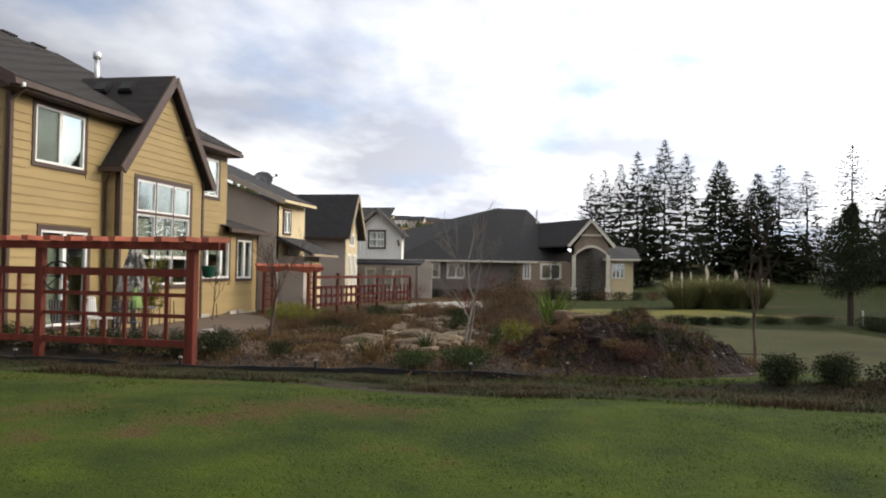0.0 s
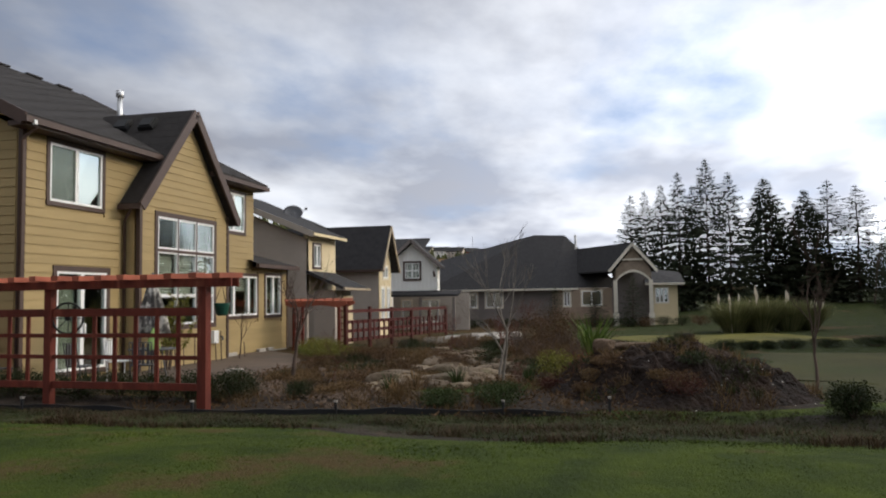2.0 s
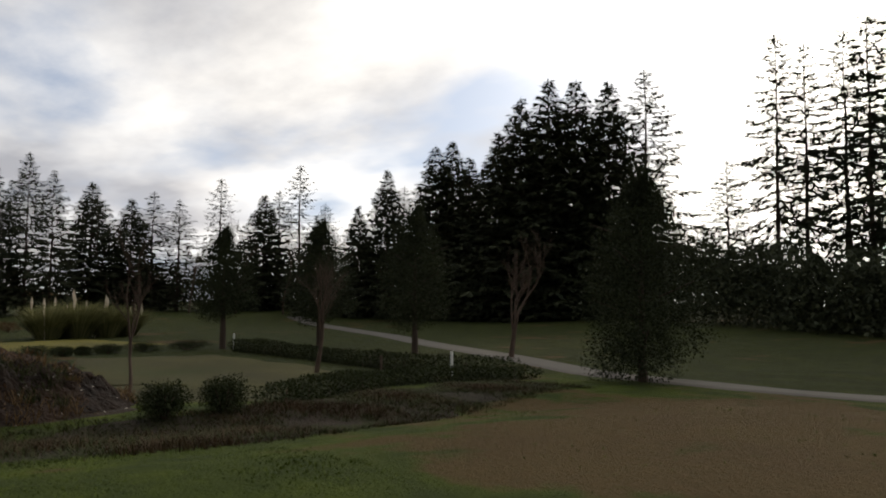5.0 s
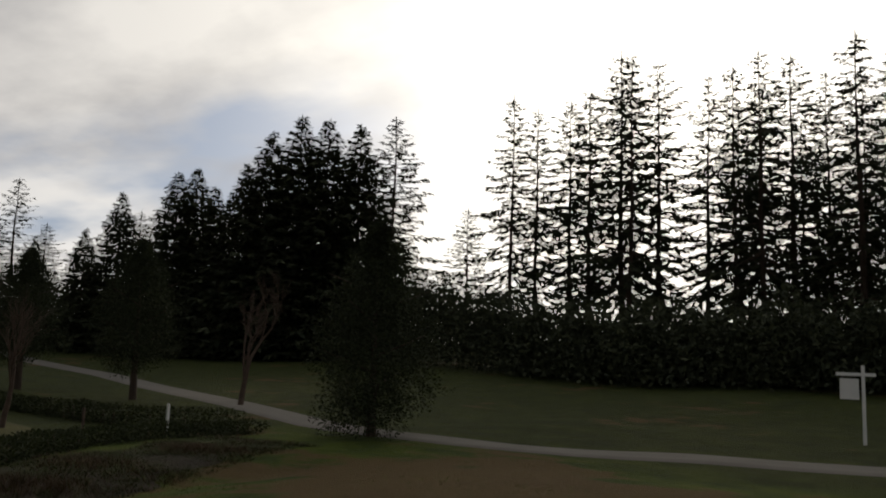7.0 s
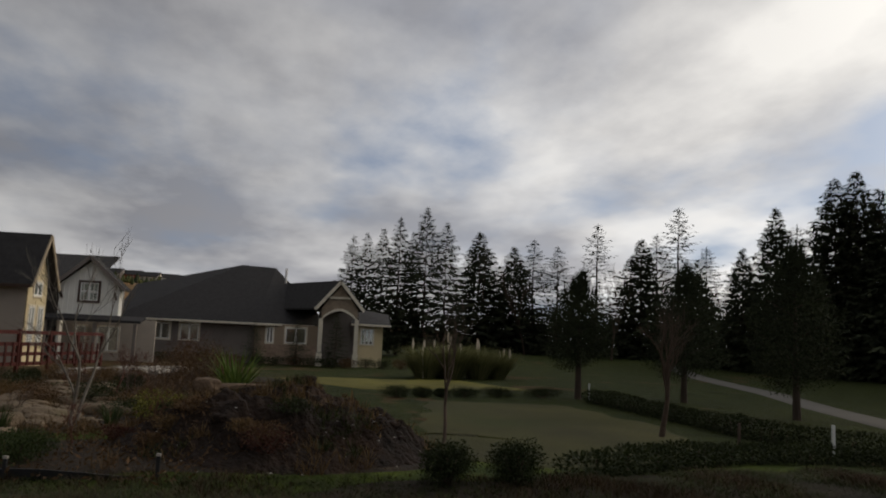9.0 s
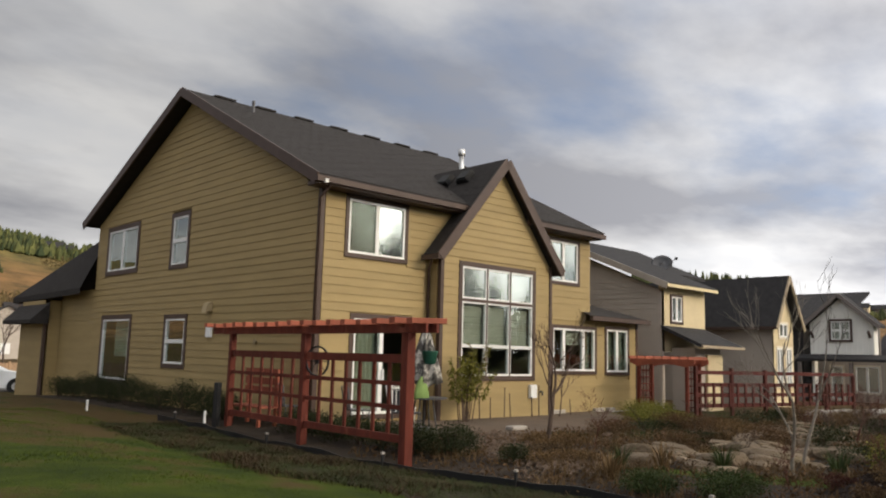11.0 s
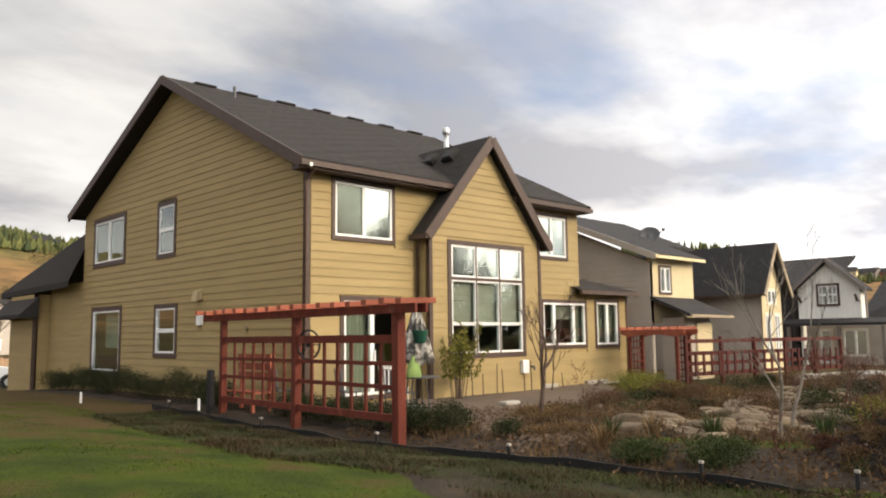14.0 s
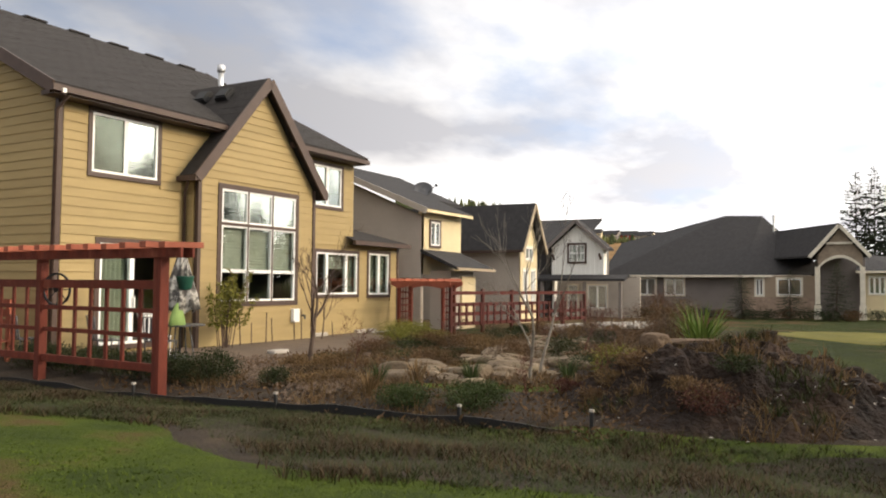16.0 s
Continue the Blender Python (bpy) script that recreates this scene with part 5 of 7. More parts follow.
for z, r in FOLDS:
    for k in range(48):
        a = 2 * math.pi * k / 48
        f = 1 + 0.22 * math.cos(8 * a) + 0.08 * noise.noise((math.cos(a) * 2, math.sin(a) * 2, z * 2))
        canopy.v.append((r * f * math.cos(a), r * f * math.sin(a), z + (0.05 * math.cos(8 * a) if z < 1.0 else 0.0)))
canopy.f = [(i * 48 + k, i * 48 + (k + 1) % 48, (i + 1) * 48 + (k + 1) % 48, (i + 1) * 48 + k) for i in range(len(FOLDS) - 1) for k in range(48)] + [tuple(range(288, 336))]
canopy.done("canopy", UMBRELLA, umbrella, "folded dark and pale patterned canvas", smooth=True)
Mesh().tube([(0, 0, 2.27), (0, 0, 2.33), (0, 0, 2.37)], [0.03, 0.035, 0.008], 10).done("finial", DARK_METAL, umbrella)
for a in range(8):
    q = a * math.pi / 4
    Mesh().tube([(0.03 * math.cos(q), 0.03 * math.sin(q), 2.2), (0.24 * math.cos(q), 0.24 * math.sin(q), 0.97)], [0.008, 0.008], 5).done("rib", DARK_METAL, umbrella)
pot = thing("hanging_planter", "dark green planter hanging from the pergola", "planter", (-1.50, -5.50, 1.52))
Mesh().tube([(0, 0, 0), (0, 0, 0.03), (0, 0, 0.2), (0, 0, 0.22)], [0.07, 0.10, 0.135, 0.14], 14).done("bowl", GREEN_POT, pot, smooth=True)
for k in range(3):
    a = k * 2.1
    Mesh().tube([(0.13 * math.cos(a), 0.13 * math.sin(a), 0.2), (0, 0, 0.55)], [0.005, 0.005], 4).done("chain", BLACK, pot)
Mesh().tube([(0, 0, 0.54), (0, 0, 0.66)], [0.008, 0.008], 5).done("hook", BLACK, pot)
bag = thing("garden_bag", "pale green fabric garden bag slumped on the patio table", "bag", (1.13, -2.42, 1.01))
sack = Mesh()
SACK = [(-0.28, 0.15), (-0.24, 0.19), (-0.12, 0.175), (0.0, 0.14), (0.10, 0.10), (0.17, 0.06), (0.21, 0.035)]
for z, r in SACK:
    for k in range(18):
        a = 2 * math.pi * k / 18
        fold = 1 + 0.18 * noise.noise((math.cos(a) * 1.6, math.sin(a) * 1.6, z * 2.5)) + 0.07 * math.sin(5 * a + z * 6)
        sack.v.append((r * fold * math.cos(a), 0.55 * r * fold * math.sin(a), z))
sack.f = [(i * 18 + k, i * 18 + (k + 1) % 18, (i + 1) * 18 + (k + 1) % 18, (i + 1) * 18 + k) for i in range(len(SACK) - 1) for k in range(18)] + [tuple(range(17, -1, -1)), tuple((len(SACK) - 1) * 18 + k for k in range(18))]
sack.done("body", GREEN_BAG, bag, smooth=True)
Mesh().tube([(-0.08, 0, 0.25), (-0.03, 0, 0.42), (0.03, 0, 0.42), (0.08, 0, 0.25)], [0.012] * 4, 5).done("strap", BLACK, bag)
for x, h in ((4.75, 0.75), (5.15, 0.6), (5.7, 0.85), (5.95, 0.7), (6.85, 0.6), (7.15, 0.9), (8.6, 0.5)):
    s = Mesh().tube([(x, BUMP - 0.25, 0.0), (x + random.uniform(-0.04, 0.04), BUMP - 0.22, h)], [0.018, 0.013], 6).done("garden_stake", TWIG)
    tagged(s, "thin brown wooden plant stake against the wall", "stake", "stakes along the wall")
Mesh().disc((-0.03, 2.58, 1.89), (-1, 0, 0), 0.0, 0.07, 0.04, 14).done("wall_outlet", surface("tan_outlet_cover", (0.30, 0.23, 0.13), 0.6), house, "round tan wall fitting")
for x, y, h, mat, text in ((-2.07, 1.0, 0.34, SIGN_WHITE, "short white plastic pipe at the edge of the bed"), (-2.6, 6.5, 0.26, SIGN_WHITE, "short white pipe stub in the bed")):
    tagged(Mesh().tube([(x, y, ground(x, y) - 0.03), (x, y, ground(x, y) + h), (x, y, ground(x, y) + h + 0.02)], [0.03, 0.03, 0.02], 10).done("pipe_stub", mat), text, "pipe", "pipe stubs in the bed")
tagged(Mesh().box(-1.82, -1.72, 0.98, 1.16, ground(-1.8, 1.0) - 0.05, 0.95).done("dark_post", BLACK, bevel=0.01), "short black post beside the pergola", "post")
step = Mesh().box(3.2, 3.7, -3.2, -2.95, 0.05, 0.14).done("stepping_block", CONCRETE, bevel=0.02)
tagged(step, "pale concrete block lying on the patio edge", "block")
for x, y, l in ((10.4, -0.2, 0.5), (11.1, -0.2, 0.4), (8.3, -0.2, 0.6)):
    s = Mesh().box(x, x + l, y - 0.06, y + 0.06, 0.0, 0.16).done("edging_stone", CONCRETE, bevel=0.015)
    tagged(s, "pale concrete edging block at the foot of the wall", "block", "blocks at the wall")

# ---- boulders, ledge wall, soil heap ----
def boulder(name, x, y, r, flat=0.6, label="grey-brown boulder half sunk in the garden soil", z=None, mat=None, turn=0.0, group="garden boulders", long=1.0):
    bm = bmesh.new()
    bmesh.ops.create_icosphere(bm, subdivisions=3, radius=1.0)
    seed = Vector((x * 3.1, y * 1.7, r * 9))
    for v in bm.verts:
        p = v.co.normalized()
        k = 1 + 0.28 * noise.noise(p * 1.3 + seed) + 0.10 * noise.noise(p * 3.4 + seed)
        p = p * k
        for ax in (0, 1, 2):                     # broken faces
            if p[ax] > 0.72:
                p[ax] = 0.72 + (p[ax] - 0.72) * 0.25
        v.co = Vector((p.x * r * long, p.y * r * 0.85, p.z * r * flat))
    me = bpy.data.meshes.new(name)
    bm.to_mesh(me)
    bm.free()
    me.materials.append(mat or ROCK)
    ob = new(name, me)
    ob.location = (x, y, (ground(x, y) if z is None else z) + r * flat * 0.45)
    ob.rotation_euler = (random.uniform(-0.15, 0.15), random.uniform(-0.15, 0.15), turn or random.uniform(0, 6))
    return tagged(ob, label, "boulder", group)


rng = random.Random(4)
for i in range(70):
    s = rng.random()
    boulder("boulder", 1.2 + 9.5 * s + rng.uniform(-0.6, 0.6), -6.4 - 2.6 * rng.random() - 0.9 * math.sin(s * 5), rng.uniform(0.10, 0.32), rng.uniform(0.4, 0.7), long=rng.uniform(1.0, 1.7))
LEDGE = surface("pale_weathered_ledge_stone", (0.27, 0.21, 0.145), 0.9, vary=0.35, scale=3, fine=16, bump=0.8, bump_distance=0.05, spot=(0.17, 0.15, 0.08), per_piece=0.45)
for i in range(44):
    s = rng.random()
    boulder("ledge_stone", 0.6 + 8.5 * s + rng.uniform(-0.4, 0.4), -6.9 - 2.3 * rng.random() - 0.7 * math.sin(s * 4), rng.uniform(0.10, 0.27), rng.uniform(0.28, 0.5), "pale flat weathered stone in the rockery", mat=LEDGE, group="flat stones of the rockery", long=rng.uniform(1.2, 2.1))
for x, y, r in ((2.1, -8.7, 0.34), (3.2, -9.1, 0.36), (4.6, -9.5, 0.32), (5.9, -9.3, 0.34), (3.9, -8.1, 0.30), (6.8, -8.6, 0.34), (1.0, -7.9, 0.28)):
    boulder("boulder", x, y, r, 0.55, "large weathered grey-brown boulder in the rockery", long=1.7)
for i in range(9):
    x, y = 15.8 + i * 0.75, -5.0 - i * 0.28
    boulder("ledge_stone", x, y, 0.42, 0.55, "pale flat stone of a low garden ledge", mat=CONCRETE, group="stones of the ledge", long=1.4)
for i in range(12):
    x, y = 4.2 + 0.36 * i, -5.0 - 0.12 * i
    boulder("edging_rock", x, y, 0.15, 0.6, "small red-brown rock edging the bed", mat=GRAVEL, group="edging rocks")


def heap_height(x, y):
    """The lumpy surface of the dug heap, over the ground."""
    u, w = (x - 1.9) / 3.1, (y + 13.2) / 2.65
    r = math.hypot(u * (1.0 if u < 0 else 1.05), w)
    top = 0.98 * max(0.0, 1 - r ** 1.6) * (1 + 0.35 * noise.noise((x * 0.9, y * 0.9, 1.0)))
    top += 0.26 * noise.noise((x * 2.1, y * 2.1, 4.0)) * smooth_step(1.0, 0.6, r) + 0.13 * noise.noise((x * 6, y * 6, 2.0)) * smooth_step(1.0, 0.7, r)
    return ground(x, y) + top - 0.05


heap = Mesh()
HN = 90
heap.v = [(1.9 + (i / HN * 2 - 1) * 3.1, -13.2 + (j / HN * 2 - 1) * 2.65, 0) for i in range(HN + 1) for j in range(HN + 1)]
heap.v = [(x, y, heap_height(x, y) + 0.035 * noise.noise((x * 17, y * 17, 6.0))) for x, y, _ in heap.v]
heap.f = [(i * (HN + 1) + j, (i + 1) * (HN + 1) + j, (i + 1) * (HN + 1) + j + 1, i * (HN + 1) + j + 1) for i in range(HN) for j in range(HN)]
tagged(heap.done("soil_heap", SOIL, smooth=False), "dark heap of bare dug soil overgrown with weeds", "soil heap")
SLAB = surface("brown_slab_stone", (0.125, 0.085, 0.055), 0.95, vary=0.35, scale=4, fine=18, bump=0.7, bump_distance=0.04, spot=(0.08, 0.07, 0.04))
boulder("flat_stone", 2.55, -12.45, 0.50, 0.22, "flat brown slab of stone lying on the soil heap", z=heap_height(2.55, -12.45) + 0.10, mat=SLAB, long=1.45, turn=1.75, group="")
boulder("boulder", 2.25, -11.85, 0.25, 0.8, "rounded tan boulder at the crest of the soil heap", z=heap_height(2.25, -11.85) - 0.02, mat=SLAB)
for i in range(40):
    a, k = rng.uniform(0, 6.28), rng.uniform(0.15, 0.92)
    x, y = 1.9 + 3.0 * k * math.cos(a), -13.2 + 2.5 * k * math.sin(a)
    boulder("clod", x, y, rng.uniform(0.05, 0.17), 0.7, "dark clod of earth on the soil heap", z=heap_height(x, y) - 0.04, mat=SOIL, group="clods on the heap")
chips = Mesh()
for i in range(50):
    a, k = rng.uniform(2.2, 4.6), rng.uniform(0.55, 1.06)
    x, y = 1.9 + 3.1 * k * math.cos(a), -13.2 + 2.65 * k * math.sin(a) * rng.uniform(0.9, 1.1)
    r, z = rng.uniform(0.007, 0.02), max(heap_height(x, y), ground(x, y) + 0.02)
    chips.add([(x + r, y, z), (x, y + r * 1.6, z), (x - r, y, z), (x, y - r * 1.6, z), (x, y, z + r * 0.9)], [(0, 1, 4), (1, 2, 4), (2, 3, 4), (3, 0, 4)])
tagged(chips.done("stone_chips", CONCRETE), "pale stone chips scattered on the soil heap", "stones", kind="stuff")
# ---- conifers ----
def rv(r):
    """A random unit vector."""
    while True:
        v = Vector((r.uniform(-1, 1), r.uniform(-1, 1), r.uniform(-1, 1)))
        if 0.05 < v.length < 1:
            return v.normalized()


def conifer(h, wide, seed, bare=0.15, level=0.5, arms=5, sprays=8, droop=0.35, power=0.85, ragged=0.35, spray=0.75, broken=0.0):
    """Trunk and crown meshes of one fir: whorls of drooping limbs, each carrying flat sprays of needles."""
    r = random.Random(seed)
    trunk, crown = Mesh(), Mesh()
    bend = [(r.gauss(0, 0.05), r.gauss(0, 0.05), h * k / 6) for k in range(7)]
    trunk.tube(bend, [max(0.02, 0.0105 * h * (1 - k / 6.05) ** 0.9) for k in range(7)], 7)
    z = bare * h
    while z < h * 0.985:
        t = (z / h - bare) / (1 - bare)
        reach = wide * (1 - t) ** power * (0.55 + 0.45 * min(1.0, t * 5 + 0.35))
        n = arms if t < 0.85 else 4
        a0 = r.uniform(0, 6.28)
        for k in range(n):
            if r.random() < broken * (1 - t):
                continue
            a = a0 + k * 6.283 / n + r.uniform(-0.35, 0.35)
            length = max(0.25, reach * (1 + r.uniform(-ragged, ragged)))
            out = Vector((math.cos(a), math.sin(a), 0))
            rise = 0.25 * t - droop * (1 - t) * r.uniform(0.6, 1.2)
            base = Vector((bend[min(6, int(z / h * 6))][0], bend[min(6, int(z / h * 6))][1], z + r.uniform(-0.15, 0.15)))
            path = [base + out * length * s + Vector((0, 0, length * (rise * s * 1.25 - 0.12 * s * s + 0.15 * s ** 3))) for s in (0, 0.35, 0.7, 1.0)]
            trunk.tube(path, [0.012 + 0.012 * length, 0.012 + 0.007 * length, 0.012, 0.006], 3, cap=False)
            m = max(3, int(sprays * length / wide + 2))
            for i in range(m):
                s = 0.22 + 0.78 * (i + r.random()) / m
                f = s * 3
                j = min(2, int(f))
                p = path[j].lerp(path[j + 1], f - j)
                side = out.cross(Vector((0, 0, 1))) * r.choice((-1, 1))
                d = (out * r.uniform(0.3, 0.9) + side * r.uniform(0.2, 0.9) + Vector((0, 0, r.uniform(-0.75, 0.15)))).normalized()
                size = spray * r.uniform(0.55, 1.1) * (1 - 0.45 * t)
                crown.leaf(p, d, (Vector((0, 0, 1)) + 0.5 * rv(r)).normalized(), size, size * r.uniform(0.28, 0.5))
                if r.random() < 0.5:
                    crown.leaf(p, (out * 0.6 + Vector((0, 0, r.uniform(-1, 0.2))) + 0.3 * rv(r)).normalized(), rv(r), size * 0.7, size * 0.28)
        z += level * (1 - 0.35 * t) * r.uniform(0.8, 1.2)
    top = Vector((0, 0, h))
    for k in range(12):
        crown.leaf(Vector((0, 0, h * (0.93 + 0.004 * k))), (Vector((0, 0, 1.0)) + 0.55 * rv(r)).normalized(), rv(r), 0.32, 0.07)
    crown.leaf(Vector((0, 0, h * 0.97)), Vector((0, 0, 1)), Vector((1, 0, 0)), 0.03 * h + 0.1, 0.07)
    return trunk.mesh("trunk", BARK), crown.mesh("crown", NEEDLE)


FIRS = {"thin": [conifer(20, 4.3, s, 0.10, 0.50, 7, 34, 0.30, 0.8, 0.4, 0.72, 0.10) for s in (1, 2, 3)],
        "open": [conifer(20, 3.9, s, 0.08, 0.55, 6, 36, 0.35, 0.75, 0.5, 0.62, 0.14) for s in (4, 5, 6)],
        "full": [conifer(20, 5.0, s, 0.04, 0.38, 8, 40, 0.26, 0.85, 0.32, 0.9) for s in (7, 8)],
        "tall": [conifer(20, 3.1, s, 0.22, 0.55, 5, 44, 0.40, 0.70, 0.65, 0.55, 0.22) for s in (21, 22, 23, 24)],
        "bare": [conifer(20, 3.2, s, 0.2, 0.60, 5, 8, 0.25, 0.7, 0.5, 0.8, 0.25) for s in (9, 10)]}
FIR_TEXT = {"tall": "tall ragged fir with a bare lower trunk", "thin": "slender dark fir with drooping branches", "open": "tall ragged dark fir with gaps between its limbs",
            "full": "broad dense dark green fir", "bare": "thin fir with sparse half-bare branches"}


def plant_fir(kind, x, y, h, r, wide=1.0):
    """One fir of the wood, on shared meshes."""
    t, c = r.choice(FIRS[kind])
    ob = thing("fir_tree", FIR_TEXT[kind] + " by the fairway", "tree", (x, y, ground(x, y) - 0.1), "firs round the golf course")
    k = h * 1.055 / 20
    ob.scale, ob.rotation_euler = (k * wide, k * wide, k), (0, 0, r.uniform(0, 6.28))
    new("trunk", t).parent = ob
    new("crown", c).parent = ob
    return ob


rf = random.Random(11)
# the slender row behind the dark house
for x, y, h in ((71.6, -12.7, 12.2), (71.6, -14.2, 12.5), (71.5, -15.9, 12.9), (71.4, -17.6, 13.9), (73.4, -19.1, 12.5), (71.1, -20.4, 14.8), (70.8, -22.5, 13.2)):
    plant_fir("thin", x, y, h, rf, 1.1)
# mixed trees at the far side of the course
for kind, x, y, h in (("full", 77.3, -27.0, 13.1), ("full", 76.6, -30.9, 11.6), ("open", 76.1, -33.1, 12.5), ("open", 75.5, -35.7, 11.8), ("bare", 74.3, -39.9, 14.2), ("full", 72.8, -44.5, 12.6),
                      ("open", 72.2, -46.0, 13.1), ("bare", 71.3, -48.1, 15.8), ("open", 70.1, -50.8, 11.6)):
    plant_fir(kind, x, y, h, rf, 1.6 if kind == "open" else 1.45)
for kind, x, y, h in (("full", 60.4, -45.4, 9.4), ("full", 56.9, -48.3, 10.5), ("full", 53.8, -49.8, 13.7), ("open", 53.0, -51.3, 12.2), ("full", 46.4, -50.6, 14.9), ("full", 45.5, -51.9, 15.3), ("full", 43.0, -52.0, 13.5)):
    plant_fir(kind, x, y, h, rf, 1.4 if kind == "open" else 1.2)
for kind, x, y, h in (("full", 39.9, -52.8, 15.2), ("full", 37.2, -53.0, 17.4), ("full", 35.8, -54.8, 18.8), ("full", 34.3, -56.4, 18.6), ("full", 33.5, -59.3, 18.6), ("open", 29.1, -58.8, 18.4), ("open", 40.0, -83.5, 15.5)):
    plant_fir(kind, x, y, h, rf, 1.35 if kind == "open" else 1.2)
# the tall ragged row against the evening sky
for x, y, h in ((22.1, -65.3, 20.4), (21.3, -67.8, 19.8), (19.9, -70.8, 21.0), (16.8, -68.4, 20.7), (14.6, -69.4, 23.5), (12.2, -66.2, 22.1), (11.9, -70.4, 22.3), (9.7, -75.3, 22.3), (6.8, -72.6, 22.1),
                (3.9, -69.3, 21.5), (2.9, -73.7, 22.3), (1.0, -76.1, 21.2), (-2.6, -67.8, 20.9), (-4.0, -72.9, 21.3), (-8.0, -70.0, 22.0), (-12.5, -69.0, 20.5), (-17.0, -72.0, 22.5), (-23.0, -70.0, 21.0)):
    plant_fir("tall", x, y, h, rf, rf.uniform(0.95, 1.25))

for i in range(16):
    x = 9.0 - 2.3 * i + rf.uniform(-0.8, 0.8)
    plant_fir("tall" if i % 3 else "open", x, -80.0 + rf.uniform(-2.5, 2.5), rf.uniform(17.5, 22.0), rf, rf.uniform(0.95, 1.2))

# the dark wood below and behind the firs, and undergrowth
wood = Mesh()
for i in range(3000):
    b = radians(rf.uniform(-128, -9))
    dist = between(math.degrees(b), [-130, -66, -60, -52, -46, -38, -25, -9], [39, 39, 43, 52, 60, 70, 94, 90]) + rf.uniform(-0.5, 6)
    x, y = -11 + dist * math.cos(b), -13 + dist * math.sin(b)
    tall = between(math.degrees(b), [-130, -66, -55, -45, -35, -28, -18, -9], [4.0, 3.9, 4.8, 7.5, 8.0, 6.8, 5.2, 4.2]) * rf.uniform(0.5, 1.05) * (1.0 + 0.3 * noise.noise((x * 0.22, y * 0.22, 8.0)))
    g = ground(x, y)
    for k in range(68):
        s = rf.random() ** 0.7
        p = Vector((x + rf.gauss(0, 1.0) * (1.15 - s), y + rf.gauss(0, 1.0) * (1.15 - s), g + tall * s))
        wood.leaf(p, (rv(rf) + Vector((0, 0, 0.4))).normalized(), rv(rf), rf.uniform(0.18, 0.45), rf.uniform(0.09, 0.2))
tagged(wood.done("far_woods", NEEDLE), "dark undergrowth and low evergreens at the wood's edge", "woods", kind="stuff")


# ---- broad and round evergreens, hedges, shrubs ----
def foliage(m, centre, size, count, leaf, r, flat=0.0, shell=0.55):
    """Leaves through an uneven ellipsoid, thicker towards its outside."""
    c = Vector(centre)
    for _ in range(count):
        d = rv(r)
        k = (shell + (1 - shell) * r.random()) * (1 + 0.22 * noise.noise(d * 2.2 + c))
        p = c + Vector((d.x * size[0], d.y * size[1], d.z * size[2])) * k
        way = (d + 0.8 * rv(r)).normalized()
        s = leaf * r.uniform(0.45, 1.0)
        m.leaf(p, way, rv(r), s, s * r.uniform(0.4, 0.7))
    return m


def round_evergreen(x, y, h, wide, seed, label, trunk_h=0.9, leaves=30000, leaf=0.085):
    r = random.Random(seed)
    ob = thing("evergreen_tree", label, "tree", (x, y, ground(x, y) - 0.05))
    t = Mesh().tube([(0, 0, 0), (0.03, 0, trunk_h), (0, 0.04, h * 0.8)], [0.13, 0.10, 0.03], 8)
    for k in range(9):
        a = k * 2.4
        z = trunk_h + (h - trunk_h) * k / 12
        t.tube([(0, 0, z), (0.6 * wide * math.cos(a), 0.6 * wide * math.sin(a), z + 0.5)], [0.035, 0.01], 4)
    t.done("trunk", BARK, ob)
    c = Mesh()
    for k in range(26):
        s = (k + 0.5) / 26
        z = trunk_h + (h - trunk_h) * s
        w = wide * (math.sin(math.pi * min(1.0, 0.16 + 0.84 * s) ** 0.75) ** 0.75) * 0.62
        a = k * 2.4 + r.random()
        foliage(c, (w * 0.62 * math.cos(a), w * 0.62 * math.sin(a), z), (w * 0.62 + 0.12, w * 0.62 + 0.12, (h - trunk_h) * 0.11 + 0.1), leaves // 26, leaf, r, shell=0.3)
    c.done("crown", NEEDLE_B, ob)
    return ob


round_evergreen(11.75, -27.5, 5.1, 2.0, 31, "dark conical evergreen on a bare trunk by the path", 1.15)
round_evergreen(17.8, -26.5, 5.0, 2.3, 32, "dark rounded evergreen on a short trunk beyond the hedge", 1.2)
round_evergreen(17.4, -22.3, 4.5, 1.8, 33, "dark oval evergreen on a thin trunk", 1.4)
round_evergreen(-0.3, -26.1, 4.5, 2.1, 34, "broad dark evergreen shrub beside the path", 0.4, 42000, 0.08)


def shrub(name, x, y, size, label, mat, count=420, leaf=0.09, seed=0, group="", twigs=6, z=None, category="shrub"):
    r = random.Random(seed or int(x * 97 + y * 31))
    ob = thing(name, label, category, (x, y, (ground(x, y) if z is None else z) - 0.03), group)
    t = Mesh()
    for k in range(twigs):
        a = r.uniform(0, 6.28)
        t.tube([(0, 0, 0), (size[0] * 0.5 * math.cos(a), size[1] * 0.5 * math.sin(a), size[2] * 1.2)], [0.018, 0.006], 4)
    tagged(t.done("stem_cluster", TWIG, ob), kind="stuff")
    c = Mesh()
    for k in range(5):
        a = k * 1.3 + r.random()
        foliage(c, (size[0] * 0.38 * math.cos(a), size[1] * 0.38 * math.sin(a), size[2] * (0.75 + 0.35 * r.random())), (size[0] * 0.68, size[1] * 0.68, size[2] * 0.72), count // 3, leaf, r, shell=0.35)
    c.done("foliage", mat, ob)
    return ob


LEAF_M = leafy("mid_green_leaves", (0.024, 0.038, 0.012), (0.065, 0.088, 0.026))
LEAF_R = leafy("orange_dry_leaves", (0.16, 0.075, 0.025), (0.34, 0.17, 0.06), 0.8, 0.3)


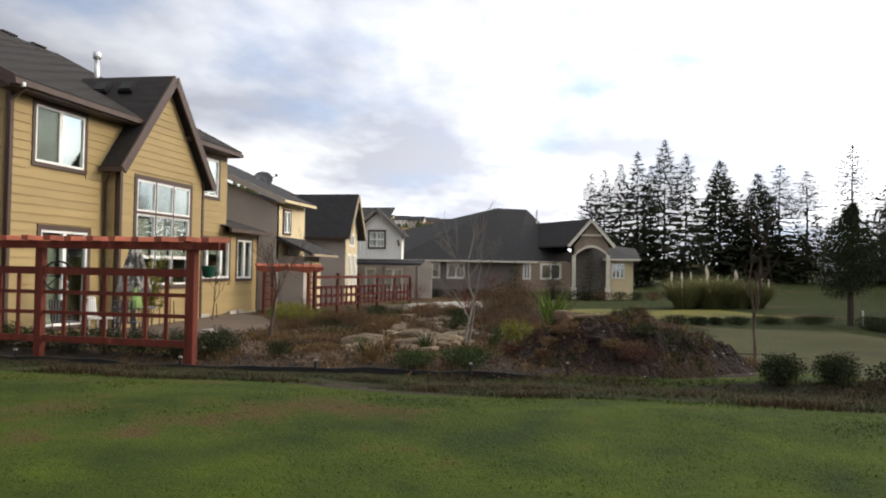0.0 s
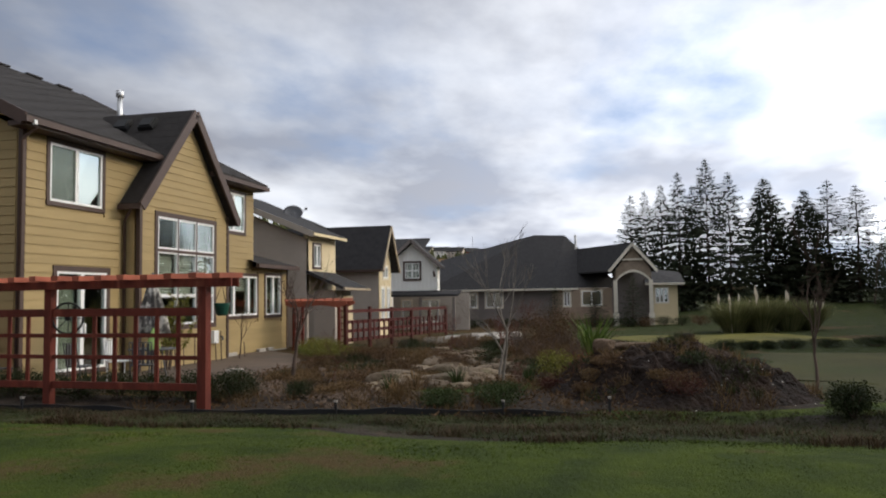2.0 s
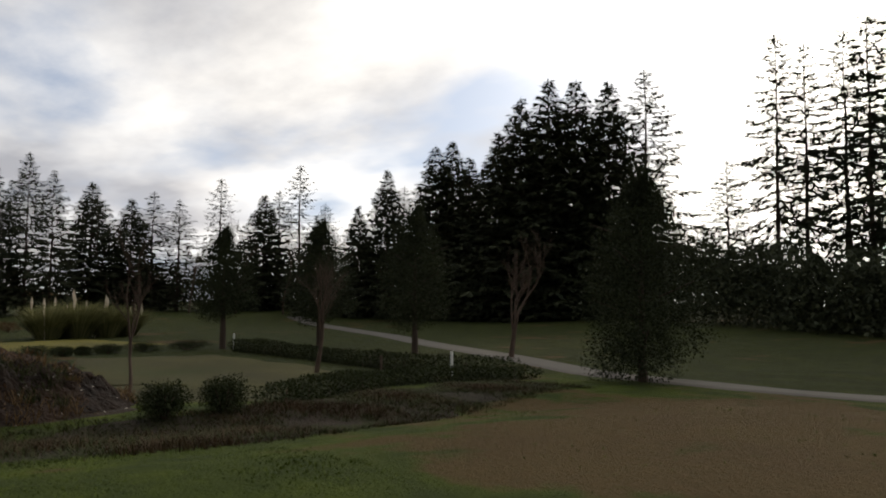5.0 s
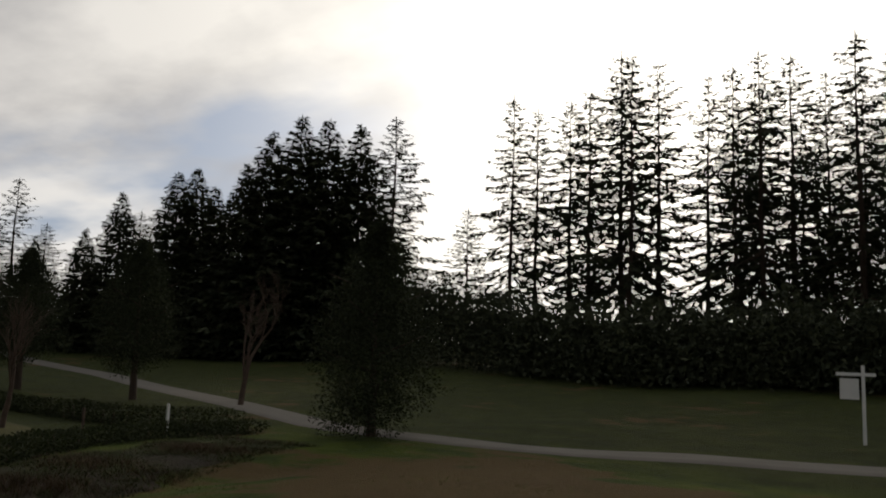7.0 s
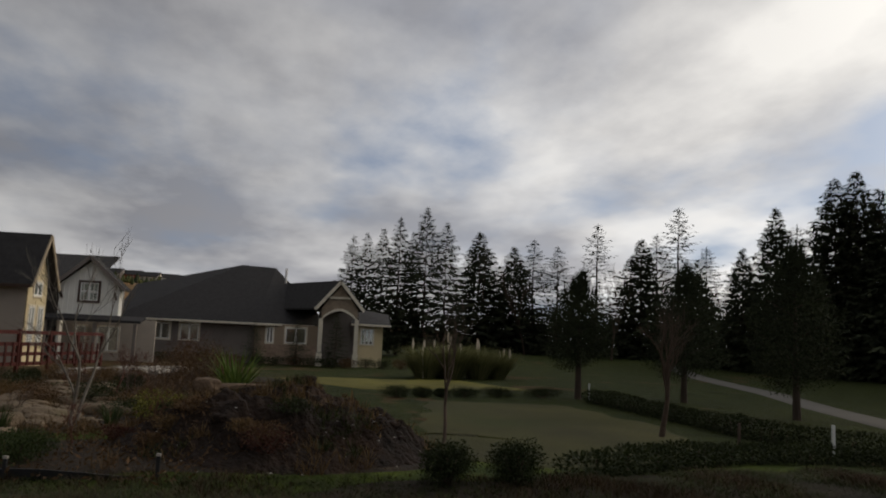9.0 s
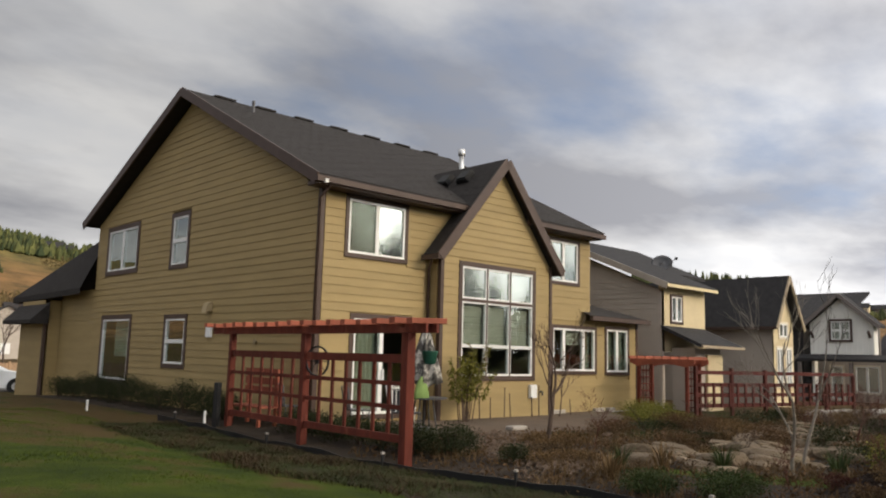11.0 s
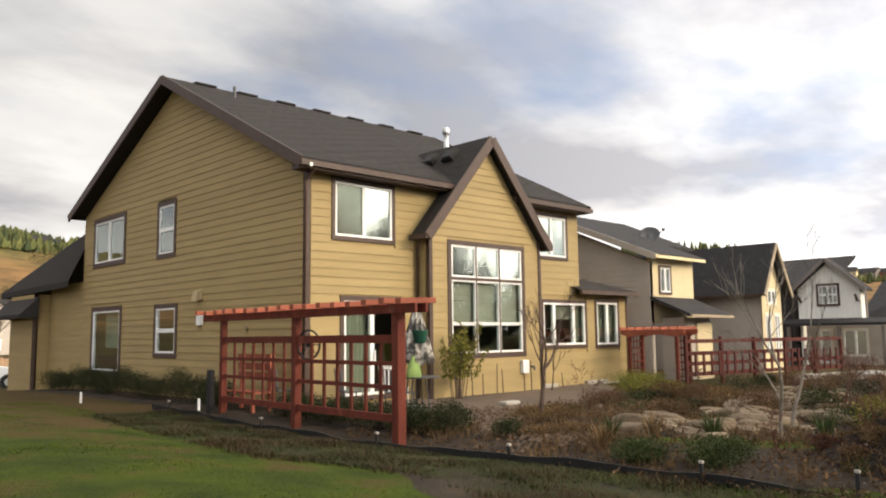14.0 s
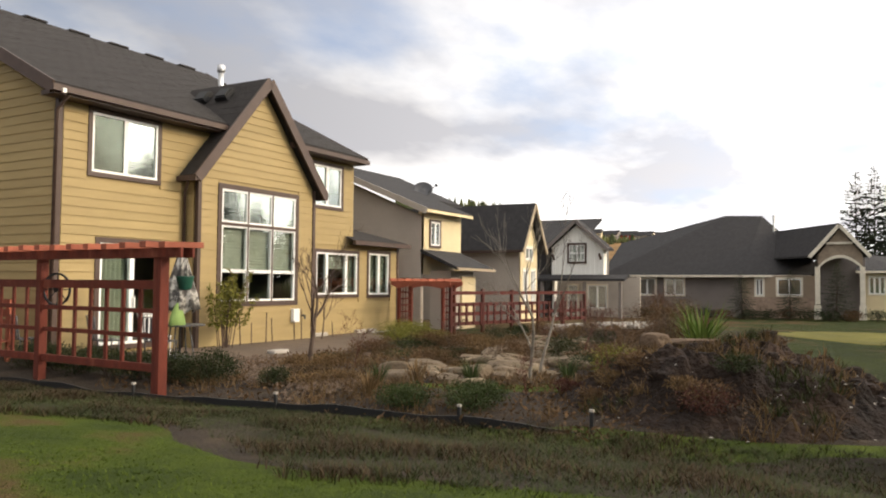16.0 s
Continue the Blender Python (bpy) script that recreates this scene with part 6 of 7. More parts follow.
def hedge(label, pts, w, h, leaf=0.065, density=1150, mat=None):
    ob = thing("hedge", label, "hedge")
    m, core, r = Mesh(), Mesh(), random.Random(int(pts[0][0] * 13))
    for (xa, ya), (xb, yb) in zip(pts, pts[1:]):
        n = int(math.hypot(xb - xa, yb - ya) * 2.0 * density * w * (h + 0.4))
        for _ in range(n):
            s = r.random()
            x, y = xa + (xb - xa) * s, ya + (yb - ya) * s
            d = rv(r)
            k = 0.75 + 0.25 * r.random()
            tall = h * (1 + 0.25 * noise.noise((x * 0.9, y * 0.9, 5)))
            p = Vector((x + d.x * w * k * 0.55, y + d.y * w * k * 0.55, ground(x, y) + tall * 0.5 + tall * 0.55 * d.z * k))
            m.leaf(p, (d + 0.8 * rv(r)).normalized(), rv(r), leaf * r.uniform(0.7, 1.3), leaf * 0.55)
        for i in range(max(1, int(math.hypot(xb - xa, yb - ya) / 0.5))):
            s = r.random()
            x, y = xa + (xb - xa) * s, ya + (yb - ya) * s
            core.tube([(x, y, ground(x, y) - 0.05), (x + r.uniform(-0.1, 0.1), y, ground(x, y) + h * 0.7)], [0.02, 0.01], 4)
    tagged(core.done("stem_cluster", TWIG, ob), kind="stuff")
    m.done("foliage", mat or LEAF, ob)
    return ob


hedge("long low dark clipped hedge along the lawn", [(15.8, -22.3), (9.6, -22.9), (5.3, -23.2), (3.75, -23.6), (2.5, -24.6)], 0.65, 0.44)
hedge("low dark hedge at the near side of the small lawn", [(-0.9, -17.2), (0.3, -18.6), (2.1, -20.9)], 0.65, 0.38)
hedge("low dark hedge in the corner of the small lawn", [(2.1, -20.9), (2.4, -22.4), (1.9, -24.6)], 0.8, 0.30)
for i, (x, y, s, l) in enumerate(((14.3, -15.5, 0.42, 1.4), (15.1, -16.4, 0.36, 1.0), (15.6, -17.1, 0.30, 1.0), (15.9, -17.9, 0.36, 1.5), (16.6, -19.2, 0.38, 2.0), (17.2, -20.9, 0.38, 2.4))):
    shrub("clipped_shrub", x, y, (s, s * l, s * 0.62), "small dark clipped shrub at the lawn's edge", LEAF, 2400, 0.045, i + 50, "shrubs at the lawn")
for i, (x, y, s) in enumerate(((-1.35, -15.5, 0.36), (-1.3, -16.35, 0.37))):
    shrub("clipped_shrub", x, y, (s, s, s * 0.9), "dark rounded clipped shrub beside the swale", LEAF, 3600, 0.045, i + 60, "shrubs by the swale")
for i in range(11):
    y = 2.2 + i * 1.15
    shrub("boxwood_shrub", -0.95 + 0.1 * math.sin(i), y, (0.48, 0.55, 0.42 + 0.06 * (i % 3)), "dark green boxwood shrub along the house wall", LEAF, 2600, 0.045, i + 70, "shrubs along the wall")
for i in range(6):
    shrub("boxwood_shrub", -1.0, -4.6 + i * 0.75, (0.46, 0.46, 0.34), "low dark evergreen shrub under the trellis", LEAF, 2200, 0.045, i + 90, "shrubs under the trellis")
shrub("evergreen_shrub", -0.75, -5.3, (0.55, 0.55, 0.36), "dark green evergreen shrub at the edge of the gravel", LEAF, 4200, 0.04, 101)
shrub("evergreen_shrub", -0.55, -6.5, (0.28, 0.28, 0.22), "small round dark evergreen beside the gravel", LEAF, 1800, 0.035, 104)
shrub("evergreen_shrub", -0.75, -10.2, (0.55, 0.5, 0.24), "mid-green low spreading shrub in the rockery", LEAF_M, 3200, 0.04, 102)
shrub("evergreen_shrub", -1.05, -9.3, (0.42, 0.42, 0.22), "mid-green low shrub in the rockery", LEAF_M, 2400, 0.04, 103)
for i, (x, y, s) in enumerate(((8.3, -3.3, 0.8), (9.2, -3.0, 0.7), (9.9, -2.4, 0.6), (8.9, -3.9, 0.6))):
    shrub("golden_shrub", x, y, (s, s, 0.40 if i < 2 else 0.24), "low yellow-green ground cover by the patio", LEAF_Y if i != 2 else LEAF_G, 2600, 0.045, i + 110, "golden ground cover")
for i, (x, y) in enumerate(((1.8, -5.0), (2.4, -5.3), (1.3, -5.8), (-0.3, -7.0), (0.3, -7.2))):
    shrub("dry_perennial", x, y, (0.4, 0.4, 0.16), "straw-coloured dried perennial clump", STRAW, 900, 0.05, i + 120, "dry perennials")
for i in range(34):
    x, y = rf.uniform(3.0, 16.0), rf.uniform(-10.6, -4.6)
    mat, text = ((LEAF, "dark green low garden shrub"), (LEAF_O, "russet dormant garden shrub"), (STRAW, "dried brown garden perennial"), (LEAF_O, "brown winter heather clump"))[i % 4]
    s = rf.uniform(0.35, 0.75)
    shrub("garden_shrub", x, y, (s, s, s * rf.uniform(0.4, 0.7)), text, mat, 1600, 0.046, i + 130, "mixed garden shrubs")
for i in range(44):
    x, y = rf.uniform(0.6, 11.0), rf.uniform(-9.6, -4.2)
    mat, text = ((LEAF_O, "flat mat of russet ground cover"), (LEAF_M, "flat mat of green ground cover"), (DRY, "dry brown mat of ground cover"), (STRAW, "straw-coloured tuft of dead stalks"), (LEAF, "dark creeping evergreen mat"))[i % 5]
    s = rf.uniform(0.3, 0.7)
    shrub("ground_cover", x, y, (s * 1.2, s, rf.uniform(0.07, 0.16)), text + " between the rocks", mat, 900, 0.045, i + 500, "ground cover in the rockery")
shrub("yellow_shrub", 3.8, -10.7, (0.5, 0.45, 0.4), "yellow-leaved shrub at the foot of the soil heap", LEAF_Y, 900, 0.06, 171)
shrub("yellow_shrub", 3.2, -11.1, (0.4, 0.4, 0.35), "yellow-leaved shrub at the foot of the soil heap", LEAF_Y, 700, 0.06, 172)
shrub("orange_grass", 4.3, -11.4, (0.4, 0.4, 0.3), "orange dried grass clump by the soil heap", LEAF_R, 1200, 0.06, 173)
shrub("russet_shrub", 11.8, -9.6, (1.2, 1.2, 0.85), "large russet brown dormant shrub", LEAF_O, 3200, 0.06, 174)
shrub("russet_shrub", 9.6, -10.4, (0.85, 0.85, 0.85), "tall russet brown dormant shrub beside the heap", LEAF_O, 2600, 0.055, 175)
for i, (x, y, h) in enumerate(((40.0, -10.1, 2.9), (40.2, -7.4, 2.8), (39.6, -12.6, 3.3))):
    t = plant_fir("open", x, y, h, rf, 1.5)
    tagged(t, "small irregular pine in front of the dark house", "tree", "pines before the dark house")
for i in range(16):
    x, y = 39.6 + rf.uniform(-1.5, 1.8), -18 + i * 1.15
    shrub("foundation_shrub", x, y, (0.7, 0.7, 0.4), "low dark shrub in front of the far house", (LEAF, LEAF_O, LEAF)[i % 3], 700, 0.09, 190 + i, "shrubs before the dark house")
shrub("box_hedge", -3.1, 24.4, (0.95, 0.8, 0.75), "large dark clipped box hedge at the drive", LEAF, 6500, 0.08, 230)


# ---- bare trees ----
def bare_tree(name, x, y, h, label, mat, seed, trunk_r=0.05, spread=0.6, depth=4, lean=(0, 0), first=0.35, kids=3, category="tree"):
    """A leafless tree: a trunk that forks again and again into thinner twigs."""
    r = random.Random(seed)
    ob = thing(name, label, category, (x, y, ground(x, y) - 0.05))
    trunk, twig = Mesh(), Mesh()

    def grow(p, d, length, rad, left):
        n = 4
        path = [p]
        for i in range(n):
            d = (d + 0.16 * rv(r) + Vector((0, 0, 0.05))).normalized()
            path.append(path[-1] + d * length / n)
        radii = [rad * (1 - 0.45 * i / n) for i in range(n + 1)]
        (trunk if left >= depth - 1 else twig).tube(path, radii, 7 if left >= depth - 1 else 4, cap=False)
        if left == 0:
            return
        for k in range(kids if left > 1 else kids + 1):
            s = r.uniform(0.45, 1.0) if k else 1.0
            q = path[min(n, int(s * n + 0.5))]
            nd = (d + spread * rv(r) + Vector((0, 0, 0.12))).normalized()
            grow(q, nd, length * r.uniform(0.55, 0.82), max(0.003, rad * 0.52), left - 1)

    start = Vector((lean[0], lean[1], 1)).normalized()
    grow(Vector((0, 0, 0)), start, h * first, trunk_r, depth)
    trunk.done("trunk", mat, ob, smooth=True)
    tagged(twig.done("branchwork", mat, ob), kind="stuff")
    return ob


bare_tree("plum_tree", 1.75, -5.35, 2.9, "young leafless tree with a slim brown trunk by the gravel path", TWIG, 41, 0.055, 0.75, 4, first=0.36)
bare_tree("birch_tree", 2.0, -9.85, 3.0, "slender pale-barked leafless birch in the rockery", BIRCH, 45, 0.035, 0.6, 4, lean=(0.03, -0.03), first=0.40)
bare_tree("birch_tree", 3.0, -9.6, 3.2, "slender pale leafless birch stem", BIRCH, 46, 0.035, 0.45, 5, lean=(0.02, -0.05), first=0.38, kids=2)
bare_tree("small_tree", 5.74, -20.95, 3.6, "forked leafless tree with a pale trunk at the lawn's edge", TWIG, 47, 0.07, 0.5, 5, first=0.33)
bare_tree("small_tree", 8.2, -29.1, 5.2, "spreading leafless tree by the path", TWIG, 48, 0.10, 0.5, 5, first=0.3)
bare_tree("sapling", 2.4, -15.8, 2.6, "crooked leaning leafless sapling on the lawn", TWIG, 53, 0.04, 0.5, 4, lean=(0.15, -0.35), first=0.4)
bare_tree("street_tree", 0.0, 25.9, 3.4, "young leafless street tree on a thin stem", TWIG, 54, 0.05, 0.6, 4, first=0.4)
bare_tree("street_tree", 0.9, 33.5, 3.4, "young leafless street tree on a thin stem", TWIG, 55, 0.05, 0.6, 4, first=0.4)
bare_tree("climbing_rose", 7.7, -0.95, 1.6, "bare climbing shrub against the yellow wall", TWIG, 56, 0.025, 0.5, 4, first=0.4, category="shrub")
bare_tree("red_maple", 12.9, -6.4, 1.9, "leafless red-twigged shrub in the garden", RED_TWIG, 57, 0.03, 0.9, 5, first=0.3)
bare_tree("red_maple", 8.0, -8.7, 1.7, "leafless red-twigged shrub in the garden", RED_TWIG, 58, 0.03, 0.9, 5, first=0.3)
bare_tree("red_maple", 15.4, -8.6, 2.4, "leafless red-twigged shrub in the garden", RED_TWIG, 59, 0.03, 0.9, 5, first=0.3)
for i in range(7):
    bare_tree("alder_tree", 60 + 3.4 * i, -47 + 3.8 * i, 8.0 + i % 3, "tall leafless grey tree among the far firs", TWIG, 60 + i, 0.10, 0.35, 4, first=0.4)
for i in range(8):
    b = radians(79 - i * 1.1)
    bare_tree("alder_tree", -10 + 98 * math.cos(b), -15 + 98 * math.sin(b), 8.5 + i % 3, "leafless brown tree on the hillside", TWIG, 80 + i, 0.12, 0.5, 4, first=0.35)

# bamboo against the corner of the tall window bay
bam = thing("bamboo", "thin yellow-green bamboo against the yellow wall", "bamboo", (3.85, -1.0, 0.0))
st, lv, r = Mesh(), Mesh(), random.Random(5)
for k in range(16):
    a, b = r.uniform(-0.3, 0.4), r.uniform(-0.1, 0.1)
    top = Vector((a * 2.2, b * 2 - 0.1, r.uniform(1.3, 2.0)))
    st.tube([(a * 0.5, b, 0), tuple(Vector((a, b, 0.9))), tuple(top)], [0.012, 0.01, 0.004], 5)
    for i in range(70):
        s = r.uniform(0.25, 1.0)
        p = Vector((a, b, 0.3)).lerp(top, s)
        lv.leaf(p, (rv(r) + Vector((0, 0, -0.5))).normalized(), rv(r), 0.16, 0.035)
st.done("canes", TWIG, bam)
lv.done("leaves", LEAF_Y, bam)


# ---- grasses ----
def tuft(m, x, y, z, h, spread, blades, r, width=0.02):
    for _ in range(blades):
        a = r.uniform(0, 6.28)
        d = Vector((math.cos(a), math.sin(a), 0))
        b = Vector((x, y, z)) + d * r.uniform(0, spread * 0.3)
        t = h * r.uniform(0.6, 1.15)
        mid, tip = b + Vector((0, 0, t * 0.6)) + d * spread * 0.3, b + Vector((0, 0, t)) + d * spread * r.uniform(0.4, 1.1)
        s = d.cross(Vector((0, 0, 1))) * width * 0.5
        k = len(m.v)
        m.v += [tuple(b - s), tuple(b + s), tuple(mid + s * 0.8), tuple(mid - s * 0.8), tuple(tip)]
        m.f += [(k, k + 1, k + 2, k + 3), (k + 3, k + 2, k + 4)]


def spiky(name, x, y, h, spread, n, label, mat, seed, width=0.04, z=None, plumes=0):
    ob = thing(name, label, "grass", (x, y, ground(x, y) if z is None else z))
    m, r = Mesh(), random.Random(seed)
    tuft(m, 0, 0, 0, h, spread, n, r, width)
    m.done("leaves", mat, ob)
    for k in range(plumes):
        a = r.uniform(0, 6.28)
        d = Vector((math.cos(a) * r.random(), math.sin(a) * r.random(), 0)) * spread * 0.8
        top = d * 1.1 + Vector((0, 0, h * r.uniform(1.05, 1.45)))
        p = Mesh().tube([tuple(d * 0.7), tuple(top - Vector((0, 0, 0.5)))], [0.012, 0.01], 4).tube([tuple(top - Vector((0, 0, 0.55))), tuple(top - Vector((0, 0, 0.3))), tuple(top)], [0.02, 0.07, 0.015], 6)
        p.done("plume", PLUME, ob, "pale feathery plume")
    return ob


RED_LEAF = leafy("dull_red_leaves", (0.05, 0.022, 0.016), (0.13, 0.055, 0.04), 0.85, 0.2)
PAMPAS = leafy("pampas_leaves", (0.11, 0.12, 0.05), (0.30, 0.29, 0.13), 0.85, 0.3)
PLUME = surface("cream_grass_plume", (0.62, 0.54, 0.42), 0.95, vary=0.15)
spiky("flax_plant", 8.2, -11.4, 1.25, 0.8, 90, "spiky green flax plant behind the soil heap", LEAF_G, 301, 0.06)
for i, (x, y, s) in enumerate(((29.2, -17.6, 1.0), (29.6, -19.0, 1.15), (30.2, -20.4, 1.05), (31.2, -21.6, 0.9), (30.6, -18.4, 1.0))):
    spiky("pampas_grass", x, y, 1.5 * s, 1.7 * s, 900, "large mound of pampas grass with cream plumes", PAMPAS, 310 + i, 0.05, plumes=3)
for i, (x, y) in enumerate(((0.2, -8.0), (0.9, -8.3), (2.6, -10.3), (-0.6, -8.4), (1.5, -9.0))):
    spiky("grass_clump", x, y, 0.42, 0.3, 60, "faded clump of winter garden grass", STRAW if i % 2 else LEAF_M, 320 + i, 0.02)

rg = random.Random(77)
EDGE_Y = [-24.0, -23.0, -19.2, -16.6, -14.5, -13.3, -12.2, -11.5, -10.5, -9.0, -7.7, -6.5, -1.8, 4.0]
EDGE_X = [-1.1, -1.3, -2.8, -4.3, -5.2, -5.2, -5.5, -5.9, -5.2, -4.1, -4.4, -5.1, -4.6, -3.6]
drape("swale_soil", MULCH, [(-3.3, 1.5, 0.6), (-3.5, -3, 1.0), (-3.3, -8, 1.3), (-3.8, -11, 2.3), (-3.3, -14, 2.0), (-2.2, -17, 1.8), (-0.9, -20, 1.3), (0.2, -23, 1.4)],
      "dark soil showing through rough grass in the swale", "soil", 0.012, edge=0.6)
swale, dry = Mesh(), Mesh()
for i in range(26000):
    y = rg.uniform(-23.5, 2.0)
    lo = between(y, EDGE_Y, EDGE_X)
    hi = between(y, [-24, -20, -16, -14, -11, -9, -5, 0, 3], [2.0, 0.4, -0.9, -1.2, -1.4, -1.7, -2.4, -2.5, -2.3])
    x = lo + (hi - lo) * rg.random() ** 0.9 + rg.gauss(0, 0.12)
    patch = noise.noise((x * 0.9, y * 0.9, 7.0))
    tall = 0.10 + 0.10 * patch
    tuft(dry if patch + rg.gauss(0, 0.3) > 0.1 else swale, x, y, ground(x, y) - 0.02, max(0.05, tall), 0.15, 5, rg, 0.009)
tagged(swale.done("swale_grass", REED), "rough unmown green grass in the swale", "grass", kind="stuff")
tagged(dry.done("dry_swale_grass", DRY), "dry brown grass stalks in the swale", "grass", kind="stuff")
lawn = Mesh()
for i in range(60000):
    y = rg.uniform(-22, 8)
    hi = between(y, EDGE_Y, EDGE_X)
    x = hi + 0.3 - 9.0 * rg.random() ** 1.3
    n = noise.noise((x * 0.7, y * 0.7, 2.0))
    if n < -0.25 or (y < -15.5 and rg.random() < 0.93):
        continue
    tuft(lawn, x, y, ground(x, y) - 0.01, 0.022 + 0.035 * max(0, n), 0.05, 3, rg, 0.007)
tagged(lawn.done("lawn_grass", BLADE), "short bright green lawn grass blades", "grass", kind="stuff")
litter = Mesh()
for i in range(15000):
    x, y = rg.uniform(-1.8, 17), rg.uniform(-12.5, -3.6)
    p = Vector((x, y, ground(x, y) + 0.05 + 0.05 * rg.random()))
    litter.leaf(p, rv(rg), rv(rg), rg.uniform(0.05, 0.13), rg.uniform(0.02, 0.045))
straw = Mesh()
for i in range(4200):
    x, y = rg.uniform(-1.8, 13), rg.uniform(-11.4, -4.0)
    if noise.noise((x * 0.8, y * 0.8, 31.0)) > 0.02:
        tuft(straw, x, y, ground(x, y) + 0.02, rg.uniform(0.06, 0.26), 0.2, 6, rg, 0.01)
tagged(straw.done("dead_stalks", STRAW), "straw-coloured dead stalks and grass in the rockery", "stalks", kind="stuff")
tagged(litter.done("leaf_litter", LEAF_O), "brown leaf litter and stalks in the beds", "litter", kind="stuff")
weeds, greens, scraps = Mesh(), Mesh(), Mesh()
for i in range(2600):
    a, k = rg.uniform(0, 6.28), rg.random() ** 0.6
    x, y = 1.9 + 3.05 * k * math.cos(a), -13.2 + 2.55 * k * math.sin(a)
    patch = noise.noise((x * 1.1, y * 1.1, 9.0))
    if patch > 0.02:
        tuft(weeds if patch < 0.22 else greens, x, y, heap_height(x, y) - 0.02, rg.uniform(0.05, 0.24), 0.2, 5, rg, 0.013)
for i in range(5200):
    a, k = rg.uniform(0, 6.28), rg.random() ** 0.5
    x, y = 1.8 + 3.3 * k * math.cos(a), -12.9 + 2.9 * k * math.sin(a)
    if noise.noise((x * 1.3, y * 1.3, 19.0)) > 0.0 + 0.16 * (-12.6 - y):
        scraps.leaf(Vector((x, y, max(heap_height(x, y), ground(x, y)) + 0.02)), (rv(rg) + Vector((0, 0, 0.2))).normalized(), rv(rg), rg.uniform(0.04, 0.13), rg.uniform(0.015, 0.04))
tagged(weeds.done("weeds", STRAW), "thin dry weeds on the soil heap", "weeds", kind="stuff")
tagged(greens.done("green_weeds", REED), "low green weeds on the soil heap", "weeds", kind="stuff")
tagged(scraps.done("heap_litter", LEAF_O), "dead russet leaves and bark on the soil heap", "litter", kind="stuff")
for i in range(11):
    a, k = rg.uniform(1.7, 3.3), rg.uniform(0.6, 0.98)
    x, y = 1.9 + 3.0 * k * math.cos(a), -13.2 + 2.5 * k * math.sin(a)
    s = rg.uniform(0.2, 0.42)
    shrub("heap_weed", x, y, (s, s, s * 0.5), ("scrubby russet weed", "dry straw-coloured weed", "low dark green weed", "dull red-leaved weed")[i % 4] + " on the flank of the soil heap",
          (LEAF_O, STRAW, LEAF, RED_LEAF)[i % 4], 620, 0.045, 400 + i, "weeds on the heap", z=heap_height(x, y))
for i in range(14):
    x, y = rg.uniform(1.5, 11.0), rg.uniform(-10.4, -5.6)
    bare_tree("bare_shrub", x, y, rg.uniform(0.6, 1.2), "thin leafless twiggy shrub among the rocks", (TWIG, RED_TWIG, TWIG)[i % 3], 460 + i, 0.012, 0.9, 4, first=0.4, category="shrub")
for i, (x, y, h) in enumerate(((3.3, -10.9, 1.1), (1.3, -11.3, 0.9), (4.9, -10.6, 1.2), (0.6, -10.4, 0.8), (6.2, -10.9, 1.3))):
    bare_tree("bare_shrub", x, y, h, "twiggy leafless brown shrub beside the soil heap", RED_TWIG if i % 2 else TWIG, 430 + i, 0.014, 0.9, 4, first=0.4, category="shrub")

# ---- sign, stakes, street, car, far houses ----
def polar(bearing, r):
    return -9.9 + r * math.cos(radians(bearing)), -15.0 + r * math.sin(radians(bearing))


sx, sy = -8.36, -35.0
sign = thing("estate_sign", "white wooden sign post with a hanging blank panel", "sign post", (sx, sy, ground(sx, sy) - 0.05))
sign.rotation_euler, sign.scale = (0, 0, radians(10)), (0.8, 0.8, 0.82)
Mesh().box(-0.05, 0.05, -0.05, 0.05, 0, 2.4).done("post", SIGN_WHITE, sign, bevel=0.008)
Mesh().box(-0.35, 0.75, -0.04, 0.04, 2.08, 2.18).done("arm", SIGN_WHITE, sign)
Mesh().box(0.12, 0.65, -0.015, 0.015, 1.38, 2.0).done("panel", SIGN_WHITE, sign, "pale hanging sign panel")
for x in (0.2, 0.57):
    Mesh().tube([(x, 0, 2.0), (x, 0, 2.08)], [0.006, 0.006], 4).done("hook", STEEL, sign)
for x, y, h, mat, text in ((3.17, -23.3, 0.62, SIGN_WHITE, "short white marker stake in the grass"), (4.3, -22.0, 0.5, TWIG, "short brown wooden stake by the hedge"), (17.0, -22.6, 0.6, SIGN_WHITE, "short white tree stake")):
    s = Mesh().box(x - 0.03, x + 0.03, y - 0.02, y + 0.02, ground(x, y) - 0.05, ground(x, y) + h).done("marker_stake", mat)
    tagged(s, text, "stake")

cx, cy = polar(76.9, 45.5)
car = thing("car", "white four-door sedan parked on the street", "car", (cx, cy, ground(cx, cy)))
car.rotation_euler = (0, 0, radians(-13))


def car_shell(profile, half, top_half, waist, name, mat, label=""):
    m = Mesh()
    n = len(profile)
    for s in (-1, 1):
        for x, z in profile:
            w = half - (half - top_half) * smooth_step(waist, waist + 0.55, z)
            m.v.append((x, s * w, z))
    m.f = [tuple(range(n)), tuple(range(2 * n - 1, n - 1, -1))] + [(i, (i + 1) % n, (i + 1) % n + n, i + n) for i in range(n)]
    return m.done(name, mat, car, label, bevel=0.05)


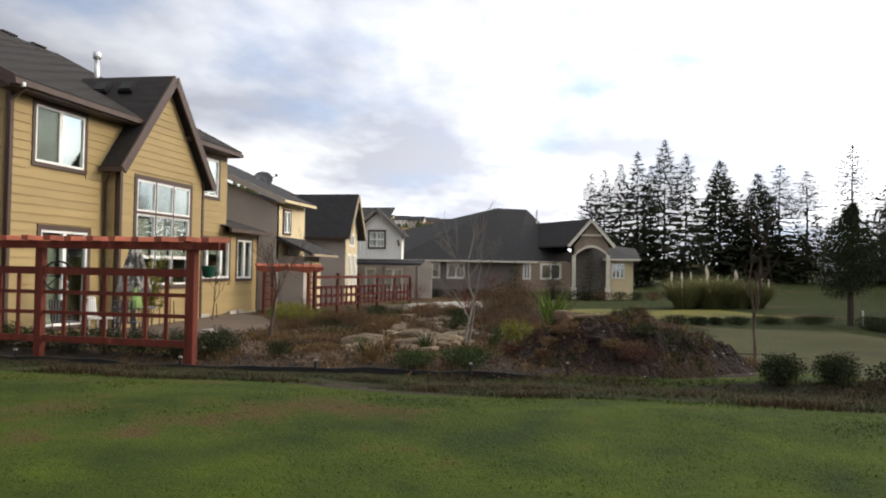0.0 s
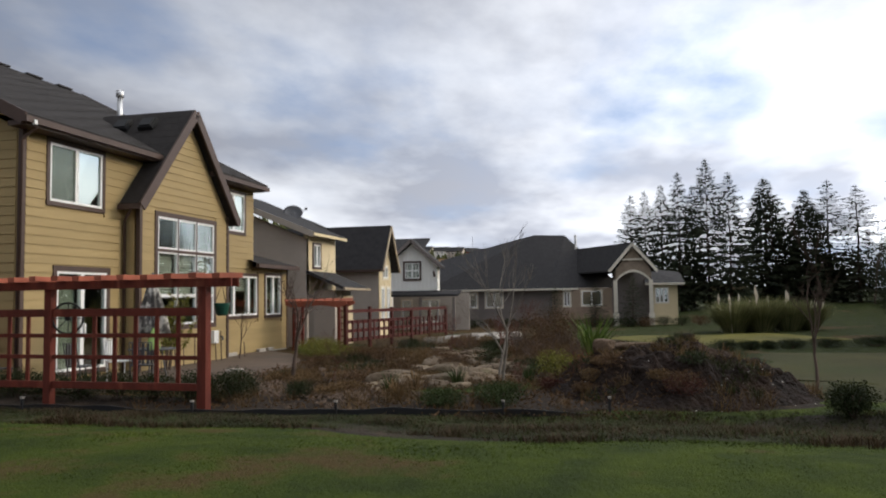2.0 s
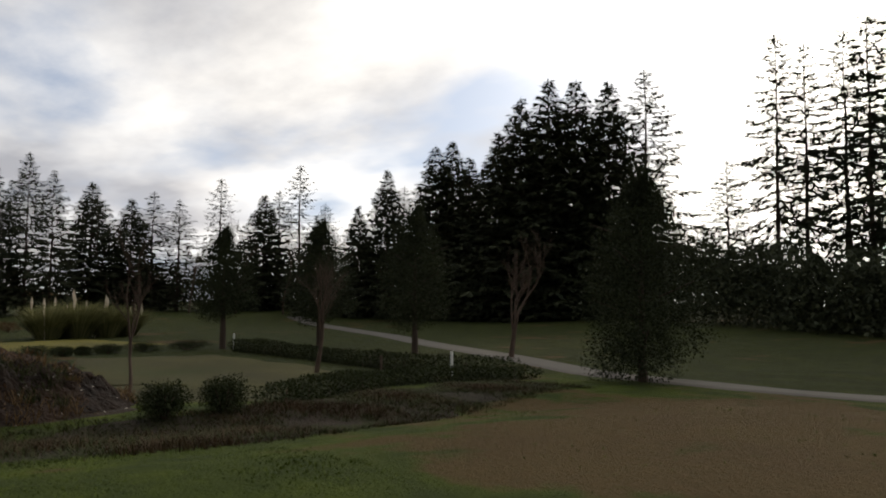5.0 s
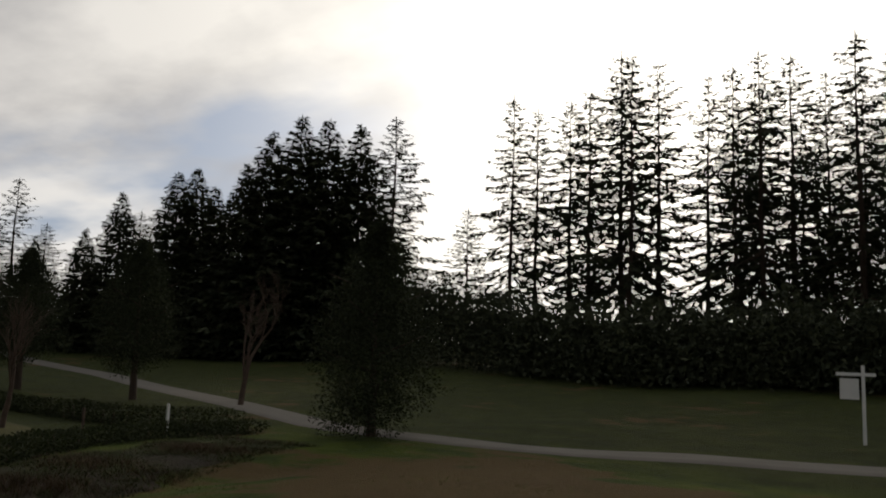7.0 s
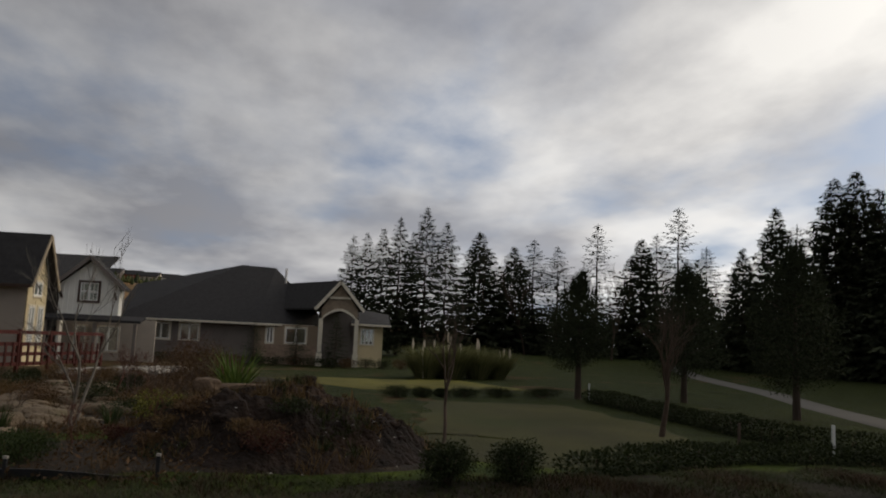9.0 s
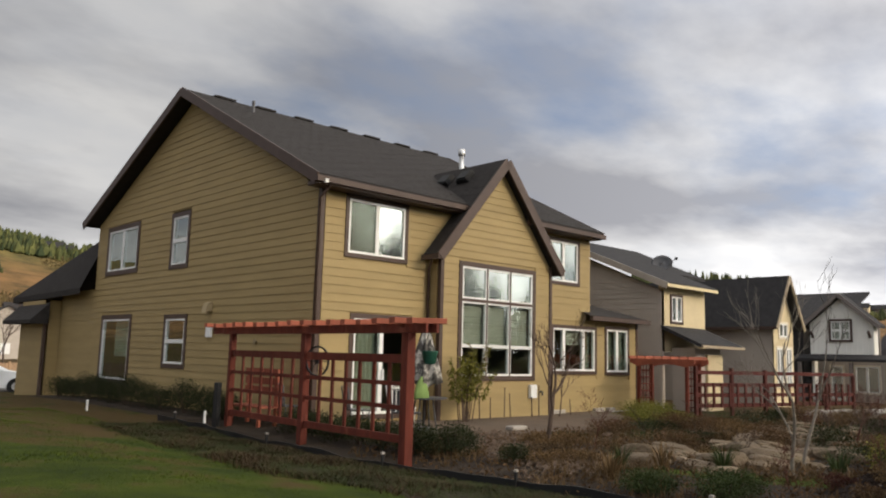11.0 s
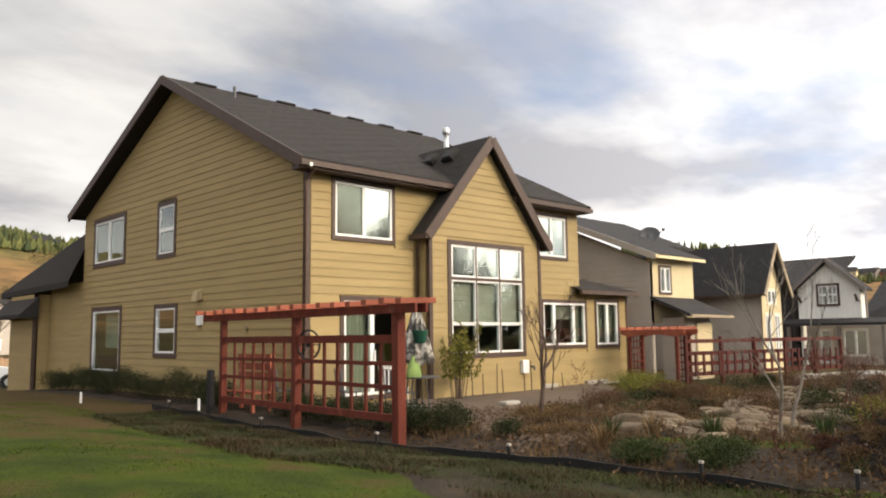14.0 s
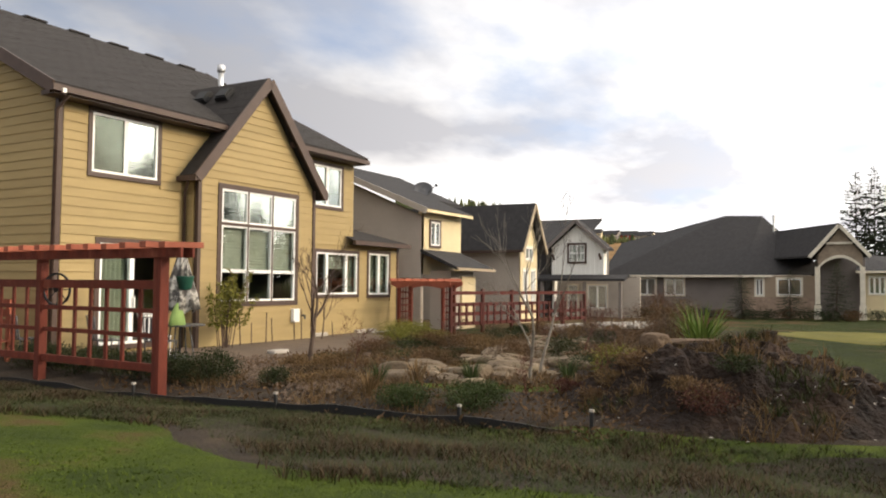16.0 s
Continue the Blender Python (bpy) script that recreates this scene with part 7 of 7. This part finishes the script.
car_shell([(-2.2, 0.3), (-2.25, 0.62), (-2.2, 0.9), (-1.75, 0.98), (-1.1, 1.36), (-0.4, 1.47), (0.3, 1.42), (1.05, 1.02), (1.75, 0.9), (2.15, 0.72), (2.25, 0.5), (2.2, 0.28)], 0.87, 0.66, 0.92, "body", CAR_WHITE, "white painted body")
for s in (-1, 1):
    for a in ([(-1.28, 1.0), (-0.98, 1.30), (-0.45, 1.37), (-0.42, 0.99)], [(-0.34, 0.99), (-0.36, 1.37), (0.22, 1.33), (0.72, 1.04)]):
        w = lambda z: 0.87 - 0.21 * smooth_step(0.92, 1.47, z) + 0.012
        m = Mesh()
        m.v = [(x, s * w(z), z) for x, z in a] + [(x, s * (w(z) - 0.03), z) for x, z in a]
        m.f = [(0, 1, 2, 3), (7, 6, 5, 4), (0, 4, 5, 1), (1, 5, 6, 2), (2, 6, 7, 3), (3, 7, 4, 0)]
        m.done("side_window", DARK_GLASS, car, "dark tinted side window")
    for x in (-1.35, 1.38):
        t = Mesh().disc((x, s * 0.80 - (0.0 if s < 0 else 0.0), 0.32), (0, s, 0), 0.19, 0.325, 0.10, 22).done("tyre", RUBBER, car)
        Mesh().disc((x, s * 0.86, 0.32), (0, s, 0), 0.05, 0.20, 0.03, 18).done("rim", STEEL, t, "silver wheel rim")
        Mesh().disc((x, s * 0.868, 0.32), (0, s, 0), 0.0, 0.40, 0.004, 22).done("wheel_arch", BLACK, car)
    Mesh().box(2.05, 2.2, s * 0.62 - 0.16, s * 0.62 + 0.16, 0.62, 0.76).done("headlight", PANE_SKY, car)
    Mesh().box(-2.25, -2.15, s * 0.66 - 0.14, s * 0.66 + 0.14, 0.75, 0.92).done("tail_light", RED_PAINT, car)
    Mesh().box(0.62, 0.78, s * 0.98 - 0.1, s * 0.98 + 0.1, 0.98, 1.1).done("mirror", CAR_WHITE, car)
    Mesh().box(-0.42, -0.24, s * 0.885 - 0.012, s * 0.885 + 0.012, 0.82, 0.85).done("door_handle", CAR_WHITE, car)

drape("street", PATH_MAT, [(-60, 40, 3.4), (-20, 36, 3.4), (0, 32.5, 3.4), (25, 30, 3.4), (60, 28, 3.4)], "grey asphalt street in front of the houses", "road", 0.04, 1.5)
board_fence = thing("board_fence", "pale new cedar board fence along the back lots", "fence")
fa, fb = Vector(polar(86, 50)), Vector(polar(72.5, 63))
for i in range(60):
    p, q = fa.lerp(fb, i / 60), fa.lerp(fb, (i + 0.93) / 60)
    z = ground(p.x, p.y)
    Mesh().add([(p.x, p.y, z - 0.05), (q.x, q.y, z - 0.05), (q.x, q.y, z + 1.2), (p.x, p.y, z + 1.2), (p.x, p.y + 0.03, z - 0.05), (q.x, q.y + 0.03, z - 0.05), (q.x, q.y + 0.03, z + 1.2), (p.x, p.y + 0.03, z + 1.2)],
               [(0, 1, 2, 3), (7, 6, 5, 4), (3, 2, 6, 7), (0, 3, 7, 4), (1, 5, 6, 2)]).done("panel", FENCE_WOOD, board_fence)
    if i % 4 == 0:
        Mesh().box(p.x - 0.06, p.x + 0.06, p.y - 0.12, p.y - 0.01, z - 0.05, z + 1.3).done("post", FENCE_WOOD, board_fence)
ff, fe = Vector(polar(90, 44)), Vector(polar(84.2, 46))
dark_fence = thing("board_fence", "brown weathered board fence at the edge of the lot", "fence")
for i in range(14):
    p, q = ff.lerp(fe, i / 14), ff.lerp(fe, (i + 0.9) / 14)
    z = ground(p.x, p.y)
    Mesh().box(p.x, q.x, p.y - 0.02, p.y + 0.02, z - 0.05, z + 1.5).done("board", TWIG, dark_fence)

for b, r, turn, l, d, e, rd, body, roof, text in ((80.2, 126, -8, 7.5, 8, 3.4, 5.2, WHITE_BOARD, SHINGLE, "white garage house with a dark roof on the street"),
                                                  (82.2, 130, 80, 7, 6, 3.3, 4.6, SIDING_B, CREAM_TRIM, "grey house with a pale fascia on the street"),
                                                  (77.9, 126, -6, 8, 8, 4.6, 6.6, SIDING_B, SHINGLE_B, "grey two-storey townhouse with a dark roof"),
                                                  (75.9, 122, 82, 8, 8, 4.9, 7.2, SIDING_B, SHINGLE_B, "grey two-storey townhouse with a steep gable"),
                                                  (73.6, 126, -6, 10, 8, 5.2, 7.6, SIDING_C, SHINGLE_B, "tan two-storey townhouse with a dark roof")):
    x, y = polar(b, r)
    far_house(x, y, turn, l, d, e, rd, body, roof, text, 3, 2, chimney=b < 75)
rh = random.Random(9)
for i, b in enumerate((18.6, 17.4, 16.2, 15.0, 13.9, 12.7, 11.7, 10.6, 9.6, 8.4)):
    x, y = polar(b, 640 + rh.uniform(-15, 20))
    far_house(x, y, b - 90 + rh.uniform(-25, 25), rh.uniform(12, 17), 11, 6.0, 9.5, (SIDING_B, SIDING_C, SIDING_D, RED_PAINT, SIDING_B, WHITE_BOARD)[(i + 1) % 6] if b != 11.7 else RED_PAINT, SHINGLE_B, "distant house on the hill's crest", 4, 2)
for b, r in ((80.8, 560), (81.4, 575), (80.2, 545), (72.9, 560), (73.4, 575), (83.8, 420), (83.2, 480)):
    x, y = polar(b, r)
    far_house(x, y, b - 90, 14, 9, 4.5, 7.0, WHITE_BOARD if r > 500 else SIDING_B, SHINGLE_B, "pale distant house on the wooded hillside", 4, 1)

HILL_TREE = leafy("hillside_conifers", (0.030, 0.045, 0.020), (0.16, 0.16, 0.05), 0.9, 0.0)
HILL_SCRUB = leafy("hillside_scrub", (0.09, 0.07, 0.025), (0.24, 0.17, 0.08), 0.9, 0.0)
hill, scrub = Mesh(), Mesh()
for i in range(21000):
    b = rh.uniform(8, 100) if i % 3 else rh.uniform(66, 92)
    r = rh.uniform(430, 760) if b > 40 else rh.uniform(560, 760)
    x, y = polar(b, r)
    n = noise.noise((x * 0.012, y * 0.012, 3.0))
    if n < (0.05 if r < 520 else -0.25) or (b < 22 and rh.random() < 0.75):
        continue
    z, h = ground(x, y), rh.uniform(2.5, 8) * (0.8 if b < 22 else 1.0) * rh.choice((0.6, 0.8, 1.0, 1.25))
    w = h * rh.uniform(0.18, 0.42)
    hill.tube([(x, y, z), (x, y, z + h * 0.15), (x, y, z + h * 0.6), (x + rh.uniform(-0.5, 0.5), y, z + h)], [w * 0.5, w, w * 0.62, 0.1], 5, cap=False)
for i in range(260):
    b = rh.uniform(23, 33)
    x, y = polar(b, rh.uniform(600, 650))
    z, h = ground(x, y), rh.uniform(10, 20)
    hill.tube([(x, y, z), (x, y, z + h * 0.15), (x, y, z + h)], [h * 0.1, h * 0.2, 0.1], 5, cap=False)
for i in range(9500):
    b, r = rh.uniform(66, 96), rh.uniform(150, 600)
    x, y = polar(b, r)
    if noise.noise((x * 0.016, y * 0.016, 9.0)) < -0.02:
        continue
    z = ground(x, y)
    for k in range(9):
        p = Vector((x + rh.gauss(0, 1.5), y + rh.gauss(0, 1.5), z + rh.uniform(0, 4.0)))
        scrub.leaf(p, (rv(rh) + Vector((0, 0, 0.7))).normalized(), rv(rh), rh.uniform(0.7, 2.0), rh.uniform(0.25, 0.7))
tagged(hill.done("hill_woods", HILL_TREE), "mixed evergreen woods on the far hill", "woods", kind="stuff")
tagged(scrub.done("hill_scrub", HILL_SCRUB), "brown leafless scrub on the hillside", "scrub", kind="stuff")
